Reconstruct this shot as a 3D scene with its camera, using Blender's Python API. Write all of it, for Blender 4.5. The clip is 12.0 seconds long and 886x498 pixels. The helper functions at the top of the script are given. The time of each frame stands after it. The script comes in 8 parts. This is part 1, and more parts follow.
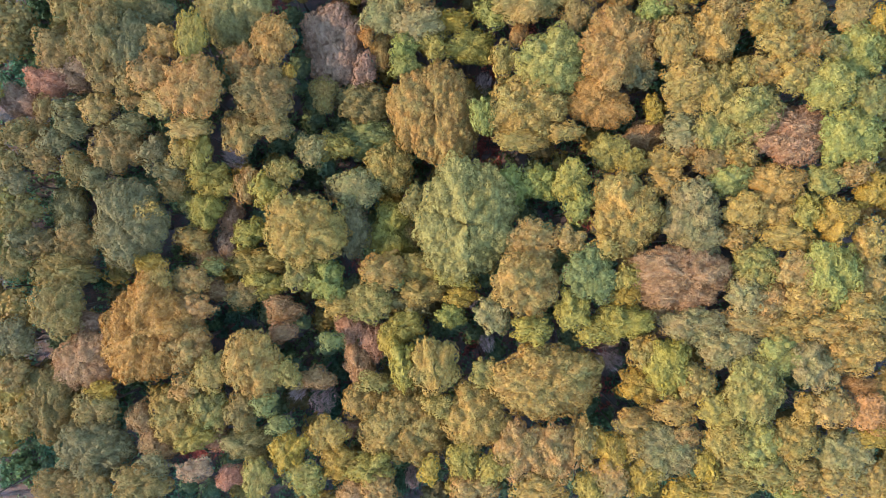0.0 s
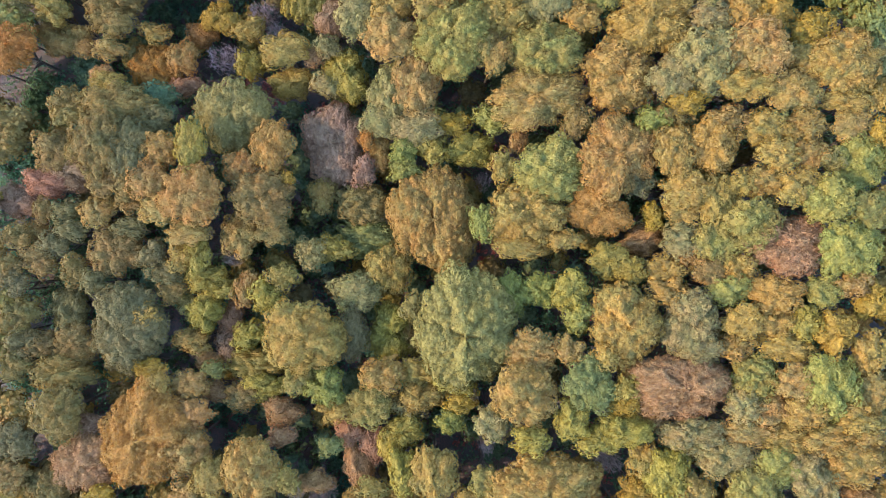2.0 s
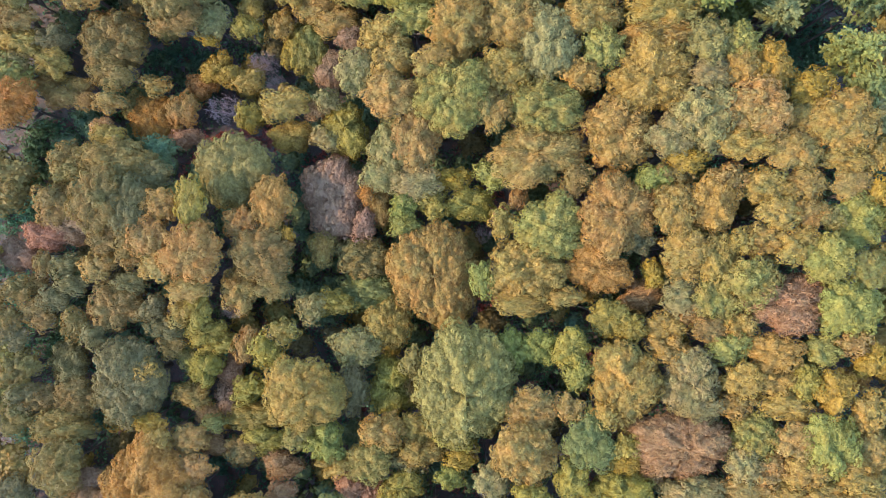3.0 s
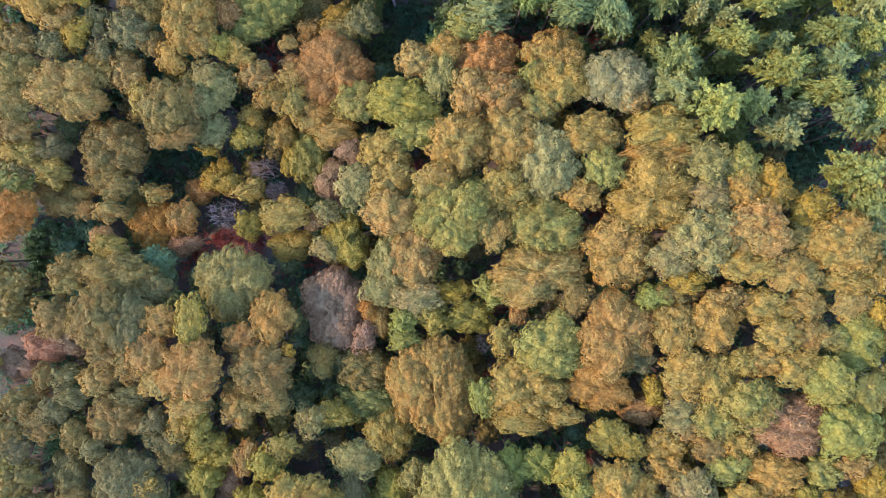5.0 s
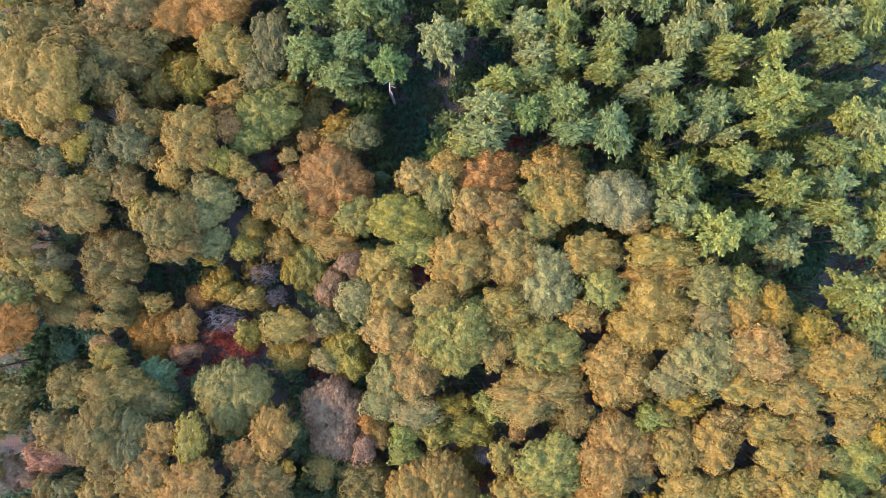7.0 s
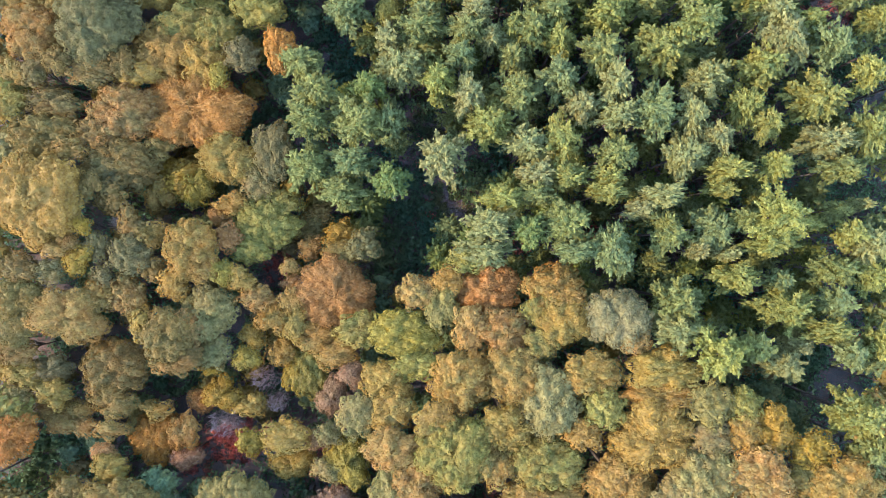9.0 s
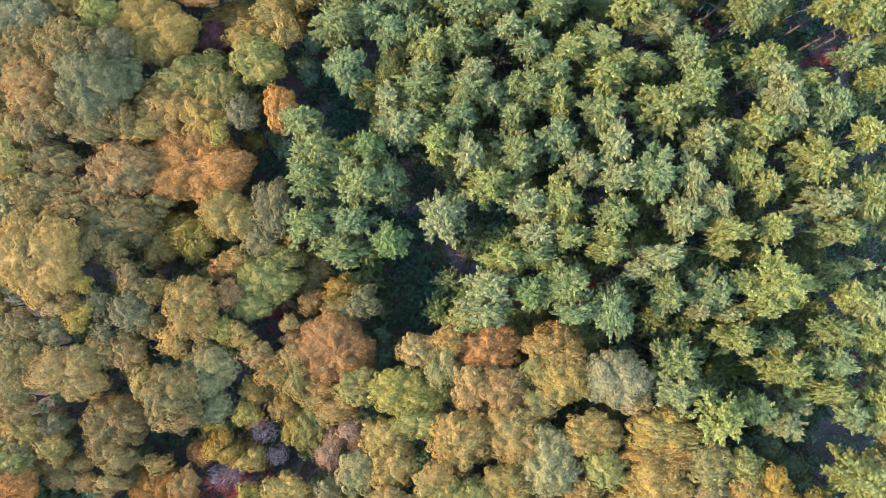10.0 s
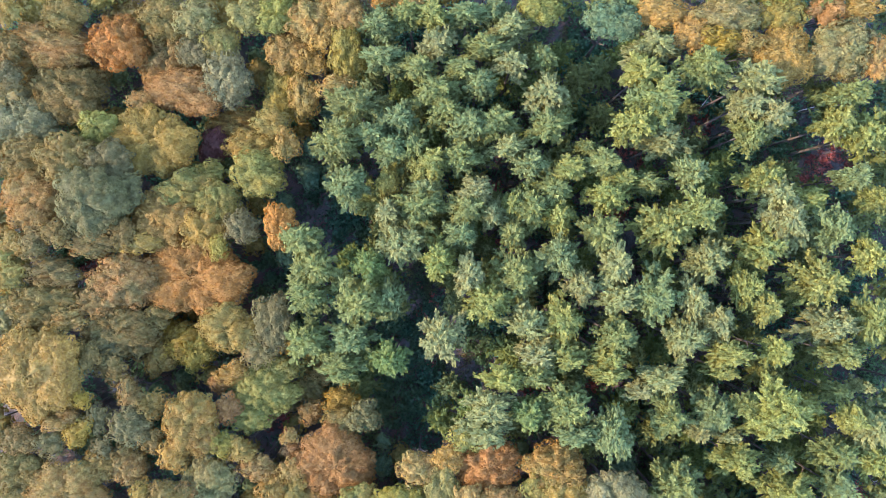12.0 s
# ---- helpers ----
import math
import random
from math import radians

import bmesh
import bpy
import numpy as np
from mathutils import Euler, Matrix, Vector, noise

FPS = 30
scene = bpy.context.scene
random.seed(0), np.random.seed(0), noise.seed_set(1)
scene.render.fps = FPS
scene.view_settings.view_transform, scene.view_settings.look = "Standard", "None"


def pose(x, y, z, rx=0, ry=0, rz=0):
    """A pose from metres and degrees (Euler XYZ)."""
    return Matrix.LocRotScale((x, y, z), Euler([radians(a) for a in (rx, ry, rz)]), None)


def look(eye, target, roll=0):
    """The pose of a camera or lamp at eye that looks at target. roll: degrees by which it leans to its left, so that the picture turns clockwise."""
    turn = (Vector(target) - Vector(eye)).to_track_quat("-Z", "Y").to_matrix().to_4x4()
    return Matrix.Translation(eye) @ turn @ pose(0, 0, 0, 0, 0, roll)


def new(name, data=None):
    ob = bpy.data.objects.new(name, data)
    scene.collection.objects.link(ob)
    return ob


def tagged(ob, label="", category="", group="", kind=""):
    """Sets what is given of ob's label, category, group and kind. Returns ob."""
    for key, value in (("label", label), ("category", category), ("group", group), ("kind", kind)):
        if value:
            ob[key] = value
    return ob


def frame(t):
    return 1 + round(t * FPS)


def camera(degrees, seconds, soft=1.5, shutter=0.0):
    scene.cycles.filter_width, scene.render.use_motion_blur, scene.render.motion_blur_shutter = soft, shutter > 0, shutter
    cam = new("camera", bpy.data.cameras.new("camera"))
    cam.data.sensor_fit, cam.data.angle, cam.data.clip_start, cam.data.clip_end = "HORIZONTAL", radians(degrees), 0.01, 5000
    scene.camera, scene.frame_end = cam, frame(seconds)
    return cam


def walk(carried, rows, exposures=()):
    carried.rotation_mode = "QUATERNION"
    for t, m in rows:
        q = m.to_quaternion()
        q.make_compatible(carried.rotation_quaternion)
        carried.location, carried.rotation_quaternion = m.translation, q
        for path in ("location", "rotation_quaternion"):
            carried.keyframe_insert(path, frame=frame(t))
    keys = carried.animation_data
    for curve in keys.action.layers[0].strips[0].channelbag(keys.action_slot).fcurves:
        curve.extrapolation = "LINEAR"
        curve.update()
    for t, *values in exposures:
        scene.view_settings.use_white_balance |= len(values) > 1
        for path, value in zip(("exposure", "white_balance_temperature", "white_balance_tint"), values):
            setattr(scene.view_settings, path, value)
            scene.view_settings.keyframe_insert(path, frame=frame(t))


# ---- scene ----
# ---- camera: a drone 90 m over the wood, flying straight on and looking straight down ----
cam = camera(72.0, 12.0, soft=0.65)
FLY = 90.0
ROWS = [(0.0, 0.0), (0.5, 3.19), (1.0, 6.48), (1.5, 9.82), (2.0, 13.21), (2.5, 16.65), (3.0, 20.19),
        (5.0, 34.62), (5.5, 38.28), (6.0, 41.89), (6.5, 45.49), (7.0, 49.11), (9.0, 63.42), (9.5, 67.06),
        (10.0, 70.70), (10.5, 74.34), (11.0, 77.99), (11.5, 81.63), (12.0, 85.30)]
SWAY = ((0.0, -0.1), (1.0, -0.05), (2.0, 0.0), (7.0, 0.0), (9.0, -0.14), (12.0, -0.14))      # the drift to the side, metres
walk(cam, [(t, pose(float(np.interp(t, *zip(*SWAY))), y, FLY, 0, 0, 0)) for t, y in ROWS],
     exposures=((0.0, 3.57, 6800, 18), (3.0, 3.57, 6800, 18), (6.0, 3.54, 6840, 18), (9.0, 3.77, 6900, 19), (10.5, 3.82, 6740, 19), (12.0, 3.84, 6420, 20)))

# ---- daylight: low sun over the left edge of the wood, clear sky ----
SUN_UP, SUN_SIDE = 28.0, -7.0      # elevation; turn from the -x axis towards -y, in degrees
sx, sy = -math.cos(radians(SUN_SIDE)), math.sin(radians(SUN_SIDE))
sun_dir = Vector((sx * math.cos(radians(SUN_UP)), sy * math.cos(radians(SUN_UP)), math.sin(radians(SUN_UP))))
world = bpy.data.worlds.new("sky")
world.use_nodes = True
scene.world = world
wn = world.node_tree.nodes
sky = wn.new("ShaderNodeTexSky")
sky.sky_type, sky.sun_disc = "NISHITA", False
sky.air_density, sky.dust_density, sky.ozone_density = 1.0, 0.2, 4.0
sky.sun_elevation, sky.sun_rotation = radians(SUN_UP), math.atan2(sx, sy)
world.node_tree.links.new(sky.outputs[0], wn["Background"].inputs[0])
wn["Background"].inputs[1].default_value = 0.15
lamp = bpy.data.lights.new("sun", "SUN")
lamp.energy, lamp.angle, lamp.color = 0.95, radians(0.6), (1.0, 0.81, 0.58)
sun = new("sun", lamp)
sun.matrix_world = look(sun_dir * 200, (0, 0, 0))


# ---- materials ----
def node(nt, kind, **values):
    n = nt.nodes.new(kind)
    for key, value in values.items():
        n.inputs[key.replace("_", " ")].default_value = value
    return n


def mix_colour(nt, fac, a, b, blend="MIX"):
    m = nt.nodes.new("ShaderNodeMix")
    m.data_type, m.blend_type = "RGBA", blend
    for socket, value in ((m.inputs[0], fac), (m.inputs[6], a), (m.inputs[7], b)):
        if hasattr(value, "links"):
            nt.links.new(value, socket)
        else:
            socket.default_value = value if isinstance(value, float) else (*value, 1)
    return m.outputs[2]


def between(nt, value, low, high):
    r = nt.nodes.new("ShaderNodeMapRange")
    nt.links.new(value, r.inputs[0])
    r.inputs[3].default_value, r.inputs[4].default_value = low, high
    return r.outputs[0]


def foliage(name, main, other, patch=0.55, through_light=0.54):
    """Leaves: two tints in patches over the crown, each leaf and each tree a little different."""
    mat = bpy.data.materials.new(name)
    mat.use_nodes = True
    nt = mat.node_tree
    nt.nodes.clear()
    geo, info, tex = nt.nodes.new("ShaderNodeNewGeometry"), nt.nodes.new("ShaderNodeObjectInfo"), nt.nodes.new("ShaderNodeTexCoord")
    noise_tex = node(nt, "ShaderNodeTexNoise", Scale=patch, Detail=3.0, Roughness=0.6)
    noise_tex.noise_dimensions = "4D"
    nt.links.new(tex.outputs["Object"], noise_tex.inputs["Vector"])
    nt.links.new(between(nt, info.outputs["Random"], 0.0, 40.0), noise_tex.inputs["W"])
    ramp = nt.nodes.new("ShaderNodeMapRange")
    nt.links.new(noise_tex.outputs["Fac"], ramp.inputs[0])
    ramp.inputs[1].default_value, ramp.inputs[2].default_value = 0.36, 0.64
    col = mix_colour(nt, ramp.outputs[0], main, other)
    # clump-sized light and dark: shade between leaf clumps, painted into the colour
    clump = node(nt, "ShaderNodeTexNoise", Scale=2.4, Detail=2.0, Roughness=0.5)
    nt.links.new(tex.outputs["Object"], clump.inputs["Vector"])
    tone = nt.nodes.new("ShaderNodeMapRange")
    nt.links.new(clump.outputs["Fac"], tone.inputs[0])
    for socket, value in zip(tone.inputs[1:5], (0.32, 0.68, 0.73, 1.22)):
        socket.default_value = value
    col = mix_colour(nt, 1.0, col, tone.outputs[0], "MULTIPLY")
    hsv = nt.nodes.new("ShaderNodeHueSaturation")
    nt.links.new(col, hsv.inputs["Color"])
    nt.links.new(between(nt, info.outputs["Random"], 0.491, 0.506), hsv.inputs["Hue"])
    nt.links.new(between(nt, geo.outputs["Random Per Island"], 0.89, 1.11), hsv.inputs["Value"])
    nt.links.new(between(nt, geo.outputs["Random Per Island"], 1.15, 1.06), hsv.inputs["Saturation"])
    bs = node(nt, "ShaderNodeBsdfPrincipled", Roughness=0.7)
    bs.inputs["Specular IOR Level"].default_value = 0.12
    tr = nt.nodes.new("ShaderNodeBsdfTranslucent")
    mx, out = nt.nodes.new("ShaderNodeMixShader"), nt.nodes.new("ShaderNodeOutputMaterial")
    nt.links.new(hsv.outputs[0], bs.inputs["Base Color"])
    nt.links.new(hsv.outputs[0], tr.inputs[0])
    mx.inputs[0].default_value = through_light
    nt.links.new(bs.outputs[0], mx.inputs[1])
    nt.links.new(tr.outputs[0], mx.inputs[2])
    nt.links.new(mx.outputs[0], out.inputs[0])
    return mat


def rough_surface(name, a, b, scale, rough=0.9, bump=0.3, c=None):
    """Bark, wood, soil: two tints mixed by noise at two scales, with a bump."""
    mat = bpy.data.materials.new(name)
    mat.use_nodes = True
    nt = mat.node_tree
    bs = nt.nodes["Principled BSDF"]
    tex = nt.nodes.new("ShaderNodeTexCoord")
    big, small = node(nt, "ShaderNodeTexNoise", Scale=scale, Detail=5.0), node(nt, "ShaderNodeTexNoise", Scale=scale * 14, Detail=4.0)
    for n in (big, small):
        nt.links.new(tex.outputs["Object"], n.inputs["Vector"])
    r1, r2 = nt.nodes.new("ShaderNodeMapRange"), nt.nodes.new("ShaderNodeMapRange")
    for n, r in ((big, r1), (small, r2)):
        nt.links.new(n.outputs["Fac"], r.inputs[0])
        r.inputs[1].default_value, r.inputs[2].default_value = 0.38, 0.62
    col = mix_colour(nt, r1.outputs[0], a, b)
    col = mix_colour(nt, r2.outputs[0], col, c or b)
    nt.links.new(col, bs.inputs["Base Color"])
    bs.inputs["Roughness"].default_value = rough
    bm_node = node(nt, "ShaderNodeBump", Strength=bump, Distance=0.1)
    nt.links.new(small.outputs["Fac"], bm_node.inputs["Height"])
    nt.links.new(bm_node.outputs[0], bs.inputs["Normal"])
    return mat


TINTS = {   # main and second tint, and words for the labels
    "olive": ((0.25, 0.157, 0.052), (0.186, 0.146, 0.05), "olive-yellow"),
    "umber": ((0.262, 0.154, 0.052), (0.192, 0.146, 0.05), "golden-brown"),
    "green": ((0.148, 0.138, 0.044), (0.212, 0.15, 0.05), "olive-green"),
    "grey_green": ((0.196, 0.158, 0.055), (0.160, 0.138, 0.050), "greyish green"),
    "yellow": ((0.226, 0.168, 0.045), (0.176, 0.146, 0.044), "yellow-green"),
    "light_green": ((0.212, 0.172, 0.052), (0.160, 0.156, 0.048), "pale green"),
    "lime": ((0.182, 0.166, 0.045), (0.144, 0.144, 0.044), "bright green"),
    "tan": ((0.275, 0.158, 0.06), (0.196, 0.147, 0.055), "tan-brown"),
    "rust": ((0.305, 0.142, 0.048), (0.225, 0.128, 0.046), "rusty orange"),
    "bronze": ((0.28, 0.15, 0.056), (0.205, 0.14, 0.052), "bronze-brown"),
    "amber": ((0.285, 0.178, 0.058), (0.225, 0.152, 0.052), "amber-tan"),
    "blush": ((0.305, 0.16, 0.092), (0.25, 0.138, 0.078), "salmon-pink"),
    # drab and moss also darken left-hand crowns, in place of their shaded sides
    "drab": ((0.186, 0.118, 0.043), (0.132, 0.106, 0.040), "dull olive-brown"),
    "moss": ((0.136, 0.108, 0.045), (0.106, 0.094, 0.040), "dull moss-green"),
    # dark leaf green with the blue of skylit shade put into the colour
    "teal": ((0.060, 0.108, 0.062), (0.086, 0.118, 0.056), "dark bluish green"),
    "deep_fir": ((0.120, 0.138, 0.040), (0.092, 0.118, 0.040), "deep green"),
    "sage": ((0.142, 0.136, 0.046), (0.115, 0.117, 0.042), "bluish sage-green"),
    "shell": ((0.315, 0.190, 0.090), (0.260, 0.162, 0.072), "pale pinkish tan"),
    "salmon": ((0.305, 0.158, 0.058), (0.245, 0.140, 0.052), "copper-orange"),
    "pink": ((0.275, 0.158, 0.078), (0.225, 0.142, 0.068), "pinkish brown"),
    "peach": ((0.295, 0.162, 0.064), (0.240, 0.140, 0.056), "pale copper"),
    "mauve": ((0.245, 0.148, 0.088), (0.2, 0.13, 0.074), "dull mauve-brown"),
    "khaki": ((0.212, 0.156, 0.064), (0.152, 0.136, 0.053), "khaki-grey"),
    "grey": ((0.194, 0.164, 0.074), (0.150, 0.138, 0.062), "silvery khaki"),
    "silver": ((0.204, 0.166, 0.068), (0.160, 0.136, 0.057), "silver-grey"),
    "gold": ((0.255, 0.165, 0.042), (0.205, 0.142, 0.042), "golden-yellow"),
    "wine": ((0.153, 0.061, 0.049), (0.112, 0.06, 0.048), "dark wine-red"),
    "dark_green": ((0.075, 0.115, 0.058), (0.112, 0.128, 0.054), "dark green"),
    "fir": ((0.146, 0.147, 0.046), (0.112, 0.126, 0.045), "mid-green"),
    "blue_fir": ((0.125, 0.140, 0.052), (0.110, 0.128, 0.050), "bluish green"),
    "yellow_fir": ((0.184, 0.174, 0.050), (0.146, 0.154, 0.048), "yellowish green"),
    "pale_fir": ((0.184, 0.172, 0.066), (0.148, 0.152, 0.058), "pale buff-green"),
}
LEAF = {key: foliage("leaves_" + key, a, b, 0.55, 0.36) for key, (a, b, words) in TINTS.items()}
BARK = rough_surface("bark", (0.07, 0.052, 0.040), (0.11, 0.085, 0.065), 1.2, c=(0.045, 0.037, 0.03))
TWIG_BARK = rough_surface("twig_bark", (0.46, 0.34, 0.29), (0.52, 0.40, 0.35), 1.5, c=(0.38, 0.27, 0.23))
PALE_BARK = rough_surface("weathered_bark", (0.42, 0.32, 0.33), (0.50, 0.40, 0.41), 1.5, c=(0.34, 0.25, 0.27))
SOIL = rough_surface("leaf_litter", (0.120, 0.052, 0.043), (0.050, 0.038, 0.031), 0.5, bump=1.0, c=(0.036, 0.040, 0.033))
# shrub green pushed towards blue, painting in the cold shade of the gaps
UNDERWOOD = foliage("leaves_undergrowth", (0.056, 0.130, 0.086), (0.100, 0.140, 0.066), 0.12)
BRACKEN = foliage("bracken", (0.430, 0.160, 0.125), (0.320, 0.118, 0.098), 0.25)
# main tint is bluish too, carrying the shade of open ground
GRASS = foliage("rough_grass", (0.060, 0.115, 0.066), (0.150, 0.145, 0.068), 0.15)


# ---- mesh helpers ----
def mesh_of(name, verts, faces, mat):
    me = bpy.data.meshes.new(name)
    me.from_pydata([tuple(v) for v in verts], [], faces)
    me.materials.append(mat)
    return me


FANS = {3: [(0, 1, 2)], 5: [(0, 1, 4), (0, 4, 2), (3, 4, 1), (3, 2, 4)]}


def leaf_mesh(name, chunks, hull=(), tris=(), mat=None):
    """A mesh from arrays of leaf sprays, each n x corners x 3, and from a smooth hull of places and triangles."""
    verts, parts, k = [], [], 0
    for c in chunks:
        n, w = len(c), c.shape[1]
        first = k + w * np.arange(n)[:, None, None]
        parts.append((first + np.array(FANS[w])[None]).reshape(-1, 3))
        verts.append(c.reshape(-1, 3))
        k += n * w
    leaves = sum(len(q) for q in parts)
    if len(hull):
        verts.append(hull)
        parts.append(np.asarray(tris) + k)
    me = raw_mesh(name, np.concatenate(verts), np.concatenate(parts))
    me.polygons.foreach_set("use_smooth", np.arange(len(me.polygons)) >= leaves)
    me.materials.append(mat or LEAF["olive"])
    return me


def raw_mesh(name, verts, tris):
    n = len(tris)
    me = bpy.data.meshes.new(name)
    me.vertices.add(len(verts))
    me.vertices.foreach_set("co", np.ascontiguousarray(verts, dtype=np.float32).ravel())
    me.loops.add(3 * n)
    me.loops.foreach_set("vertex_index", np.ascontiguousarray(tris, dtype=np.int32).ravel())
    me.polygons.add(n)
    me.polygons.foreach_set("loop_start", np.arange(0, 3 * n, 3, dtype=np.int32))
    me.polygons.foreach_set("loop_total", np.full(n, 3, dtype=np.int32))
    me.update()
    return me


def unit(v):
    return v / np.maximum(np.linalg.norm(v, axis=-1, keepdims=True), 1e-6)


def leaf_tris(rng, at, normal, length, width, along=None, jitter=0.36):
    """Pointed leaf sprays at the places given; along: the way that they point, or any way."""
    n = len(at)
    normal = unit(normal + jitter * rng.normal(size=(n, 3)))
    lead = rng.normal(size=(n, 3)) if along is None else along + 0.25 * rng.normal(size=(n, 3))
    lead = unit(lead - (lead * normal).sum(1, keepdims=True) * normal)
    side = np.cross(normal, lead)
    size = rng.uniform(0.7, 1.35, (n, 1))
    tip = at + lead * length * 0.6 * size
    base = at - lead * length * 0.4 * size
    half = side * width * 0.5 * size
    return np.stack([tip, base + half, base - half], axis=1)


def across(normal, lead):
    lead = unit(lead - (lead * normal).sum(1, keepdims=True) * normal)
    return lead, np.cross(normal, lead)


def blades(rng, at, normal, length, width, along, jitter=0.25, ridge=0.3):
    """Pointed sprays with a raised ridge, as of needled twigs or drooping shoots."""
    n = len(at)
    normal = unit(normal + jitter * rng.normal(size=(n, 3)))
    lead, side = across(normal, along + 0.2 * rng.normal(size=(n, 3)))
    size = rng.uniform(0.7, 1.35, (n, 1))
    half = side * width * 0.5 * size
    mid = at + lead * length * 0.1 * size * rng.normal(size=(n, 1))
    top = mid + normal * width * ridge * size
    return np.stack([at - lead * length * 0.5 * size, mid + half, mid - half, at + lead * length * 0.5 * size - normal * width * 0.3, top], axis=1)


def dome_ways(rng, n, lowest):
    """Directions spread evenly over a dome that reaches down to z = lowest."""
    k = np.arange(n) + 0.5
    z = 1 - (1 - lowest) * k / n
    a = k * 2.39996 + rng.normal(0, 0.25, n) + rng.uniform(0, 6.28)
    s = np.sqrt(np.maximum(0, 1 - z * z))
    return unit(np.stack([s * np.cos(a), s * np.sin(a), z], 1) + 0.09 * rng.normal(size=(n, 3)))


def outline(rng, wild=1.0):
    """An uneven crown outline: a factor for each bearing."""
    p = rng.uniform(0, 6.28, 4)
    return lambda a: 1 + wild * (0.075 * np.sin(2 * a + p[0]) + 0.06 * np.sin(3 * a + p[1]) + 0.05 * np.sin(5 * a + p[2]) + 0.03 * np.sin(9 * a + p[3]))


def nearest_lump(p, centres):
    """For each place the nearest lump: its number, the distance and the offset."""
    who = np.concatenate([((q[:, None, :] - centres[None]) ** 2).sum(2).argmin(1) for q in np.array_split(p, len(p) // 4000 + 1)])
    off = p - centres[who]
    return who, np.linalg.norm(off, axis=1), off


def leafy_dome(seed, r, tall, leaf, layers, lumps, lowest=-0.2, wild=1.0, streak=False, slim=0.85, rough=0.3, loose=0.05, sink=0.34):
    """A crown as a dome of leaf sprays, swollen into lumps within lumps, over a closed inner hull of leaves. lumps: rows of spacing,
    height and tilt. Its centre is the origin. Returns the sprays, and the hull's places and triangles."""
    rng = np.random.default_rng(seed)
    shape = outline(rng, wild)
    flat = np.array([1, 1, tall])
    area = 2 * math.pi * r * r * (1 - lowest) * (0.35 + 0.65 * tall)
    tiers = []
    for level, (space, height, lean) in enumerate(lumps):
        k = max(5, int(area / (space * space)))
        w = dome_ways(rng, k, lowest - 0.1)
        if level == 0:
            w = unit(rng.normal(size=(k + 2, 3)) + np.array([0, 0, 0.35]))
            w[:, 2] = np.abs(w[:, 2])
            k += 2
        centres = w * r * shape(np.arctan2(w[:, 1], w[:, 0]))[:, None] * flat + rng.normal(0, 0.24 * space if level else 0.12 * space, (k, 3))
        tiers.append((space, height, lean, centres, rng.uniform(0.45, 1.0, k)))

    def skin(ways, tiers):
        base = ways * r * shape(np.arctan2(ways[:, 1], ways[:, 0]))[:, None] * flat
        face, aside = unit(ways / flat), unit(ways * np.array([1, 1, 0]) + 1e-6)
        swell, tilt = np.zeros(len(ways)), np.zeros((len(ways), 3))
        for space, height, lean, centres, lift in tiers:
            who, dist, off = nearest_lump(base, centres)
            swell += height * (0.8 - 0.8 * np.minimum(dist / (0.72 * space), 1.25) ** 2 + lift[who] - 0.9)
            tilt += lean * off / (0.72 * space)
        return base + face * swell[:, None], unit(face + tilt), face, aside

    n = int(layers * area / (0.5 * leaf * leaf * slim))
    z, a = rng.uniform(lowest, 1, n), rng.uniform(0, 6.283, n)
    s = np.sqrt(1 - z * z)
    p, turn, face, aside = skin(np.stack([s * np.cos(a), s * np.sin(a), z], 1), tiers)
    p = p + face * rng.normal(0.02, loose, n)[:, None]
    droop = aside + np.array([0, 0, -0.3]) + 0.5 * rng.normal(size=(n, 3)) if streak else None
    rings, segs = max(6, int(1.8 * r / 0.45)), max(12, int(6.3 * r / 0.5))
    zz = np.cos(np.linspace(0.02, math.acos(lowest), rings))[:, None] * np.ones((1, segs))
    aa = np.ones((rings, 1)) * np.linspace(0, 6.2832, segs, endpoint=False)[None]
    ss = np.sqrt(1 - zz * zz)
    hull, _, face, _ = skin(np.stack([ss * np.cos(aa), ss * np.sin(aa), zz], 2).reshape(-1, 3), tiers[:-1])
    hull = hull - sink * face
    i, j = np.meshgrid(np.arange(rings - 1), np.arange(segs), indexing="ij")
    q00, q01 = i * segs + j, i * segs + (j + 1) % segs
    tris = np.concatenate([np.stack([q00, q00 + segs, q01 + segs], 2).reshape(-1, 3), np.stack([q00, q01 + segs, q01], 2).reshape(-1, 3)])
    return [leaf_tris(rng, p, turn, leaf, leaf * slim, droop, rough)], hull, tris


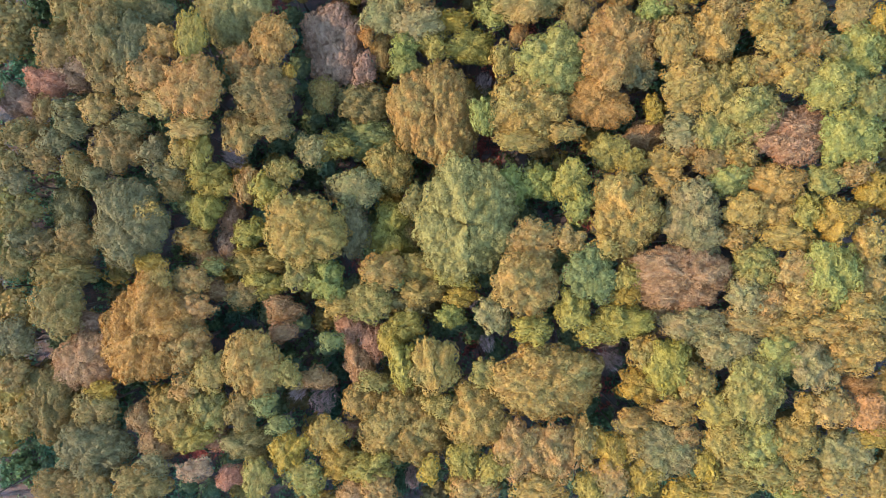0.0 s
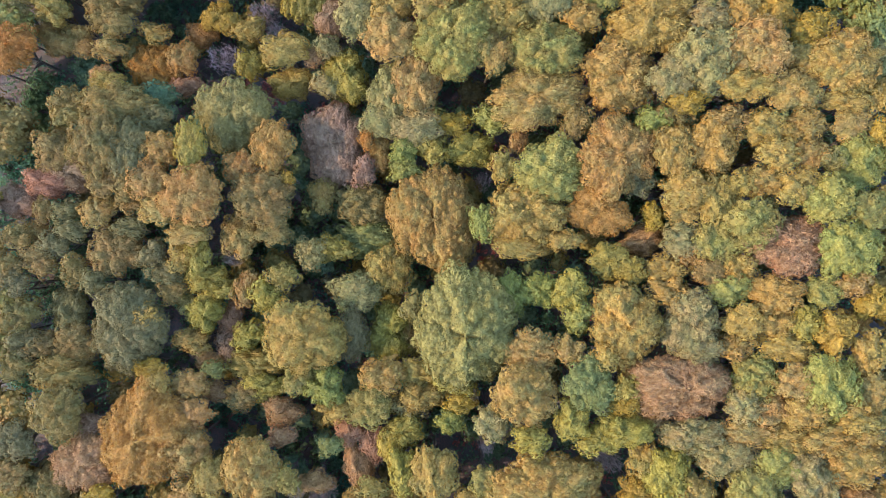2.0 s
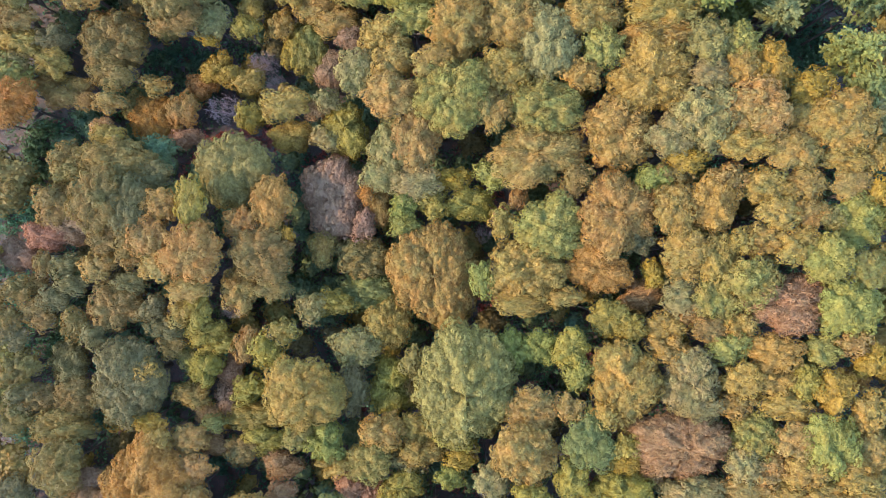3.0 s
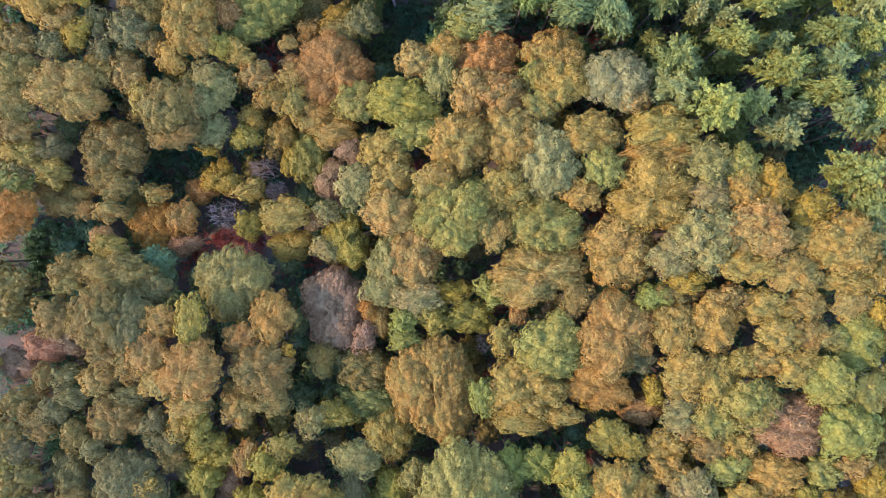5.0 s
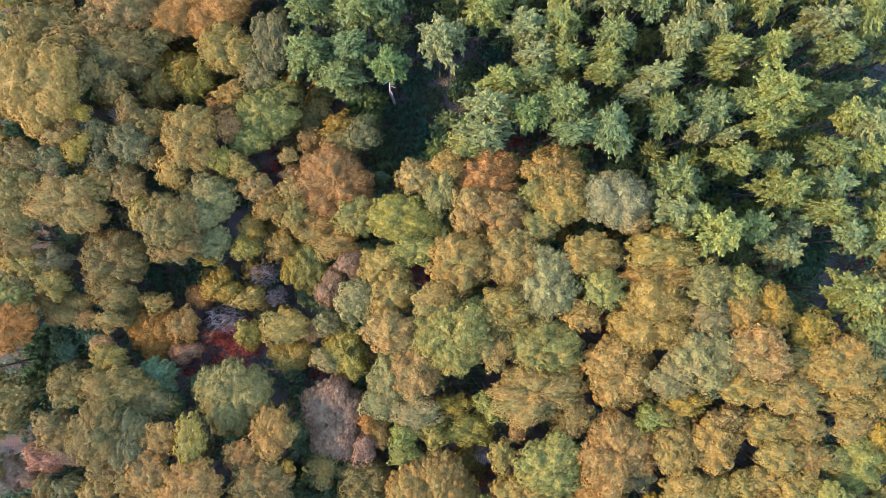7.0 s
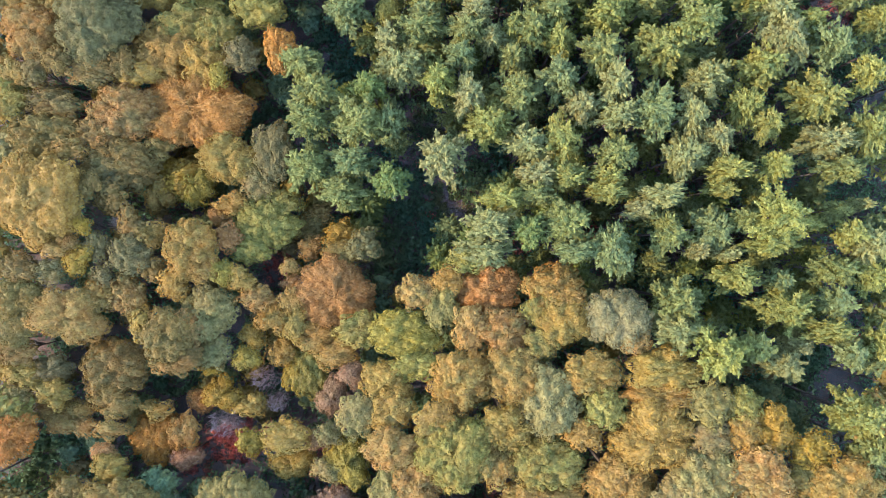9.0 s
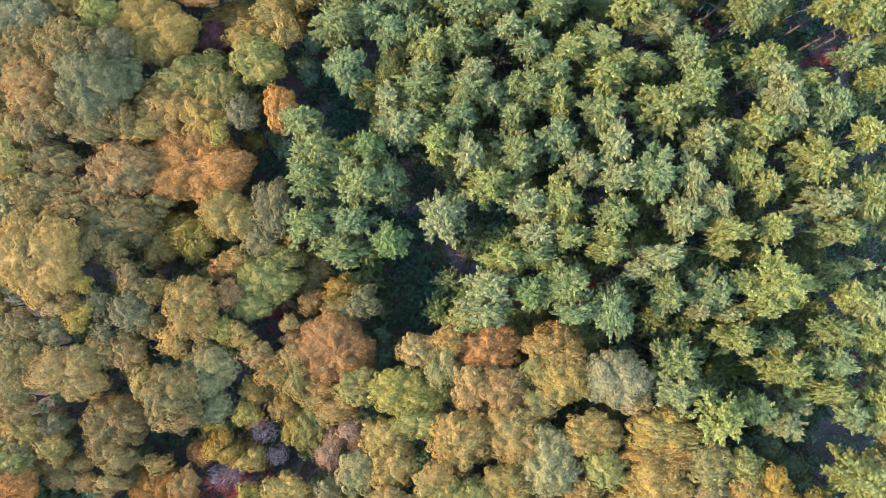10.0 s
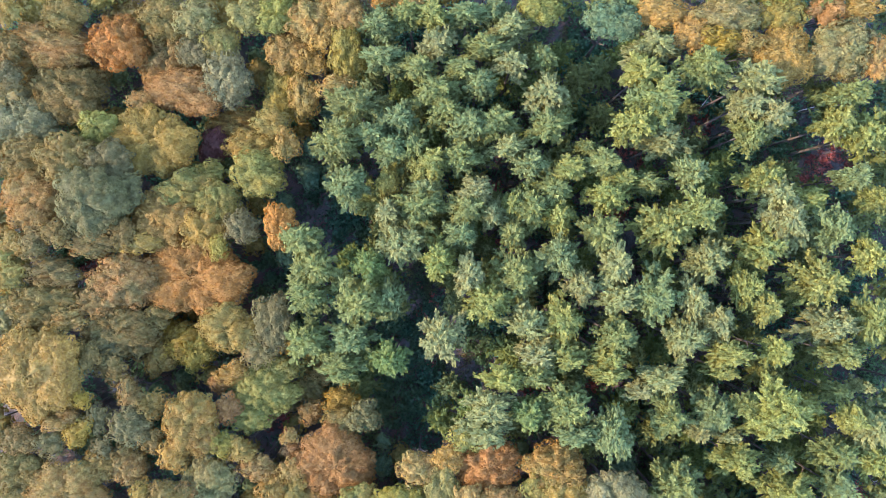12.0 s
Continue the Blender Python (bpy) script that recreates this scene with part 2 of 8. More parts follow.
def needle_crown(seed, r, depth, dense=1.0):
    """A conifer's crown: uneven boughs in loose whorls, set with short plump fingers of needles. The top is at the origin."""
    rng = np.random.default_rng(seed)
    roots, ahead, size = [], [], []
    p = rng.uniform(0, 6.28, 3)
    levels = 9
    for k in range(levels):
        f = (k + 0.2) / levels
        reach = r * min(1.0, 0.25 + 0.95 * f ** 0.65)
        boughs = 4 + int(3 * f)
        turn = rng.uniform(0, 6.28)
        for b in range(boughs):
            a = turn + 6.283 * (b + rng.uniform(-0.45, 0.45)) / boughs
            l = reach * rng.uniform(0.42, 1.22) * (1 + 0.16 * math.sin(a + p[0]) + 0.12 * math.sin(2 * a + p[1]))
            lift = rng.uniform(0.0, 0.45) - 0.25 * f
            go = np.array([math.cos(a), math.sin(a), 0.0])
            side = np.array([-go[1], go[0], 0.0])
            m = max(3, int(dense * (2.2 + 4.2 * l)))
            s = rng.uniform(0.1, 1.0, m) ** 0.7
            for t in s:
                off = rng.normal(0, 0.2) * (0.5 + 0.4 * l) * (1.25 - t)
                fan = rng.normal(0, 0.75) + 1.2 * off / max(l, 0.5)
                way = go * math.cos(fan) + side * math.sin(fan) + np.array([0, 0, lift + rng.uniform(-0.15, 0.6) - 0.4 * t])
                at = go * l * t * 0.9 + side * off
                at[2] = -f * depth + lift * l * t - 0.16 * (l * t) ** 2 / max(r, 1) + rng.normal(0, 0.26)
                roots.append(at)
                ahead.append(way)
                size.append(rng.uniform(0.42, 0.8))
    roots, ahead, size = np.array(roots), unit(np.array(ahead)), np.array(size)
    i = np.repeat(np.arange(len(roots)), 10)
    n = len(i)
    t = rng.uniform(-0.2, 1.0, n)
    sideways = unit(np.cross(ahead[i], np.array([0, 0, 1.0])))
    above = np.cross(sideways, ahead[i])
    roll = rng.normal(0, 0.95, n)
    out = sideways * np.sin(roll)[:, None] + above * np.cos(roll)[:, None]
    girth = 0.23 * size[i] * (1.15 - 0.7 * t ** 2)
    q = roots[i] + ahead[i] * (t * size[i])[:, None] + out * girth[:, None] + rng.normal(0, 0.03, (n, 3))
    deep = rng.uniform(0.25, 1.0, int(9 * r * r) + 12)
    bear = rng.uniform(0, 6.283, len(deep))
    heart = np.stack([np.cos(bear) * 0.62 * r * deep, np.sin(bear) * 0.62 * r * deep, -0.6 - depth * deep * 0.9], 1)
    return [leaf_tris(rng, heart, np.tile([0, 0, 1.0], (len(deep), 1)), 0.7, 0.5, None, 0.5),
            leaf_tris(rng, q, out + np.array([0, 0, 0.25]), 0.3, 0.25, ahead[i] + 0.6 * out, 0.3)]


def tube(verts, faces, a, b, ra, rb, sides=6):
    """Adds a tapered limb from a to b."""
    a, b = np.array(a, float), np.array(b, float)
    w = unit(b - a)
    u = unit(np.cross(w, (0.31, 0.87, 0.38)))
    v = np.cross(w, u)
    k = len(verts)
    for p, r in ((a, ra), (b, rb)):
        verts += [p + r * (u * math.cos(6.283 * i / sides) + v * math.sin(6.283 * i / sides)) for i in range(sides)]
    faces += [(k + i, k + (i + 1) % sides, k + sides + (i + 1) % sides, k + sides + i) for i in range(sides)]
    faces.append(tuple(k + sides + i for i in range(sides)))


def broad_trunk(seed):
    """Trunk and limbs, one metre tall and one metre in spread, to be stretched to a tree's height."""
    rng = random.Random(seed)
    v, f = [], []
    tube(v, f, (0, 0, -0.02), (0.01, 0.01, 0.1), 0.10, 0.07, 8)
    tube(v, f, (0.01, 0.01, 0.1), (0.03, -0.02, 0.5), 0.07, 0.055, 8)
    tube(v, f, (0.03, -0.02, 0.5), (0.02, 0.03, 0.86), 0.05, 0.015)
    for k in range(5):
        a, z = 1.26 * k + rng.uniform(-0.3, 0.3), rng.uniform(0.42, 0.62)
        elbow = (0.32 * math.cos(a), 0.32 * math.sin(a), z + 0.13)
        tube(v, f, (0.02, 0, z), elbow, 0.04, 0.025, 4)
        for s in (-0.35, 0.3):
            tube(v, f, elbow, (0.62 * math.cos(a + s), 0.62 * math.sin(a + s), z + rng.uniform(0.16, 0.26)), 0.022, 0.006, 3)
    return mesh_of("trunk", v, f, BARK)


def straight_trunk():
    v, f = [], []
    tube(v, f, (0, 0, -0.02), (0, 0, 0.06), 0.10, 0.075, 8)
    tube(v, f, (0, 0, 0.06), (0.01, 0, 0.55), 0.075, 0.05, 8)
    tube(v, f, (0.01, 0, 0.55), (0, 0, 0.97), 0.05, 0.008, 6)
    for k in range(8):
        a, z = 2.4 * k, 0.3 + 0.045 * k
        tube(v, f, (0, 0, z), (0.3 * math.cos(a), 0.3 * math.sin(a), z + 0.01), 0.012, 0.004, 3)
    return mesh_of("trunk", v, f, BARK)


def bare_limbs(seed):
    """A leafless tree's boughs and twigs, one metre in height and spread."""
    rng = random.Random(seed)
    v, f = [], []

    def grow(p, way, l, r, depth):
        q = p + way * l
        tube(v, f, p, q, r, r * 0.6, 3)
        if depth:
            for _ in range(6 - depth):
                turn = Vector((rng.gauss(0, 1), rng.gauss(0, 1), rng.gauss(0, 0.5)))
                grow(p + way * l * rng.uniform(0.4, 1.0), (way + 0.75 * turn.normalized() + Vector((0, 0, 0.08))).normalized(), l * rng.uniform(0.5, 0.8), r * 0.62, depth - 1)
    for k in range(7):
        a = 0.9 * k + rng.uniform(-0.4, 0.4)
        grow(Vector((0, 0, 0.45)), Vector((math.cos(a), math.sin(a), rng.uniform(0.5, 1.6))).normalized(), rng.uniform(0.28, 0.42), 0.012, 2)
    return mesh_of("limbs", v, f, TWIG_BARK)


def fine_twigs(seed):
    """The haze of thin twigs round a leafless crown, one metre in height and spread."""
    rng = np.random.default_rng(seed)
    m = 420
    ways = unit(rng.normal(size=(m, 3)) + np.array([0, 0, 0.5]))
    p = ways * rng.uniform(0.35, 1.0, (m, 1)) ** 0.6 * np.array([0.92, 0.92, 0.3]) + np.array([0, 0, 0.7])
    return leaf_mesh("twig_crown", [blades(rng, p, rng.normal(size=(m, 3)), 0.26, 0.02, 0.7 * ways + 0.6 * rng.normal(size=(m, 3)) + np.array([0, 0, 0.2]), 0.3)], mat=TWIG_BARK)


# ---- crown meshes, shared by trees of like size ----
def crown_set(sizes, count, make):
    return {r: [leaf_mesh("crown", *make(100 * i + int(10 * r), r)) for i in range(count)] for r in sizes}


BROAD = crown_set((1.6, 2.2, 2.9, 3.7, 4.8, 6.4), 6, lambda s, r: leafy_dome(s, r, 0.58, 0.19, 1.85, ((0.85 * r, 0.07 * r, 0.2), (1.4, 0.4, 0.5), (0.7, 0.6, 0.75)), -0.08, 0.95, rough=0.28, loose=0.04, sink=0.36))
BUSHY = crown_set((1.2, 1.7, 2.3, 3.0), 5, lambda s, r: leafy_dome(s + 7, r, 0.7, 0.2, 1.6, ((1.35, 0.5, 0.5), (0.68, 0.48, 0.7)), -0.3, 2.0, rough=0.3, loose=0.05, sink=0.34))
OUTER = crown_set((2.9, 3.7), 4, lambda s, r: leafy_dome(s + 2, r, 0.58, 0.5, 1.3, ((0.85 * r, 0.07 * r, 0.2), (1.35, 0.42, 0.55), (0.58, 0.46, 0.85)), wild=0.95, rough=0.24))
UNDER = crown_set((1.4, 2.0, 2.8), 3, lambda s, r: leafy_dome(s + 3, r, 0.7, 0.44, 0.9, ((1.2, 0.5, 0.6), (0.6, 0.2, 0.5)), -0.1, 1.8, loose=0.1))
FEATHER = crown_set((2.6, 3.8, 5.2), 4, lambda s, r: leafy_dome(s + 5, r, 0.48, 0.28, 1.9, ((0.8 * r, 0.1 * r, 0.25), (1.3, 0.36, 0.45), (0.6, 0.42, 0.65)), -0.1, 1.3, True, 0.4, 0.42, 0.09, 0.42))
HAZY = crown_set((1.2, 1.7, 2.4), 4, lambda s, r: leafy_dome(s + 1, r, 0.8, 0.18, 1.3, ((1.2, 0.3, 0.4), (0.4, 0.16, 0.5)), -0.3, 1.8, False, 0.6, 0.45, 0.1))
NEEDLE = {r: [leaf_mesh("crown", needle_crown(9 + 10 * i + int(10 * r), r, 1.4 + 0.95 * r)) for i in range(5)] for r in (1.3, 1.8, 2.4, 3.1, 4.0)}
YOUNG_NEEDLE = {r: [leaf_mesh("crown", needle_crown(60 + 10 * i, r, 1.4 + 0.95 * r, 0.34)) for i in range(3)] for r in (2.0, 3.0)}
BROAD_TRUNKS = [broad_trunk(i) for i in range(4)]
FIR_TRUNK = straight_trunk()
BOUGHS = [bare_limbs(i) for i in range(4)]
TWIGS = [fine_twigs(i) for i in range(3)]
DICE = random.Random(11)
GROWTH = 1.04


# ---- ground ----
def land(x, y):
    """Height of the ground."""
    return 0.35 * noise.noise((x * 0.05, y * 0.05, 3.0)) + 0.12 * noise.noise((x * 0.3, y * 0.3, 7.0))


def ground():
    xs = [-900, -300, -140] + [-95 + 2.5 * i for i in range(77)] + [140, 300, 900]
    ys = [-900, -300, -120] + [-75 + 2.5 * i for i in range(91)] + [200, 400, 1000]
    v = [(x, y, land(x, y)) for y in ys for x in xs]
    w = len(xs)
    f = [(j * w + i, j * w + i + 1, (j + 1) * w + i + 1, (j + 1) * w + i) for j in range(len(ys) - 1) for i in range(w - 1)]
    ob = new("ground", mesh_of("ground", v, f, SOIL))
    for p in ob.data.polygons:
        p.use_smooth = True
    return tagged(ob, "forest floor of reddish-brown leaf litter", "ground", kind="structure")


ground()


# ---- trees ----
def nearest(table, r):
    return min(table, key=lambda k: abs(k - r))


def planted(name, x, y, h, label, category, group):
    ob = new(name)
    ob.empty_display_size = 0.5
    ob.location = (x, y, land(x, y))
    return tagged(ob, label, category, group)


def crown_on(tree, mesh, z, scale, tint, spin):
    ob = new("crown", mesh)
    ob.parent = tree
    ob.location, ob.scale, ob.rotation_euler = (0, 0, z), scale, (0, 0, spin)
    ob.material_slots[0].link = "OBJECT"
    ob.material_slots[0].material = LEAF[tint]
    return ob


def trunk_on(tree, mesh, h, spread, spin):
    ob = new("trunk", mesh)
    ob.parent = tree
    ob.scale, ob.rotation_euler = (spread, spread, h), (0, 0, spin)
    return ob


def leafy(table, name, x, y, rx, ry, h, tint, label, category, group, tall):
    r = (rx + ry) / 2
    key = nearest(table, r)
    tree = planted(name, x, y, h, label, category, group)
    tree.scale = (rx / r, ry / r, 1)
    k = GROWTH * r / key
    kz = k * DICE.uniform(0.82, 1.1)
    ob = crown_on(tree, DICE.choice(table[key]), h - tall * key * kz, (k, k, kz), tint, DICE.uniform(0, 6.28))
    ob.rotation_euler[0], ob.rotation_euler[1] = DICE.gauss(0, 0.09), DICE.gauss(0, 0.09)
    trunk_on(tree, DICE.choice(BROAD_TRUNKS), h - 0.35 * r, r, DICE.uniform(0, 6.28))
    return tree


def broadleaf(x, y, rx, ry, h, tint, table=BROAD):
    return leafy(table, "broadleaf_tree", x, y, rx, ry, h, tint, f"{TINTS[tint][2]} broadleaf tree with a rounded, lobed autumn crown", "tree", "broadleaf trees of the wood", 0.56)


def bushy(x, y, rx, ry, h, tint):
    return leafy(BUSHY, "young_tree", x, y, rx, ry, h, tint, f"small {TINTS[tint][2]} tree with loose leaf clusters between taller trees", "tree", "young trees of the wood", 0.7)


def small_broadleaf(x, y, rx, ry, h, tint):
    return leafy(BROAD, "small_broadleaf_tree", x, y, rx, ry, h, tint, f"smaller {TINTS[tint][2]} broadleaf tree filling in between larger crowns", "tree", "smaller broadleaf trees of the wood", 0.56)


def feathery(x, y, rx, ry, h, tint):
    return leafy(FEATHER, "feathery_tree", x, y, rx, ry, h, tint, f"{TINTS[tint][2]} tree with fine drooping sprays of autumn leaves", "tree", "feathery trees of the wood", 0.48)


def hazy(x, y, rx, ry, h, tint):
    return leafy(HAZY, "birch_tree", x, y, rx, ry, h, tint, f"thin young birch with a soft {TINTS[tint][2]} crown", "tree", "young birches", 0.8)


def conifer(x, y, rx, ry, h, tint, table=NEEDLE, name="conifer", words="conifer with tufted boughs of short needles", group="conifers of the plantation"):
    r = (rx + ry) / 2
    key = nearest(table, r)
    tree = planted(name, x, y, h, f"{TINTS[tint][2]} {words}", "conifer", group)
    tree.scale = (rx / r, ry / r, 1)
    k = 1.2 * r / key
    crown_on(tree, DICE.choice(table[key]), h, (k, k, DICE.uniform(0.9, 1.15)), tint, DICE.uniform(0, 6.28))
    trunk_on(tree, FIR_TRUNK, h, 2.6, DICE.uniform(0, 6.28))
    return tree


# filler between conifers; tall ones outside the strip close its edge and cast shadows
def young_conifer(x, y, rx, ry, h, tint):
    return conifer(x, y, rx, ry, h, tint, YOUNG_NEEDLE, "young_conifer", "conifer of thin growth added between or beyond taller ones", "lower conifers of the plantation")


THICKET, EDGE = [], []


def understorey(x, y, rx, ry, h, tint):
    THICKET.append((x, y, rx, h, tint))


# trees added outside the strip, mostly unseen, to close it and cast shadows
def edge_tree(x, y, rx, ry, h, tint):
    EDGE.append((x, y, rx, h, tint))


def massed(name, label, category, spots, table, tall):
    """Many crowns that nobody could count, with their stems, as one object."""
    dice, verts, faces, marks, k = random.Random(3), [], [], [], 0
    tints = sorted({s[4] for s in spots})
    for x, y, r, h, tint in spots:
        key = nearest(table, r)
        me = dice.choice(table[key])
        co = np.empty(3 * len(me.vertices), np.float32)
        me.vertices.foreach_get("co", co)
        tri = np.empty(3 * len(me.polygons), np.int32)
        me.polygons.foreach_get("vertices", tri)
        a, g = dice.uniform(0, 6.28), GROWTH * r / key
        c, s = math.cos(a) * g, math.sin(a) * g
        co = co.reshape(-1, 3) @ np.array([[c, s, 0], [-s, c, 0], [0, 0, g]], np.float32)
        verts.append(co + np.array([x, y, h - tall * r * GROWTH], np.float32))
        faces.append(tri.reshape(-1, 3) + k)
        marks.append(np.full(len(me.polygons), tints.index(tint), np.int32))
        k += len(co)
        v, f = [], []
        tube(v, f, (x, y, land(x, y) - 0.2), (x, y, h - 0.5 * r), 0.16, 0.07, 5)
        f = [t for q in f for t in ([(q[0], q[1], q[2]), (q[0], q[2], q[3])] if len(q) == 4 else [(q[0], q[i], q[i + 1]) for i in range(1, len(q) - 1)])]
        verts.append(np.array(v, np.float32))
        faces.append(np.array(f, np.int32) + k)
        marks.append(np.full(len(f), len(tints), np.int32))
        k += len(v)
    verts, faces, marks = np.concatenate(verts), np.concatenate(faces), np.concatenate(marks)
    me = raw_mesh(name, verts, faces)
    for t in tints:
        me.materials.append(LEAF[t])
    me.materials.append(BARK)
    me.polygons.foreach_set("material_index", marks)
    me.update()
    return tagged(new(name, me), label, category, kind="stuff")


def bare(x, y, rx, ry, h, tint):
    r = (rx + ry) / 2
    tree = planted("bare_tree", x, y, h, "leafless tree with pale mauve-grey branching twigs", "tree", "leafless trees")
    tree.scale = (rx / r, ry / r, 1)
    limbs = new("branch_crown", DICE.choice(BOUGHS))
    limbs.parent, limbs.scale = tree, (r * 1.05, r * 1.05, h * 0.75)
    limbs.rotation_euler = (0, 0, DICE.uniform(0, 6.28))
    twigs = new("twig_crown", DICE.choice(TWIGS))
    twigs.parent, twigs.scale = tree, (r * 1.05, r * 1.05, h * 0.75 + 1)
    trunk = new("trunk", FIR_TRUNK)
    trunk.parent, trunk.scale = tree, (1.2, 1.2, h * 0.5)
    return tree


edge_tree(-53.4, -46.3, 2.77, 3.18, 13.9, "drab")
edge_tree(-6.3, -46.2, 3.09, 2.80, 14.8, "tan")
edge_tree(39.2, -46.2, 3.35, 3.32, 16.1, "umber")
edge_tree(46.3, -46.2, 3.60, 4.08, 16.5, "tan")
edge_tree(-73.0, -46.1, 3.52, 3.98, 12.4, "drab")
edge_tree(-48.5, -46.0, 2.63, 2.31, 13.1, "tan")
edge_tree(5.4, -45.8, 2.77, 2.47, 14.1, "khaki")
edge_tree(33.3, -45.7, 3.67, 3.47, 16.5, "drab")
edge_tree(-12.4, -45.3, 2.92, 3.20, 13.6, "khaki")
edge_tree(10.3, -45.3, 2.99, 2.87, 16.2, "tan")
edge_tree(-17.0, -45.2, 2.64, 2.79, 13.4, "drab")
edge_tree(73.3, -45.2, 2.66, 2.43, 17.0, "green")
edge_tree(17.2, -45.2, 3.59, 3.56, 15.8, "green")
edge_tree(-63.0, -45.1, 2.70, 2.57, 12.2, "green")
edge_tree(-0.6, -45.0, 2.99, 3.20, 15.1, "olive")
edge_tree(22.7, -44.9, 2.77, 2.52, 16.6, "drab")
edge_tree(-22.7, -44.8, 2.70, 2.47, 13.5, "green")
edge_tree(60.0, -44.8, 2.94, 2.71, 17.3, "tan")
edge_tree(-33.3, -44.6, 3.64, 3.78, 14.0, "umber")
edge_tree(-58.6, -43.9, 2.81, 2.39, 13.6, "tan")
edge_tree(52.1, -43.6, 2.70, 2.67, 16.3, "drab")
edge_tree(-38.7, -43.6, 2.89, 2.53, 13.7, "khaki")
edge_tree(26.4, -42.4, 2.74, 2.83, 16.4, "khaki")
edge_tree(65.0, -42.4, 3.57, 4.08, 16.1, "khaki")
edge_tree(-67.8, -42.2, 3.14, 2.72, 12.9, "olive")
edge_tree(-28.0, -42.2, 2.82, 2.44, 12.9, "green")
edge_tree(-51.0, -42.0, 2.72, 2.83, 13.4, "umber")
edge_tree(-45.4, -41.5, 3.17, 3.22, 12.9, "green")
edge_tree(-8.3, -41.4, 3.09, 2.82, 13.3, "green")
edge_tree(70.0, -40.8, 2.98, 3.04, 16.0, "umber")
edge_tree(-14.4, -40.7, 3.35, 3.01, 13.9, "tan")
edge_tree(46.6, -40.4, 3.22, 3.52, 16.2, "olive")
edge_tree(20.3, -40.2, 3.00, 2.58, 15.5, "olive")
edge_tree(10.4, -40.1, 2.70, 2.98, 15.5, "green")
edge_tree(32.3, -39.8, 3.72, 4.26, 16.5, "umber")
edge_tree(-32.1, -39.3, 3.10, 3.12, 13.0, "khaki")
edge_tree(5.0, -38.9, 2.95, 2.84, 14.2, "tan")
edge_tree(-61.8, -38.8, 3.05, 3.32, 12.5, "khaki")
edge_tree(-21.5, -38.6, 3.10, 3.00, 13.7, "umber")
edge_tree(-56.3, -38.2, 2.77, 2.40, 12.4, "green")
edge_tree(58.8, -37.8, 3.22, 3.06, 16.4, "umber")
edge_tree(41.3, -37.5, 2.93, 3.28, 16.6, "green")
edge_tree(53.0, -37.4, 2.79, 2.71, 17.7, "drab")
edge_tree(-26.4, -37.4, 2.83, 2.64, 12.8, "drab")
edge_tree(-71.5, -37.2, 2.76, 2.44, 12.5, "umber")
edge_tree(-50.7, -37.0, 3.16, 3.09, 12.9, "umber")
edge_tree(-9.3, -36.9, 2.61, 2.80, 14.8, "olive")
edge_tree(-2.7, -36.9, 3.01, 3.34, 15.2, "khaki")
edge_tree(-36.8, -36.7, 3.42, 3.20, 12.3, "umber")
edge_tree(14.9, -36.5, 3.80, 4.11, 16.1, "tan")
edge_tree(-66.1, -36.2, 2.65, 2.85, 13.0, "khaki")
edge_tree(23.7, -36.1, 3.34, 2.87, 15.4, "khaki")
edge_tree(-14.7, -34.3, 3.49, 3.66, 13.9, "umber")
understorey(-47.8, -33.8, 1.40, 1.27, 6.5, "dark_green")
understorey(-19.2, -33.7, 1.74, 1.64, 5.0, "dark_green")
understorey(-7.5, -33.6, 1.36, 1.16, 8.7, "moss")
edge_tree(71.5, -33.6, 3.04, 3.23, 16.7, "tan")
understorey(-44.0, -33.5, 1.41, 1.59, 6.3, "teal")
understorey(-52.7, -33.3, 1.83, 1.89, 5.7, "dark_green")
understorey(-32.0, -33.3, 1.39, 1.47, 7.0, "teal")
understorey(-28.5, -33.3, 1.72, 1.92, 5.0, "green")
edge_tree(-60.6, -33.2, 2.62, 2.66, 12.1, "green")
edge_tree(-73.9, -33.2, 3.04, 2.73, 12.8, "tan")
understorey(-10.1, -33.1, 1.79, 1.67, 7.9, "moss")
understorey(51.6, -33.1, 1.37, 1.25, 6.6, "teal")
understorey(29.6, -33.1, 1.34, 1.15, 8.5, "green")
understorey(-1.0, -33.1, 1.71, 1.64, 8.6, "moss")
understorey(36.1, -33.1, 1.70, 1.65, 7.1, "dark_green")
understorey(47.0, -33.0, 1.67, 1.55, 9.2, "green")
understorey(39.8, -33.0, 1.51, 1.56, 9.0, "dark_green")
understorey(42.3, -32.9, 1.40, 1.39, 7.5, "dark_green")
understorey(8.0, -32.9, 1.35, 1.34, 6.2, "dark_green")
edge_tree(64.3, -32.8, 3.68, 3.81, 16.7, "umber")
understorey(-35.6, -32.8, 1.40, 1.51, 5.7, "teal")
understorey(-40.9, -32.5, 1.55, 1.52, 7.4, "teal")
understorey(26.5, -32.5, 1.49, 1.72, 7.7, "green")
understorey(12.6, -32.1, 1.83, 1.59, 5.7, "green")
understorey(22.2, -32.1, 1.79, 1.85, 7.9, "green")
understorey(2.1, -32.0, 1.79, 1.83, 9.2, "green")
understorey(5.4, -31.7, 1.54, 1.69, 7.6, "moss")
understorey(15.3, -31.1, 1.40, 1.22, 6.4, "teal")
understorey(50.4, -31.0, 1.38, 1.51, 8.1, "green")
edge_tree(-66.7, -31.0, 3.34, 3.69, 12.7, "green")
understorey(-54.9, -30.9, 1.86, 1.60, 4.8, "teal")
understorey(18.6, -30.9, 1.84, 1.79, 8.9, "teal")
understorey(-20.2, -30.8, 1.93, 1.92, 6.8, "dark_green")
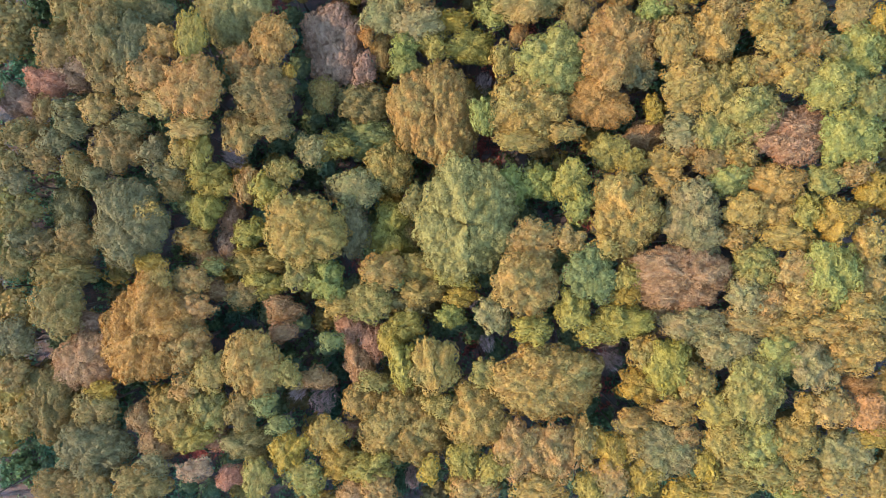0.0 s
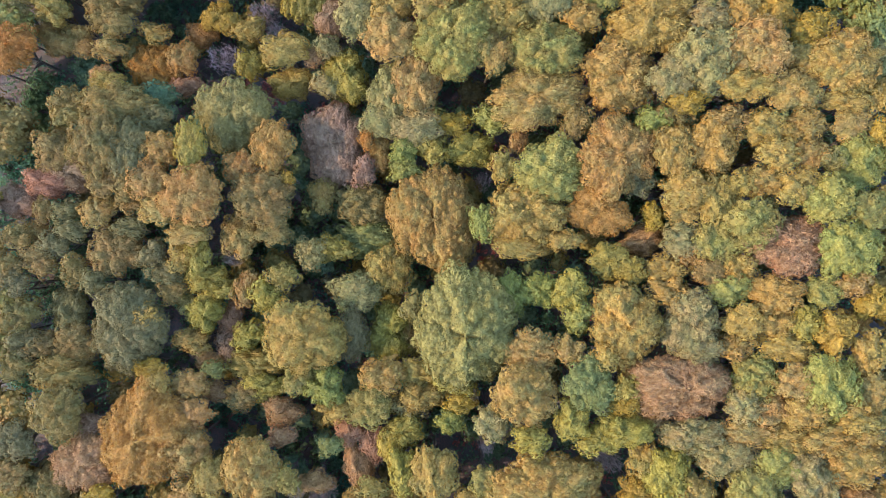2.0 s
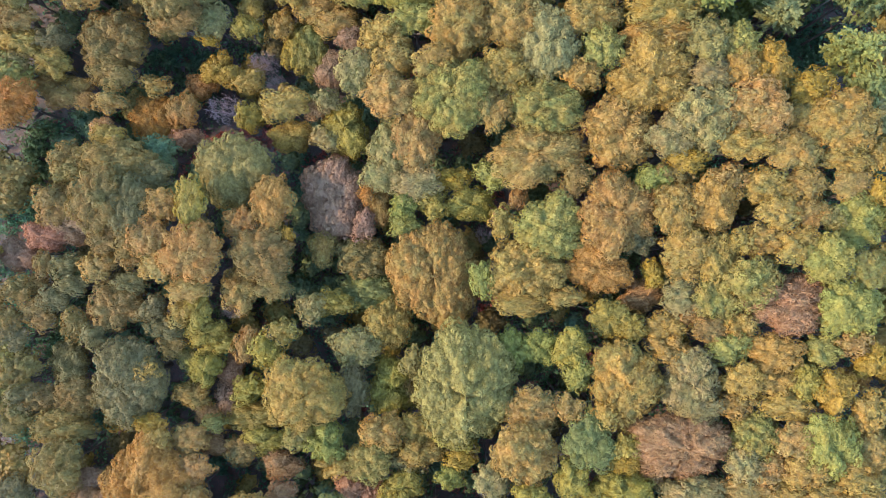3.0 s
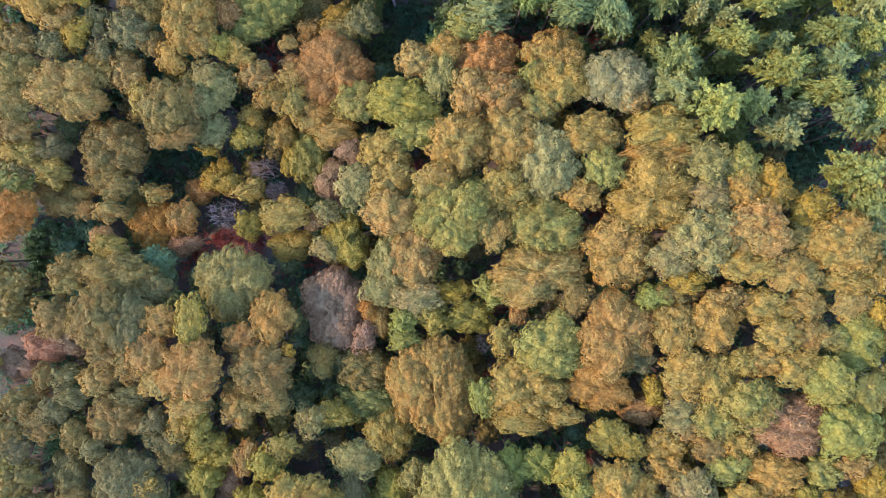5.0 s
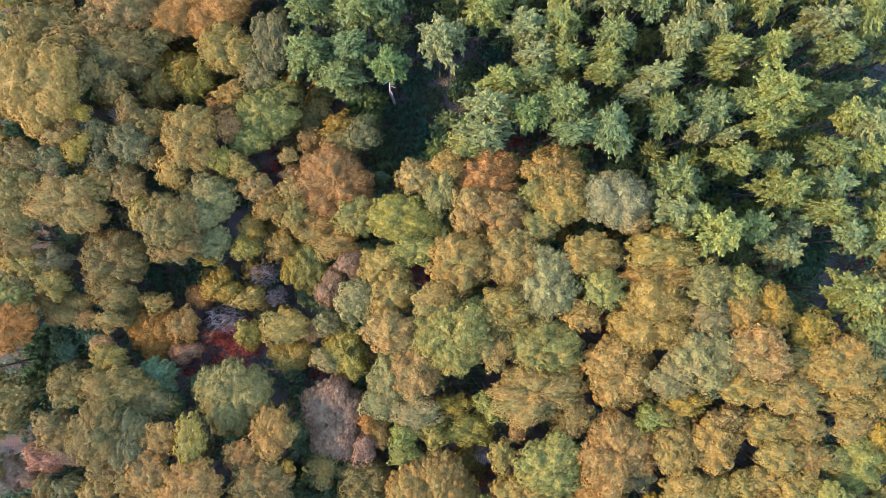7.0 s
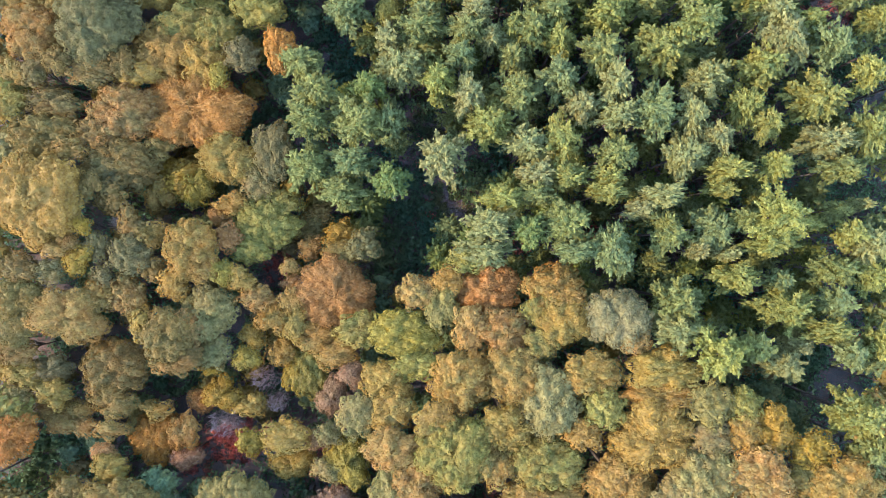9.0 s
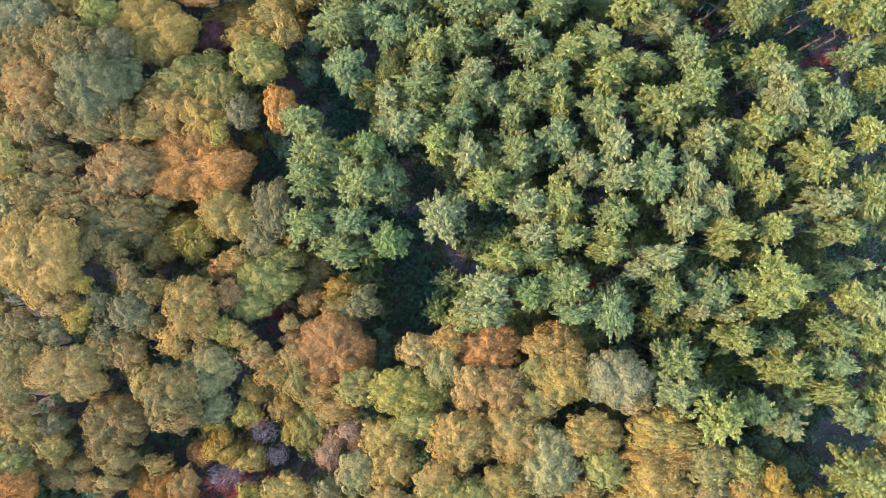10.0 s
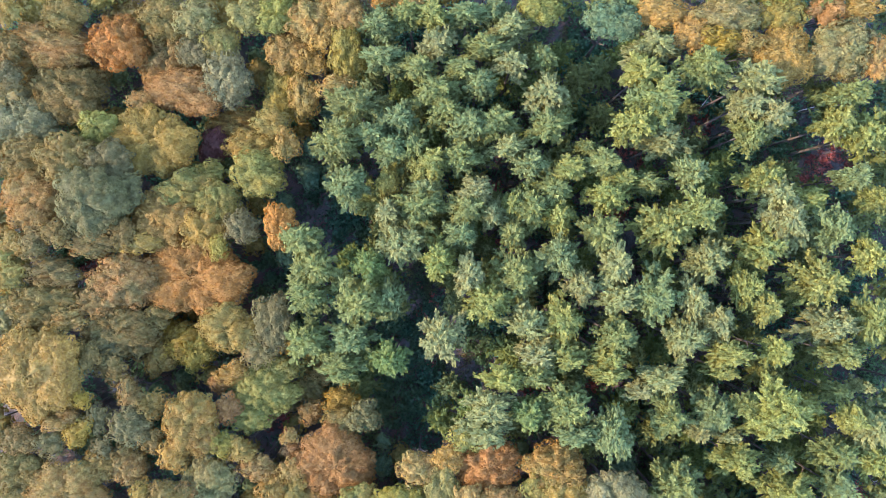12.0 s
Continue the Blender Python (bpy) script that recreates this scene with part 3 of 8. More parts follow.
hazy(-11.5, -30.7, 1.85, 1.57, 13.6, "shell")
understorey(40.6, -30.6, 1.33, 1.26, 7.0, "dark_green")
understorey(33.9, -30.5, 1.84, 1.98, 8.5, "teal")
broadleaf(-49.1, -30.4, 3.09, 2.08, 13.0, "drab")
understorey(46.6, -30.2, 1.31, 1.41, 10.3, "dark_green")
small_broadleaf(-44.4, -30.1, 2.08, 1.86, 13.2, "drab")
bare(-4.0, -30.1, 1.34, 1.41, 14.5, "grey")
understorey(37.9, -30.0, 1.47, 1.51, 6.3, "dark_green")
understorey(-1.8, -30.0, 1.82, 1.80, 8.8, "teal")
edge_tree(58.1, -29.9, 3.46, 3.73, 16.2, "tan")
small_broadleaf(-8.0, -29.8, 2.03, 1.82, 14.8, "tan")
understorey(25.6, -29.8, 1.80, 2.04, 9.2, "green")
understorey(-14.7, -29.8, 1.81, 1.90, 5.0, "green")
broadleaf(-38.4, -29.7, 3.26, 2.34, 13.9, "drab")
understorey(-29.4, -29.7, 1.90, 1.74, 4.8, "dark_green")
broadleaf(3.8, -29.6, 2.77, 2.08, 15.7, "tan")
understorey(-25.3, -29.6, 1.90, 1.65, 5.8, "green")
small_broadleaf(42.4, -29.4, 2.43, 1.35, 17.5, "light_green")
broadleaf(11.7, -29.4, 3.17, 1.93, 16.2, "umber")
bushy(29.5, -29.3, 2.27, 1.57, 17.4, "gold")
hazy(-27.3, -29.1, 1.51, 1.51, 13.0, "blush")
understorey(7.3, -29.1, 1.50, 1.65, 9.3, "dark_green")
bushy(17.4, -29.1, 1.45, 1.93, 16.8, "yellow")
small_broadleaf(-23.3, -28.9, 1.77, 2.54, 14.3, "green")
broadleaf(34.2, -28.8, 3.12, 1.49, 17.3, "amber")
understorey(-11.7, -28.7, 1.63, 1.88, 5.5, "moss")
understorey(-52.1, -28.7, 1.36, 1.16, 6.6, "teal")
understorey(-6.0, -28.5, 1.41, 1.60, 6.6, "dark_green")
bushy(-17.1, -28.5, 2.06, 1.85, 14.8, "green")
broadleaf(19.9, -28.3, 2.45, 2.45, 16.9, "tan")
understorey(15.7, -28.1, 1.94, 1.79, 7.5, "dark_green")
small_broadleaf(-31.3, -27.8, 2.06, 1.49, 13.7, "mauve")
broadleaf(51.5, -27.7, 2.02, 2.43, 17.8, "umber")
broadleaf(47.4, -27.7, 2.75, 2.08, 18.2, "umber")
small_broadleaf(-36.7, -27.6, 2.00, 1.57, 13.5, "moss")
understorey(29.5, -27.5, 1.52, 1.50, 7.6, "moss")
understorey(-3.4, -27.4, 1.34, 1.31, 7.0, "moss")
bushy(24.4, -27.3, 1.79, 2.06, 17.1, "gold")
bushy(-9.2, -27.3, 2.87, 1.98, 14.9, "yellow")
bushy(-1.8, -27.2, 1.19, 1.33, 15.6, "gold")
broadleaf(43.4, -27.2, 2.41, 2.08, 18.1, "olive")
understorey(-38.7, -27.1, 1.61, 1.66, 5.0, "moss")
bushy(6.3, -26.9, 1.88, 1.95, 16.3, "yellow")
bushy(-13.0, -26.8, 2.34, 1.78, 14.7, "gold")
broadleaf(39.2, -26.6, 2.68, 2.08, 18.1, "green")
understorey(-54.7, -26.6, 1.57, 1.68, 4.3, "dark_green")
edge_tree(-63.1, -26.6, 3.61, 3.44, 12.5, "drab")
understorey(-15.7, -26.5, 1.33, 1.46, 7.2, "dark_green")
understorey(22.2, -26.4, 1.82, 2.04, 8.0, "dark_green")
bushy(31.7, -26.3, 1.40, 2.03, 17.7, "gold")
small_broadleaf(35.5, -26.3, 2.43, 1.76, 17.5, "olive")
understorey(-0.0, -26.2, 1.74, 1.76, 8.2, "moss")
understorey(-28.4, -26.1, 1.68, 1.57, 6.7, "green")
understorey(-32.0, -26.0, 1.62, 1.83, 7.4, "teal")
bushy(2.4, -25.9, 1.89, 2.17, 16.0, "yellow")
broadleaf(-45.1, -25.8, 4.44, 3.65, 13.3, "moss")
understorey(4.4, -25.7, 1.36, 1.19, 7.1, "dark_green")
edge_tree(65.7, -25.6, 3.37, 2.87, 17.9, "drab")
understorey(-22.6, -25.6, 1.69, 1.63, 8.2, "teal")
hazy(-37.0, -25.3, 1.96, 2.03, 12.2, "pink")
bushy(-19.3, -25.2, 2.06, 2.49, 14.7, "gold")
edge_tree(71.4, -25.0, 3.28, 3.57, 17.6, "green")
understorey(51.8, -24.9, 1.82, 1.56, 10.6, "moss")
broadleaf(13.5, -24.9, 2.80, 3.14, 16.9, "tan")
understorey(-52.7, -24.9, 1.59, 1.64, 6.1, "green")
understorey(-50.0, -24.8, 1.69, 1.74, 5.0, "teal")
hazy(-25.5, -24.8, 2.73, 2.01, 13.1, "khaki")
understorey(-40.6, -24.7, 2.00, 1.71, 5.9, "teal")
edge_tree(56.1, -24.7, 3.16, 3.09, 17.3, "umber")
bushy(20.0, -24.6, 2.00, 2.35, 17.0, "gold")
edge_tree(-70.0, -24.5, 3.25, 3.41, 11.5, "green")
feathery(26.6, -24.5, 3.59, 3.19, 17.3, "khaki")
# a pinkish strip of ground, made with a birch crown
hazy(-29.9, -24.4, 1.97, 1.36, 12.5, "blush")
broadleaf(47.8, -24.4, 2.87, 2.74, 18.5, "khaki")
broadleaf(9.3, -24.3, 2.94, 3.28, 16.7, "tan")
understorey(30.5, -24.1, 1.36, 1.49, 6.2, "green")
understorey(-17.2, -24.1, 1.70, 1.57, 8.0, "green")
understorey(-11.6, -24.1, 1.58, 1.59, 4.9, "teal")
bushy(16.5, -23.9, 1.95, 2.83, 16.9, "olive")
edge_tree(-58.5, -23.9, 2.93, 2.91, 11.5, "olive")
bushy(-31.8, -23.9, 2.45, 1.73, 13.5, "yellow")
bushy(22.9, -23.8, 1.17, 1.17, 17.0, "amber")
understorey(0.9, -23.6, 1.49, 1.52, 8.2, "dark_green")
small_broadleaf(-14.6, -23.5, 2.18, 2.18, 14.5, "amber")
broadleaf(37.4, -23.5, 2.47, 2.47, 18.4, "light_green")
understorey(-37.8, -23.1, 1.50, 1.64, 7.2, "teal")
broadleaf(34.0, -23.0, 2.61, 2.61, 18.1, "olive")
hazy(-12.1, -22.9, 1.35, 0.93, 12.6, "blush")
broadleaf(41.8, -22.7, 2.80, 2.53, 18.5, "umber")
understorey(45.2, -22.6, 1.83, 1.70, 11.0, "moss")
small_broadleaf(29.4, -22.5, 1.43, 1.29, 17.2, "tan")
understorey(-27.5, -22.5, 1.71, 1.73, 7.7, "moss")
broadleaf(-5.0, -22.4, 5.17, 4.89, 15.1, "olive")
bushy(50.7, -22.2, 1.95, 1.35, 18.8, "gold")
hazy(-39.3, -21.9, 1.67, 2.03, 12.1, "pink")
understorey(-22.7, -21.8, 1.47, 1.51, 5.1, "dark_green")
bushy(-20.5, -21.8, 1.49, 1.06, 14.9, "sage")
bushy(-54.7, -21.7, 1.83, 2.27, 12.3, "olive")
broadleaf(-34.0, -21.3, 3.44, 3.59, 13.1, "olive")
small_broadleaf(23.3, -21.2, 2.47, 1.85, 16.5, "umber")
understorey(-12.5, -21.0, 1.33, 1.46, 7.1, "dark_green")
understorey(18.7, -21.0, 1.92, 1.90, 7.7, "teal")
understorey(10.8, -20.9, 1.45, 1.39, 8.4, "moss")
understorey(15.4, -20.7, 1.83, 1.72, 6.9, "dark_green")
edge_tree(63.6, -20.7, 2.70, 2.40, 16.5, "khaki")
broadleaf(3.9, -20.7, 3.92, 3.57, 16.3, "umber")
edge_tree(-74.2, -20.6, 3.25, 2.93, 11.8, "tan")
understorey(51.8, -20.6, 1.32, 1.20, 7.5, "teal")
understorey(37.3, -20.6, 1.70, 1.60, 10.0, "moss")
understorey(-20.3, -20.5, 1.75, 1.67, 6.1, "moss")
understorey(48.1, -20.5, 1.80, 1.70, 10.9, "dark_green")
broadleaf(-44.6, -20.4, 2.59, 2.37, 13.0, "drab")
small_broadleaf(-25.4, -20.3, 1.90, 2.18, 14.6, "drab")
edge_tree(-63.9, -20.3, 3.00, 3.29, 11.7, "drab")
broadleaf(-29.7, -20.3, 2.06, 2.56, 13.7, "green")
bare(-16.1, -20.0, 2.14, 2.07, 13.5, "mauve")
broadleaf(-51.3, -19.6, 3.87, 4.82, 11.8, "drab")
understorey(-39.0, -19.6, 1.45, 1.29, 7.3, "green")
broadleaf(-10.4, -19.5, 2.21, 2.42, 13.5, "amber")
small_broadleaf(28.2, -19.5, 2.51, 1.83, 17.2, "umber")
understorey(39.8, -19.3, 1.55, 1.48, 6.9, "moss")
small_broadleaf(50.0, -19.2, 2.18, 2.05, 19.2, "peach")
small_broadleaf(-0.7, -19.2, 1.87, 1.59, 15.8, "olive")
broadleaf(32.8, -19.2, 2.47, 2.07, 18.5, "yellow")
small_broadleaf(43.0, -19.1, 1.73, 1.73, 18.6, "amber")
bushy(-22.1, -19.1, 1.48, 1.13, 15.3, "sage")
understorey(-23.7, -18.9, 1.80, 1.57, 8.4, "dark_green")
small_broadleaf(45.9, -18.8, 2.18, 2.18, 19.2, "tan")
bare(-19.2, -18.8, 1.35, 1.35, 14.0, "mauve")
edge_tree(73.8, -18.6, 3.06, 3.35, 17.8, "tan")
bushy(-43.9, -18.4, 1.74, 1.31, 13.0, "gold")
understorey(-27.2, -18.1, 1.37, 1.52, 7.6, "moss")
edge_tree(-56.8, -17.8, 3.47, 3.70, 11.2, "umber")
understorey(20.6, -17.7, 1.50, 1.44, 5.7, "moss")
edge_tree(59.1, -17.6, 3.08, 2.97, 18.0, "tan")
understorey(0.6, -17.6, 1.61, 1.70, 5.7, "moss")
small_broadleaf(-32.7, -17.6, 1.71, 1.43, 13.6, "tan")
understorey(-7.5, -17.5, 1.50, 1.54, 7.3, "moss")
edge_tree(53.9, -17.3, 3.04, 3.31, 18.7, "drab")
understorey(5.6, -17.3, 1.49, 1.44, 8.8, "dark_green")
understorey(-20.6, -17.1, 1.84, 1.68, 6.9, "teal")
understorey(-4.1, -17.0, 1.79, 1.87, 5.7, "moss")
understorey(-30.8, -16.9, 1.81, 1.61, 5.6, "moss")
bushy(24.1, -16.9, 2.36, 2.22, 16.5, "gold")
understorey(-42.1, -16.8, 1.99, 2.16, 5.1, "dark_green")
bushy(-8.8, -16.7, 1.64, 1.22, 14.3, "green")
understorey(42.0, -16.6, 1.84, 1.85, 10.2, "green")
hazy(-16.4, -16.6, 2.03, 1.40, 13.2, "shell")
broadleaf(36.6, -16.5, 3.27, 3.66, 19.9, "green")
understorey(46.1, -16.4, 1.83, 1.77, 11.1, "dark_green")
edge_tree(64.5, -16.3, 2.78, 3.08, 16.5, "khaki")
understorey(-34.4, -16.3, 1.87, 1.89, 6.5, "dark_green")
hazy(49.2, -16.2, 1.79, 1.24, 18.2, "peach")
broadleaf(12.6, -16.2, 5.89, 4.67, 17.5, "umber")
small_broadleaf(30.3, -16.1, 2.09, 2.29, 17.9, "olive")
small_broadleaf(-55.3, -16.0, 2.02, 2.17, 12.5, "drab")
edge_tree(69.4, -15.6, 3.27, 3.60, 16.5, "olive")
bushy(-19.7, -15.6, 1.62, 1.62, 15.3, "green")
small_broadleaf(-29.2, -15.4, 1.97, 2.26, 14.4, "olive")
small_broadleaf(5.3, -15.2, 2.07, 1.79, 16.2, "green")
edge_tree(-70.5, -15.1, 3.61, 3.97, 11.7, "tan")
understorey(50.0, -14.9, 1.40, 1.35, 7.8, "teal")
hazy(-10.9, -14.7, 1.72, 2.49, 13.0, "shell")
bare(21.9, -14.5, 2.02, 1.74, 15.4, "grey")
understorey(33.7, -14.5, 1.60, 1.51, 7.6, "green")
broadleaf(27.2, -14.4, 2.76, 3.50, 17.9, "yellow")
feathery(-46.4, -14.4, 3.76, 3.61, 12.5, "pink")
broadleaf(-23.7, -14.3, 3.38, 4.00, 16.1, "umber")
bushy(-4.9, -14.3, 1.80, 2.62, 16.0, "yellow")
broadleaf(-1.2, -14.2, 2.59, 3.40, 17.1, "olive")
understorey(-8.4, -14.0, 1.84, 1.62, 6.0, "dark_green")
broadleaf(43.4, -13.4, 2.63, 2.90, 19.5, "khaki")
understorey(7.1, -13.4, 1.46, 1.36, 8.7, "teal")
understorey(31.3, -13.4, 1.38, 1.45, 6.8, "dark_green")
edge_tree(-59.2, -13.3, 2.63, 2.70, 11.7, "green")
understorey(-53.0, -13.2, 1.81, 1.82, 5.9, "dark_green")
understorey(-27.5, -12.9, 1.43, 1.38, 5.6, "green")
understorey(-15.9, -12.7, 1.57, 1.35, 8.3, "dark_green")
understorey(-12.9, -12.7, 1.41, 1.26, 7.4, "green")
understorey(51.9, -12.7, 1.61, 1.59, 8.2, "moss")
edge_tree(-64.9, -12.6, 2.77, 2.56, 11.8, "green")
broadleaf(39.8, -12.5, 2.65, 2.19, 19.0, "light_green")
small_broadleaf(24.2, -12.4, 1.58, 1.99, 16.4, "umber")
bare(5.7, -12.3, 1.25, 1.39, 15.7, "grey")
understorey(17.7, -12.2, 1.82, 1.67, 7.3, "dark_green")
bushy(-6.6, -12.1, 1.38, 2.00, 14.9, "gold")
broadleaf(-32.7, -12.1, 2.97, 3.11, 14.3, "tan")
broadleaf(48.1, -12.0, 3.07, 2.42, 20.0, "umber")
broadleaf(33.7, -11.8, 2.94, 2.27, 18.4, "khaki")
understorey(37.1, -11.8, 1.82, 2.09, 10.4, "dark_green")
hazy(-8.9, -11.8, 1.48, 2.15, 13.1, "blush")
understorey(3.8, -11.6, 1.38, 1.20, 7.6, "dark_green")
broadleaf(-55.1, -11.6, 2.16, 2.59, 12.8, "moss")
edge_tree(55.5, -11.5, 2.88, 2.50, 18.6, "umber")
bushy(-14.1, -11.5, 1.14, 1.14, 14.5, "sage")
understorey(-3.6, -11.5, 1.55, 1.33, 6.6, "dark_green")
edge_tree(63.9, -10.8, 2.75, 2.63, 18.1, "olive")
hazy(-20.6, -10.8, 1.77, 1.22, 13.3, "pink")
understorey(-43.9, -10.8, 1.36, 1.30, 7.1, "green")
understorey(26.7, -10.6, 1.80, 1.97, 8.6, "green")
understorey(-0.1, -10.5, 1.94, 1.99, 7.0, "teal")
feathery(-37.9, -10.5, 5.33, 6.18, 14.8, "salmon")
edge_tree(-72.9, -10.4, 2.79, 2.78, 12.5, "drab")
bushy(18.1, -10.2, 1.65, 1.24, 17.2, "yellow")
understorey(13.0, -10.2, 1.46, 1.41, 8.7, "dark_green")
understorey(-51.1, -10.1, 1.85, 1.91, 5.3, "green")
hazy(-11.7, -10.0, 1.72, 1.94, 13.0, "blush")
understorey(-13.6, -9.9, 1.56, 1.66, 6.7, "moss")
understorey(-16.5, -9.9, 1.71, 1.62, 7.1, "green")
edge_tree(72.0, -9.9, 3.15, 3.61, 18.0, "olive")
bushy(-5.0, -9.8, 2.42, 1.85, 14.5, "yellow")
understorey(7.8, -9.7, 1.45, 1.26, 10.1, "dark_green")
small_broadleaf(49.5, -9.7, 2.30, 1.84, 19.5, "umber")
understorey(2.5, -9.6, 1.38, 1.55, 8.5, "dark_green")
bushy(10.5, -9.6, 2.18, 1.50, 17.8, "yellow")
hazy(-46.1, -9.5, 2.22, 1.53, 12.0, "mauve")
broadleaf(40.9, -9.4, 2.80, 1.73, 18.5, "umber")
understorey(-19.6, -9.4, 1.53, 1.50, 8.5, "dark_green")
broadleaf(30.2, -9.3, 3.35, 2.28, 18.1, "khaki")
broadleaf(45.2, -9.2, 2.77, 1.72, 19.3, "umber")
bushy(21.4, -8.8, 2.99, 2.31, 18.0, "yellow")
broadleaf(36.5, -8.7, 2.82, 1.95, 18.1, "tan")
edge_tree(-56.7, -8.5, 3.03, 3.33, 12.0, "tan")
bushy(0.8, -8.4, 1.56, 1.42, 14.9, "lime")
understorey(-23.9, -8.4, 1.82, 2.08, 7.0, "dark_green")
broadleaf(-32.2, -7.9, 2.56, 2.27, 13.8, "peach")
hazy(-20.9, -7.9, 2.32, 1.60, 12.0, "pink")
small_broadleaf(5.9, -7.8, 1.97, 2.25, 17.0, "khaki")
understorey(-6.5, -7.7, 1.51, 1.71, 7.0, "green")
understorey(-1.6, -7.7, 1.90, 1.93, 5.6, "moss")
understorey(18.2, -7.6, 1.74, 1.53, 7.6, "moss")
edge_tree(59.2, -7.6, 2.71, 2.93, 17.3, "khaki")
broadleaf(-48.9, -7.6, 3.05, 3.05, 14.0, "drab")
bushy(15.4, -7.3, 2.11, 2.05, 17.8, "yellow")
hazy(25.9, -7.3, 1.37, 1.24, 16.4, "shell")
understorey(-44.5, -7.1, 1.89, 1.64, 6.4, "moss")
small_broadleaf(-13.5, -7.0, 2.13, 1.35, 14.0, "amber")
understorey(12.4, -7.0, 1.80, 1.57, 7.2, "dark_green")
small_broadleaf(-4.5, -6.8, 2.22, 1.36, 13.3, "khaki")
broadleaf(48.6, -6.6, 2.76, 2.10, 19.6, "umber")
bare(3.5, -6.6, 1.26, 1.40, 15.2, "mauve")
broadleaf(-9.4, -6.6, 2.75, 2.54, 14.5, "green")
broadleaf(39.3, -6.2, 2.41, 2.01, 18.3, "tan")
understorey(23.9, -6.1, 1.49, 1.31, 9.4, "dark_green")
broadleaf(42.6, -6.0, 2.38, 2.05, 19.3, "umber")
bushy(2.1, -6.0, 1.73, 1.20, 15.2, "gold")
small_broadleaf(-26.1, -5.9, 2.19, 1.68, 11.6, "drab")
understorey(33.4, -5.8, 1.36, 1.50, 10.3, "green")
understorey(-52.5, -5.7, 1.36, 1.37, 5.6, "dark_green")
bushy(21.8, -5.5, 1.73, 1.20, 17.5, "gold")
hazy(-29.8, -5.5, 1.84, 1.39, 11.2, "pink")
bushy(-2.9, -5.5, 2.36, 1.71, 14.4, "olive")
understorey(-12.3, -5.5, 1.77, 1.87, 5.8, "dark_green")
edge_tree(-74.2, -5.4, 3.02, 3.20, 13.3, "green")
small_broadleaf(35.8, -5.4, 2.07, 2.07, 18.5, "khaki")
understorey(-18.1, -5.4, 1.84, 1.93, 6.4, "moss")
edge_tree(66.1, -5.3, 3.06, 2.81, 18.2, "tan")
edge_tree(-60.6, -5.3, 3.06, 3.09, 12.8, "drab")
understorey(-0.0, -4.9, 1.81, 1.56, 7.8, "green")
understorey(-5.2, -4.7, 1.42, 1.23, 6.5, "teal")
bushy(-23.0, -4.6, 2.36, 1.77, 11.7, "yellow")
edge_tree(72.2, -4.4, 3.27, 3.05, 16.6, "olive")
edge_tree(53.2, -4.4, 3.19, 3.41, 18.2, "khaki")
small_broadleaf(-32.4, -4.2, 2.30, 1.87, 12.8, "tan")
edge_tree(-68.5, -4.2, 3.70, 3.32, 12.7, "green")
broadleaf(9.7, -4.2, 3.72, 3.52, 18.9, "olive")
understorey(-41.9, -4.1, 1.45, 1.57, 4.7, "green")
bushy(-14.8, -4.1, 2.42, 2.35, 14.5, "lime")
bushy(-36.4, -4.0, 1.58, 2.09, 13.7, "olive")
understorey(14.2, -3.9, 1.82, 1.60, 7.8, "moss")
understorey(-25.3, -3.7, 1.95, 2.18, 4.5, "dark_green")
bushy(1.6, -3.6, 2.10, 1.45, 15.2, "yellow")
small_broadleaf(50.4, -3.5, 1.99, 1.99, 19.1, "olive")
understorey(-44.6, -3.4, 1.69, 1.76, 7.0, "green")
bushy(21.8, -3.3, 1.29, 1.43, 18.0, "yellow")
feathery(28.7, -3.3, 5.58, 3.92, 18.8, "pink")
understorey(5.9, -3.2, 1.77, 2.03, 8.0, "dark_green")
understorey(-30.5, -3.1, 1.95, 1.76, 5.3, "green")
broadleaf(45.5, -3.1, 3.07, 3.92, 19.9, "light_green")
broadleaf(17.5, -3.1, 2.87, 3.01, 18.4, "sage")
small_broadleaf(-18.2, -2.9, 1.84, 2.13, 14.0, "green")
understorey(-21.5, -2.8, 1.42, 1.54, 6.4, "green")
broadleaf(-49.7, -2.8, 4.07, 2.47, 12.0, "drab")
broadleaf(-7.6, -2.7, 2.60, 2.17, 14.8, "umber")
bushy(-2.9, -2.5, 2.30, 1.94, 13.8, "olive")
small_broadleaf(41.5, -2.5, 2.19, 2.13, 19.1, "tan")
bushy(-29.6, -2.3, 1.32, 0.95, 12.3, "sage")
broadleaf(37.4, -2.2, 2.74, 2.67, 18.4, "green")
edge_tree(58.7, -2.1, 3.07, 3.42, 17.2, "olive")
understorey(-33.2, -2.0, 1.51, 1.39, 5.4, "dark_green")
small_broadleaf(-55.5, -2.0, 2.04, 1.89, 12.0, "drab")
broadleaf(-24.6, -1.8, 3.38, 1.84, 11.3, "olive")
bushy(-37.5, -1.8, 1.75, 1.20, 13.6, "gold")
understorey(21.0, -1.7, 1.98, 1.78, 9.7, "dark_green")
hazy(23.3, -1.6, 1.57, 1.71, 16.7, "shell")
hazy(-31.0, -1.2, 1.55, 1.40, 11.0, "shell")
understorey(15.2, -0.9, 1.88, 1.65, 8.3, "dark_green")
understorey(-9.6, -0.7, 1.78, 1.59, 5.7, "teal")
understorey(-4.4, -0.5, 1.30, 1.42, 5.5, "moss")
edge_tree(-62.3, -0.3, 2.93, 2.66, 12.7, "olive")
understorey(34.2, -0.3, 1.62, 1.38, 8.2, "teal")
edge_tree(67.9, -0.2, 2.75, 2.67, 17.5, "tan")
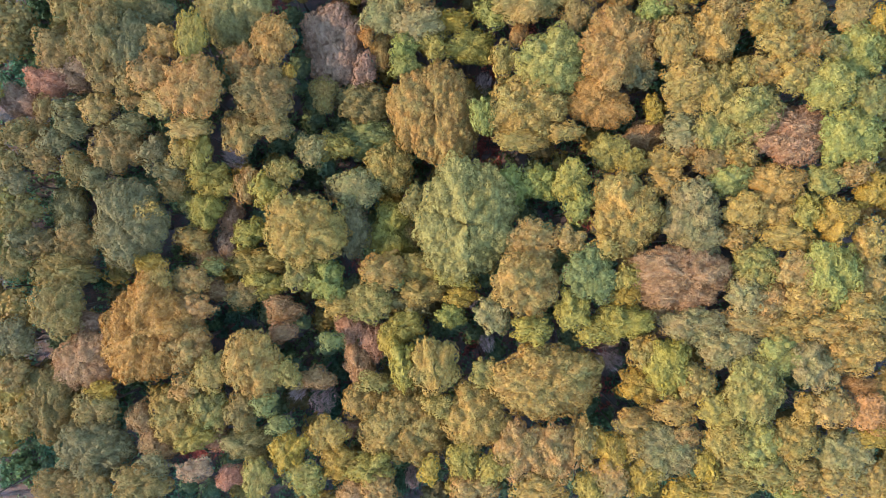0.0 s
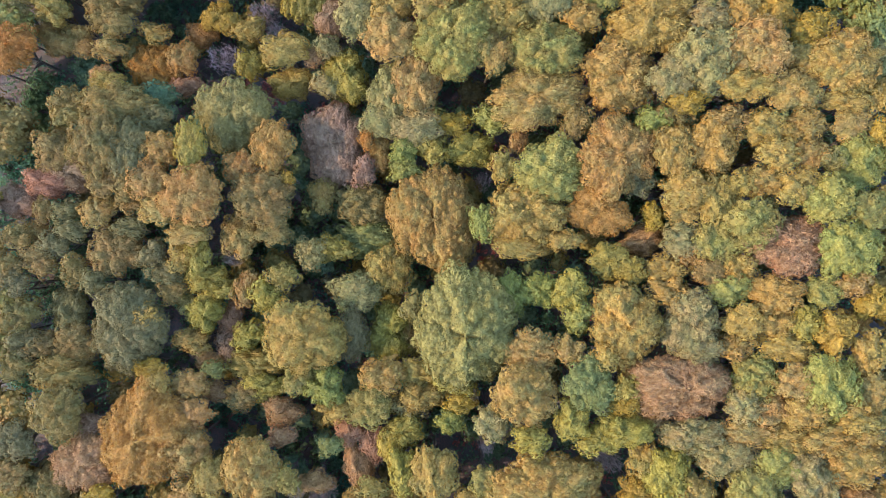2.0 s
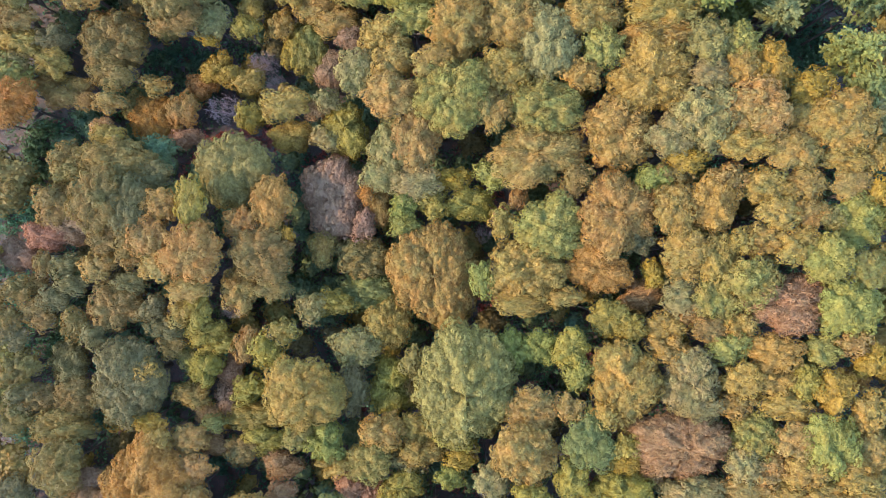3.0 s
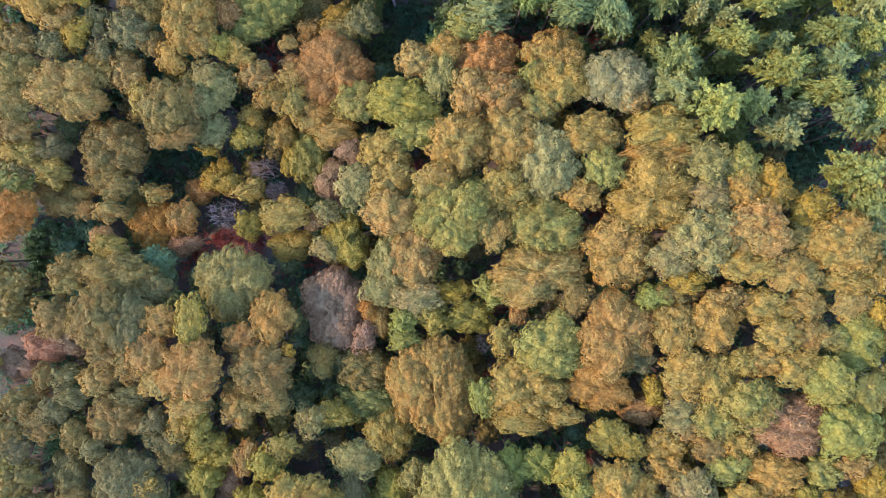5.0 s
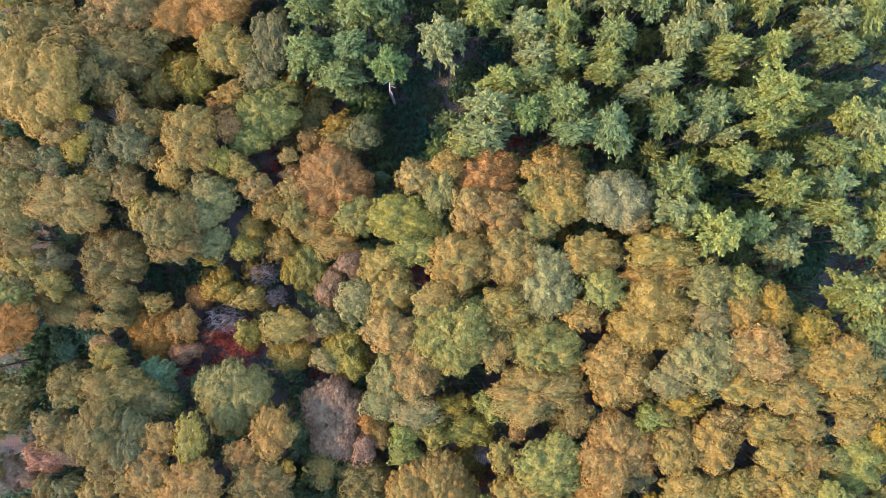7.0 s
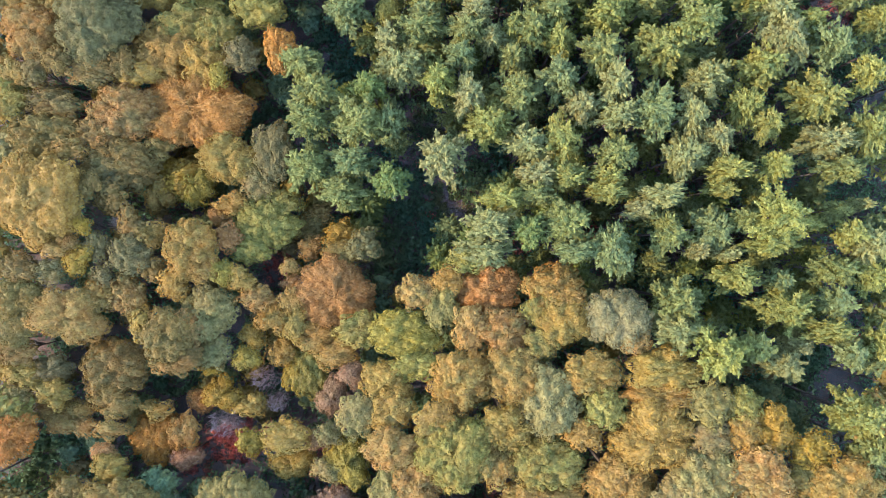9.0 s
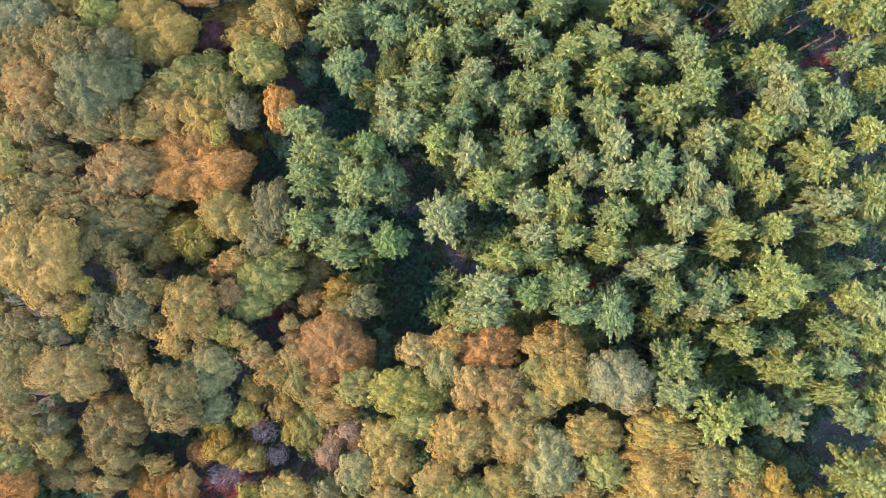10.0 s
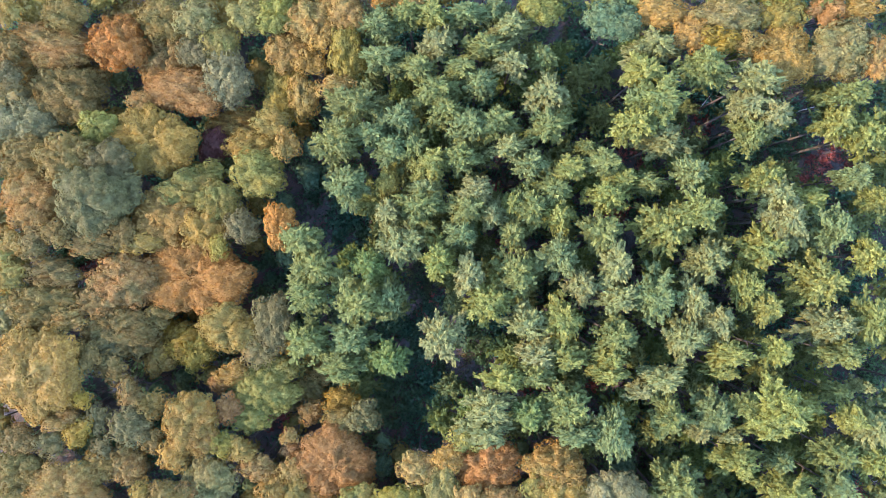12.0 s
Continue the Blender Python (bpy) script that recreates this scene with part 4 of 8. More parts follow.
understorey(-26.9, -0.1, 1.36, 1.42, 4.7, "dark_green")
understorey(-35.2, -0.0, 1.57, 1.48, 5.5, "moss")
edge_tree(-74.4, 0.0, 3.25, 2.90, 11.7, "drab")
understorey(24.1, 0.1, 1.69, 1.92, 9.8, "moss")
bushy(19.6, 0.3, 1.49, 1.29, 18.2, "umber")
hazy(-28.5, 0.7, 1.48, 1.85, 10.7, "mauve")
broadleaf(50.3, 0.7, 2.18, 2.78, 19.1, "umber")
broadleaf(10.7, 0.7, 3.11, 2.63, 17.6, "tan")
small_broadleaf(-55.0, 0.8, 1.90, 1.90, 11.7, "moss")
broadleaf(-48.1, 0.8, 2.93, 2.34, 11.4, "drab")
small_broadleaf(-53.0, 0.8, 2.20, 1.90, 11.4, "drab")
small_broadleaf(15.2, 0.9, 1.76, 1.62, 17.5, "tan")
understorey(-21.9, 1.0, 1.73, 1.63, 6.4, "dark_green")
understorey(47.6, 1.1, 1.85, 1.75, 10.9, "dark_green")
small_broadleaf(30.9, 1.1, 2.41, 1.74, 18.2, "khaki")
bushy(-32.3, 1.2, 2.05, 1.54, 12.3, "olive")
broadleaf(41.1, 1.3, 2.94, 1.61, 18.3, "amber")
small_broadleaf(35.0, 1.4, 2.15, 1.61, 18.0, "umber")
edge_tree(63.0, 1.4, 2.70, 2.76, 17.2, "drab")
understorey(17.6, 1.6, 1.84, 1.73, 7.3, "dark_green")
hazy(-4.2, 1.7, 1.10, 1.59, 11.0, "tan")
bushy(-25.0, 1.8, 2.05, 1.83, 12.3, "yellow")
understorey(38.0, 1.8, 1.60, 1.70, 9.0, "green")
understorey(26.3, 1.9, 1.63, 1.56, 9.2, "green")
edge_tree(-66.5, 2.0, 2.86, 2.65, 11.2, "umber")
edge_tree(-57.7, 2.0, 2.82, 3.22, 10.6, "green")
broadleaf(-11.7, 2.1, 2.00, 3.00, 13.4, "moss")
bushy(-6.8, 2.1, 2.93, 3.08, 12.3, "yellow")
broadleaf(-17.3, 2.3, 4.51, 4.30, 16.8, "umber")
edge_tree(56.3, 2.5, 3.09, 3.17, 18.7, "tan")
understorey(-29.8, 2.8, 1.65, 1.51, 4.2, "moss")
broadleaf(-40.2, 3.2, 4.64, 5.06, 14.6, "moss")
bushy(46.1, 3.3, 2.13, 2.26, 19.5, "gold")
broadleaf(2.8, 3.3, 6.01, 6.81, 18.4, "grey_green")
understorey(51.6, 3.3, 1.70, 1.82, 6.4, "moss")
understorey(-3.9, 3.6, 1.71, 1.46, 4.5, "teal")
understorey(-46.7, 3.7, 1.33, 1.24, 3.9, "teal")
hazy(-27.8, 4.1, 1.48, 1.85, 10.6, "blush")
understorey(-9.6, 4.1, 1.50, 1.72, 4.6, "dark_green")
edge_tree(70.3, 4.2, 2.91, 2.85, 17.7, "drab")
broadleaf(22.0, 4.2, 4.12, 4.39, 18.8, "umber")
broadleaf(29.6, 4.2, 3.26, 3.73, 18.7, "khaki")
small_broadleaf(39.7, 4.2, 2.28, 1.95, 18.0, "amber")
understorey(-33.3, 4.3, 1.55, 1.34, 6.7, "green")
understorey(11.2, 4.4, 1.33, 1.29, 9.2, "dark_green")
bushy(43.3, 4.4, 1.69, 2.09, 18.6, "yellow")
understorey(-24.7, 4.5, 1.38, 1.25, 7.6, "dark_green")
small_broadleaf(35.7, 4.6, 2.21, 2.07, 18.4, "amber")
hazy(50.0, 4.7, 1.63, 1.63, 17.3, "salmon")
broadleaf(-55.3, 4.8, 2.40, 2.62, 12.0, "drab")
bushy(-30.6, 4.8, 2.04, 2.04, 12.7, "yellow")
broadleaf(-49.2, 4.9, 2.36, 2.95, 10.9, "moss")
bushy(16.5, 4.9, 1.72, 1.79, 17.3, "lime")
bushy(-37.5, 4.9, 1.43, 1.29, 14.1, "amber")
understorey(-52.0, 5.4, 1.96, 1.72, 6.3, "dark_green")
understorey(-12.5, 5.5, 1.80, 2.02, 7.4, "dark_green")
understorey(32.8, 5.6, 1.50, 1.59, 7.6, "green")
understorey(45.6, 5.7, 1.55, 1.60, 8.7, "moss")
bushy(-4.0, 5.9, 1.30, 1.52, 13.4, "grey_green")
edge_tree(-72.4, 5.9, 2.72, 2.63, 12.0, "green")
edge_tree(-64.3, 6.0, 2.67, 3.04, 11.5, "tan")
small_broadleaf(-33.1, 6.1, 1.46, 1.61, 11.7, "green")
understorey(42.0, 6.1, 1.79, 1.68, 9.7, "dark_green")
understorey(-35.9, 6.4, 1.32, 1.38, 7.4, "teal")
understorey(48.5, 6.4, 1.76, 1.93, 10.3, "dark_green")
understorey(-19.9, 6.8, 1.70, 1.82, 5.8, "moss")
bushy(51.1, 6.9, 1.88, 2.15, 18.8, "gold")
understorey(-44.6, 6.9, 1.62, 1.42, 5.2, "teal")
edge_tree(54.5, 7.1, 3.07, 3.21, 17.0, "tan")
understorey(-7.4, 7.2, 1.92, 1.87, 6.3, "green")
bushy(-22.1, 7.4, 1.93, 2.00, 14.3, "yellow")
edge_tree(-58.7, 7.5, 3.51, 3.18, 12.4, "olive")
understorey(18.6, 7.6, 1.39, 1.58, 7.0, "teal")
bushy(8.6, 7.6, 1.96, 2.38, 15.7, "lime")
small_broadleaf(-34.9, 7.6, 1.59, 1.44, 12.6, "drab")
broadleaf(-11.0, 7.7, 2.72, 2.22, 13.2, "khaki")
broadleaf(39.5, 7.7, 3.08, 2.21, 18.3, "amber")
understorey(31.3, 7.7, 1.54, 1.52, 8.5, "green")
bushy(-29.1, 7.8, 2.05, 1.76, 12.3, "yellow")
small_broadleaf(27.2, 8.0, 2.16, 1.62, 17.6, "amber")
bushy(11.9, 8.1, 2.17, 2.10, 15.9, "lime")
small_broadleaf(-25.1, 8.1, 1.43, 2.30, 13.1, "tan")
understorey(-47.6, 8.2, 1.65, 1.78, 4.2, "teal")
small_broadleaf(45.3, 8.2, 2.07, 1.87, 18.3, "light_green")
bushy(15.3, 8.3, 2.11, 2.18, 17.8, "yellow")
understorey(-4.0, 8.3, 1.39, 1.39, 6.2, "dark_green")
small_broadleaf(34.5, 8.3, 2.29, 1.82, 17.8, "light_green")
understorey(-15.0, 8.3, 1.60, 1.63, 7.2, "moss")
edge_tree(65.8, 8.5, 3.25, 3.49, 16.5, "olive")
understorey(23.9, 8.6, 1.90, 1.63, 7.4, "green")
small_broadleaf(-55.8, 8.7, 2.04, 1.89, 12.0, "moss")
understorey(-41.4, 8.7, 1.67, 1.88, 4.6, "teal")
edge_tree(60.1, 8.8, 3.36, 3.74, 17.7, "khaki")
small_broadleaf(-44.7, 8.9, 1.58, 1.58, 12.8, "moss")
edge_tree(72.2, 8.9, 2.72, 2.77, 17.4, "umber")
understorey(-37.6, 9.0, 1.78, 1.84, 6.1, "dark_green")
understorey(36.9, 9.2, 1.33, 1.25, 6.7, "dark_green")
small_broadleaf(48.7, 9.2, 2.00, 1.60, 18.7, "tan")
understorey(-52.3, 9.3, 1.78, 2.02, 5.1, "dark_green")
understorey(29.3, 9.3, 1.49, 1.60, 7.7, "teal")
understorey(-33.1, 9.4, 1.65, 1.58, 6.0, "teal")
bushy(-30.4, 9.4, 2.33, 1.75, 12.9, "yellow")
small_broadleaf(-20.1, 9.7, 1.71, 1.56, 13.8, "green")
understorey(-0.4, 9.7, 1.35, 1.54, 7.9, "green")
understorey(17.9, 9.9, 1.55, 1.59, 9.0, "teal")
understorey(39.7, 10.0, 1.97, 1.83, 6.8, "moss")
understorey(-27.6, 10.0, 1.99, 1.88, 6.1, "green")
understorey(6.4, 10.1, 1.85, 1.61, 8.2, "moss")
small_broadleaf(32.5, 10.2, 2.17, 1.70, 17.3, "drab")
small_broadleaf(-35.2, 10.3, 2.01, 1.43, 13.1, "moss")
small_broadleaf(27.1, 10.5, 2.33, 1.78, 16.7, "amber")
bushy(22.8, 10.5, 1.79, 1.52, 17.1, "yellow")
small_broadleaf(-47.4, 10.6, 1.81, 1.81, 12.4, "drab")
broadleaf(-6.9, 10.7, 2.59, 2.88, 12.8, "umber")
understorey(-11.5, 10.7, 1.56, 1.36, 4.3, "green")
understorey(1.7, 10.8, 1.48, 1.36, 8.8, "moss")
understorey(-22.8, 10.9, 1.91, 1.70, 7.1, "green")
understorey(-15.8, 10.9, 1.56, 1.79, 7.2, "teal")
small_broadleaf(-56.1, 10.9, 1.60, 1.74, 12.3, "drab")
small_broadleaf(35.5, 11.0, 1.75, 1.68, 17.8, "umber")
edge_tree(-66.2, 11.0, 3.37, 3.33, 13.1, "umber")
understorey(51.5, 11.0, 1.58, 1.42, 10.3, "teal")
understorey(44.6, 11.1, 1.33, 1.53, 6.7, "dark_green")
understorey(12.1, 11.2, 1.47, 1.43, 8.2, "dark_green")
small_broadleaf(-52.2, 11.8, 2.46, 1.81, 12.3, "drab")
bushy(20.1, 11.8, 2.21, 1.87, 16.8, "yellow")
understorey(15.5, 12.0, 1.32, 1.38, 9.2, "green")
small_broadleaf(30.2, 12.1, 1.78, 1.51, 16.5, "bronze")
small_broadleaf(-33.2, 12.2, 1.85, 1.85, 13.6, "umber")
understorey(23.0, 12.2, 1.74, 1.89, 7.2, "dark_green")
understorey(26.2, 12.2, 1.61, 1.39, 8.4, "moss")
bare(-28.1, 12.3, 1.58, 1.58, 12.8, "mauve")
bushy(-30.9, 12.4, 1.58, 2.29, 14.0, "yellow")
edge_tree(-71.5, 12.7, 2.65, 2.97, 12.7, "khaki")
bushy(-37.0, 12.7, 1.44, 1.59, 13.6, "moss")
small_broadleaf(-17.0, 12.8, 1.72, 1.87, 13.0, "khaki")
broadleaf(-41.8, 12.9, 3.30, 2.87, 13.0, "drab")
bushy(-14.2, 13.0, 2.20, 1.76, 12.2, "yellow")
edge_tree(-59.9, 13.1, 2.65, 2.35, 12.5, "olive")
broadleaf(47.9, 13.2, 3.42, 3.55, 19.6, "light_green")
broadleaf(9.7, 13.4, 3.19, 1.39, 15.8, "umber")
edge_tree(57.0, 13.4, 3.35, 3.26, 16.8, "olive")
edge_tree(70.7, 13.5, 2.74, 2.84, 17.3, "drab")
small_broadleaf(-49.9, 13.8, 1.88, 1.74, 12.5, "moss")
understorey(-46.8, 13.8, 1.82, 1.56, 5.0, "moss")
understorey(13.1, 13.9, 1.91, 2.10, 8.7, "moss")
understorey(-23.2, 13.9, 1.55, 1.40, 5.6, "dark_green")
feathery(40.9, 13.9, 4.60, 3.66, 18.6, "pink")
understorey(-51.9, 14.0, 1.78, 1.74, 5.5, "teal")
broadleaf(33.4, 14.1, 2.84, 2.84, 17.8, "green")
understorey(-19.1, 14.2, 1.90, 1.91, 6.3, "dark_green")
broadleaf(29.4, 14.3, 2.87, 2.05, 16.8, "khaki")
bushy(15.0, 14.3, 1.80, 1.25, 16.6, "olive")
hazy(25.4, 14.4, 2.63, 1.81, 14.1, "shell")
understorey(51.4, 14.5, 1.79, 1.60, 10.4, "green")
broadleaf(-10.4, 14.6, 3.99, 2.51, 10.9, "sage")
understorey(-36.5, 14.8, 1.47, 1.44, 7.8, "dark_green")
understorey(20.1, 14.8, 1.79, 1.63, 8.8, "green")
small_broadleaf(-55.1, 14.9, 2.03, 1.59, 12.3, "drab")
broadleaf(-25.7, 15.2, 2.49, 2.71, 13.6, "tan")
small_broadleaf(-31.9, 15.2, 2.45, 1.54, 14.8, "tan")
hazy(-53.0, 15.5, 1.32, 1.32, 11.2, "tan")
small_broadleaf(-47.7, 15.5, 2.02, 1.30, 12.6, "moss")
small_broadleaf(-21.5, 15.5, 2.13, 1.77, 14.0, "drab")
understorey(-15.4, 15.5, 1.34, 1.29, 6.6, "dark_green")
understorey(-6.4, 15.6, 1.89, 1.72, 5.4, "green")
understorey(-44.4, 15.7, 1.62, 1.66, 6.8, "moss")
small_broadleaf(-39.8, 15.8, 2.01, 1.29, 12.9, "moss")
bushy(5.0, 16.2, 1.43, 2.07, 15.8, "lime")
broadleaf(36.8, 16.3, 3.04, 2.91, 19.2, "green")
understorey(31.7, 16.6, 1.74, 1.65, 6.4, "dark_green")
edge_tree(-67.3, 16.7, 2.86, 2.85, 13.1, "khaki")
understorey(-28.0, 16.7, 1.54, 1.33, 7.1, "moss")
broadleaf(-1.1, 16.8, 5.09, 6.28, 15.2, "umber")
understorey(-38.0, 16.8, 1.57, 1.73, 5.6, "teal")
understorey(-54.1, 17.0, 1.38, 1.44, 4.5, "teal")
understorey(-50.6, 17.1, 1.35, 1.45, 6.3, "teal")
bushy(25.7, 17.2, 1.41, 1.55, 15.6, "gold")
understorey(23.5, 17.5, 1.79, 1.61, 8.2, "teal")
understorey(-18.2, 17.6, 1.63, 1.77, 5.7, "dark_green")
broadleaf(10.3, 17.7, 4.52, 3.97, 16.7, "olive")
understorey(-14.4, 17.7, 1.39, 1.44, 5.1, "dark_green")
broadleaf(50.2, 17.8, 2.38, 2.12, 19.2, "green")
edge_tree(64.4, 17.9, 3.68, 3.95, 17.1, "khaki")
understorey(39.7, 18.0, 1.42, 1.58, 6.8, "dark_green")
small_broadleaf(-44.0, 18.0, 1.94, 1.87, 13.1, "tan")
feathery(19.0, 18.0, 3.56, 2.88, 16.6, "salmon")
small_broadleaf(-48.7, 18.1, 2.18, 1.31, 12.1, "moss")
edge_tree(53.7, 18.1, 2.62, 2.53, 18.2, "umber")
understorey(4.3, 18.1, 1.75, 1.79, 6.2, "moss")
small_broadleaf(-51.8, 18.1, 1.31, 1.60, 11.9, "drab")
small_broadleaf(29.3, 18.2, 2.33, 1.92, 16.8, "olive")
small_broadleaf(-35.1, 18.3, 2.43, 1.95, 15.5, "tan")
edge_tree(-72.7, 18.8, 3.01, 3.45, 11.4, "drab")
broadleaf(45.1, 18.9, 2.75, 2.62, 19.8, "light_green")
understorey(-46.1, 19.0, 2.00, 1.99, 6.3, "moss")
broadleaf(-10.2, 19.1, 3.42, 2.62, 12.1, "drab")
broadleaf(33.0, 19.2, 2.29, 2.82, 18.0, "olive")
understorey(15.1, 19.2, 1.57, 1.44, 6.3, "moss")
small_broadleaf(-39.3, 19.3, 1.77, 1.56, 14.1, "drab")
understorey(-42.4, 19.3, 1.38, 1.45, 8.0, "dark_green")
hazy(-55.7, 19.4, 2.36, 2.06, 11.0, "mauve")
broadleaf(-22.5, 19.5, 3.75, 3.20, 15.5, "drab")
broadleaf(-30.7, 19.9, 3.41, 3.41, 16.9, "bronze")
understorey(-26.4, 19.9, 1.89, 1.71, 8.4, "dark_green")
edge_tree(-60.2, 20.0, 2.70, 3.10, 12.8, "green")
edge_tree(71.9, 20.2, 3.11, 3.07, 16.7, "umber")
understorey(50.7, 20.2, 1.63, 1.87, 10.5, "dark_green")
broadleaf(29.5, 20.2, 2.82, 2.15, 18.0, "olive")
hazy(-15.7, 20.3, 1.68, 1.97, 11.8, "tan")
understorey(-48.9, 20.4, 1.87, 2.07, 5.9, "moss")
understorey(-17.8, 20.4, 1.81, 1.77, 5.7, "dark_green")
broadleaf(42.1, 20.5, 2.51, 2.11, 19.2, "olive")
understorey(-5.4, 20.7, 1.35, 1.44, 6.6, "dark_green")
understorey(-13.8, 20.8, 1.35, 1.22, 5.2, "moss")
edge_tree(58.9, 21.1, 3.09, 3.27, 16.9, "green")
understorey(3.5, 21.1, 1.82, 2.00, 8.4, "green")
understorey(6.6, 21.1, 1.47, 1.52, 5.5, "teal")
small_broadleaf(35.7, 21.1, 1.68, 1.75, 18.1, "olive")
small_broadleaf(38.6, 21.2, 2.27, 1.87, 18.3, "umber")
understorey(17.4, 21.2, 1.62, 1.44, 7.6, "dark_green")
small_broadleaf(23.8, 21.3, 1.79, 1.79, 16.3, "moss")
small_broadleaf(-39.1, 21.7, 1.82, 1.97, 14.8, "drab")
small_broadleaf(-42.2, 21.7, 2.25, 1.97, 14.7, "drab")
broadleaf(-36.3, 21.9, 2.36, 2.36, 15.7, "bronze")
hazy(-51.7, 21.9, 2.55, 2.04, 11.9, "blush")
understorey(31.9, 22.0, 1.84, 1.86, 8.8, "dark_green")
bushy(-19.2, 22.1, 0.71, 0.71, 14.8, "gold")
bare(5.4, 22.1, 1.42, 1.42, 13.8, "grey")
understorey(44.9, 22.4, 1.35, 1.18, 6.7, "teal")
understorey(25.8, 22.5, 1.37, 1.43, 7.7, "moss")
understorey(-33.2, 22.6, 1.98, 2.24, 8.4, "moss")
understorey(-19.7, 22.6, 1.32, 1.24, 7.9, "dark_green")
broadleaf(13.0, 22.7, 4.05, 3.51, 17.7, "light_green")
understorey(-22.9, 23.1, 1.60, 1.56, 7.9, "green")
bushy(-4.7, 23.2, 1.73, 1.44, 13.8, "lime")
understorey(34.6, 23.3, 1.67, 1.47, 9.1, "green")
small_broadleaf(-10.2, 23.3, 1.59, 1.88, 12.3, "mauve")
hazy(-48.6, 23.3, 3.10, 2.51, 11.9, "mauve")
small_broadleaf(-25.3, 23.4, 1.96, 1.96, 14.8, "bronze")
broadleaf(49.6, 23.4, 3.21, 3.07, 18.4, "light_green")
small_broadleaf(7.4, 23.5, 1.54, 1.81, 15.2, "olive")
understorey(-7.9, 23.6, 1.36, 1.21, 7.3, "green")
understorey(0.4, 23.6, 1.88, 1.76, 5.2, "teal")
understorey(-45.1, 23.7, 1.64, 1.61, 8.4, "moss")
understorey(-54.2, 23.8, 1.51, 1.52, 6.3, "green")
small_broadleaf(45.8, 23.9, 1.74, 1.34, 18.4, "grey_green")
edge_tree(-66.7, 23.9, 3.60, 3.74, 12.3, "olive")
edge_tree(65.8, 24.2, 3.05, 2.85, 16.5, "drab")
understorey(37.0, 24.2, 1.45, 1.51, 9.8, "green")
understorey(-29.2, 24.2, 1.93, 1.65, 7.3, "dark_green")
small_broadleaf(39.9, 24.3, 2.46, 1.86, 18.8, "olive")
feathery(21.1, 24.4, 4.43, 4.56, 18.1, "bronze")
small_broadleaf(43.5, 24.4, 2.14, 1.74, 18.4, "umber")
edge_tree(-72.2, 24.4, 3.04, 2.86, 13.2, "drab")
edge_tree(73.3, 25.0, 3.10, 3.48, 16.4, "green")
understorey(-18.8, 25.1, 1.82, 1.90, 8.3, "dark_green")
broadleaf(27.9, 25.2, 2.68, 3.09, 18.1, "olive")
small_broadleaf(-35.2, 25.5, 2.23, 1.95, 15.3, "bronze")
bushy(-5.0, 25.5, 1.58, 1.58, 14.0, "lime")
edge_tree(54.9, 25.6, 3.31, 3.73, 18.5, "drab")
hazy(-8.0, 25.7, 1.36, 1.97, 12.0, "tan")
broadleaf(-38.9, 25.7, 2.43, 3.47, 15.7, "moss")
broadleaf(-30.9, 25.8, 1.71, 2.74, 16.6, "yellow")
understorey(-24.8, 25.8, 1.31, 1.16, 8.6, "teal")
broadleaf(32.5, 25.8, 2.81, 3.07, 18.4, "amber")
bushy(-1.7, 25.8, 2.02, 1.87, 13.7, "yellow")
bushy(3.4, 25.9, 2.77, 2.19, 12.8, "yellow")
broadleaf(-49.8, 25.9, 2.53, 2.45, 12.6, "drab")
understorey(16.1, 26.0, 1.98, 2.15, 7.4, "moss")
understorey(41.8, 26.1, 1.59, 1.62, 8.1, "moss")
broadleaf(-21.4, 26.1, 2.51, 3.07, 15.3, "bronze")
understorey(-46.6, 26.1, 1.70, 1.67, 6.7, "dark_green")
broadleaf(-42.6, 26.1, 3.09, 3.77, 16.5, "drab")
understorey(45.5, 26.6, 1.67, 1.89, 9.4, "moss")
understorey(35.5, 26.6, 1.83, 1.56, 9.1, "moss")
hazy(9.3, 26.6, 1.05, 1.33, 14.7, "tan")
understorey(-52.8, 26.8, 1.83, 1.63, 5.0, "teal")
understorey(-32.9, 26.8, 1.52, 1.50, 6.3, "dark_green")
broadleaf(-14.4, 26.8, 4.00, 4.95, 12.0, "mauve")
bushy(51.9, 27.1, 1.08, 1.49, 18.6, "gold")
bushy(-9.8, 27.1, 0.87, 1.02, 13.0, "rust")
understorey(-36.5, 27.4, 1.59, 1.61, 8.0, "dark_green")
understorey(12.9, 27.5, 1.87, 1.71, 6.1, "dark_green")
broadleaf(38.6, 27.6, 2.68, 2.01, 18.3, "umber")
small_broadleaf(43.2, 27.8, 2.41, 1.87, 18.4, "olive")
small_broadleaf(48.7, 27.9, 2.28, 1.88, 18.2, "tan")
small_broadleaf(-56.2, 28.0, 1.30, 1.59, 12.3, "tan")
edge_tree(61.2, 28.3, 2.93, 2.51, 17.1, "khaki")
understorey(29.2, 28.4, 1.63, 1.69, 6.5, "dark_green")
small_broadleaf(16.1, 28.4, 1.77, 1.91, 16.9, "drab")
edge_tree(-63.1, 28.4, 2.71, 3.02, 12.3, "umber")
understorey(-19.1, 28.4, 1.38, 1.42, 5.5, "teal")
broadleaf(-3.4, 28.5, 2.97, 2.12, 14.1, "khaki")
bushy(25.2, 28.5, 1.77, 1.63, 17.9, "lime")
understorey(-49.5, 28.6, 1.82, 2.01, 6.8, "dark_green")
understorey(51.6, 28.6, 1.78, 1.95, 7.2, "dark_green")
edge_tree(-57.4, 28.8, 3.53, 3.68, 12.2, "drab")
small_broadleaf(34.0, 28.9, 2.01, 1.34, 18.1, "tan")
bushy(1.2, 29.3, 1.88, 1.59, 13.1, "gold")
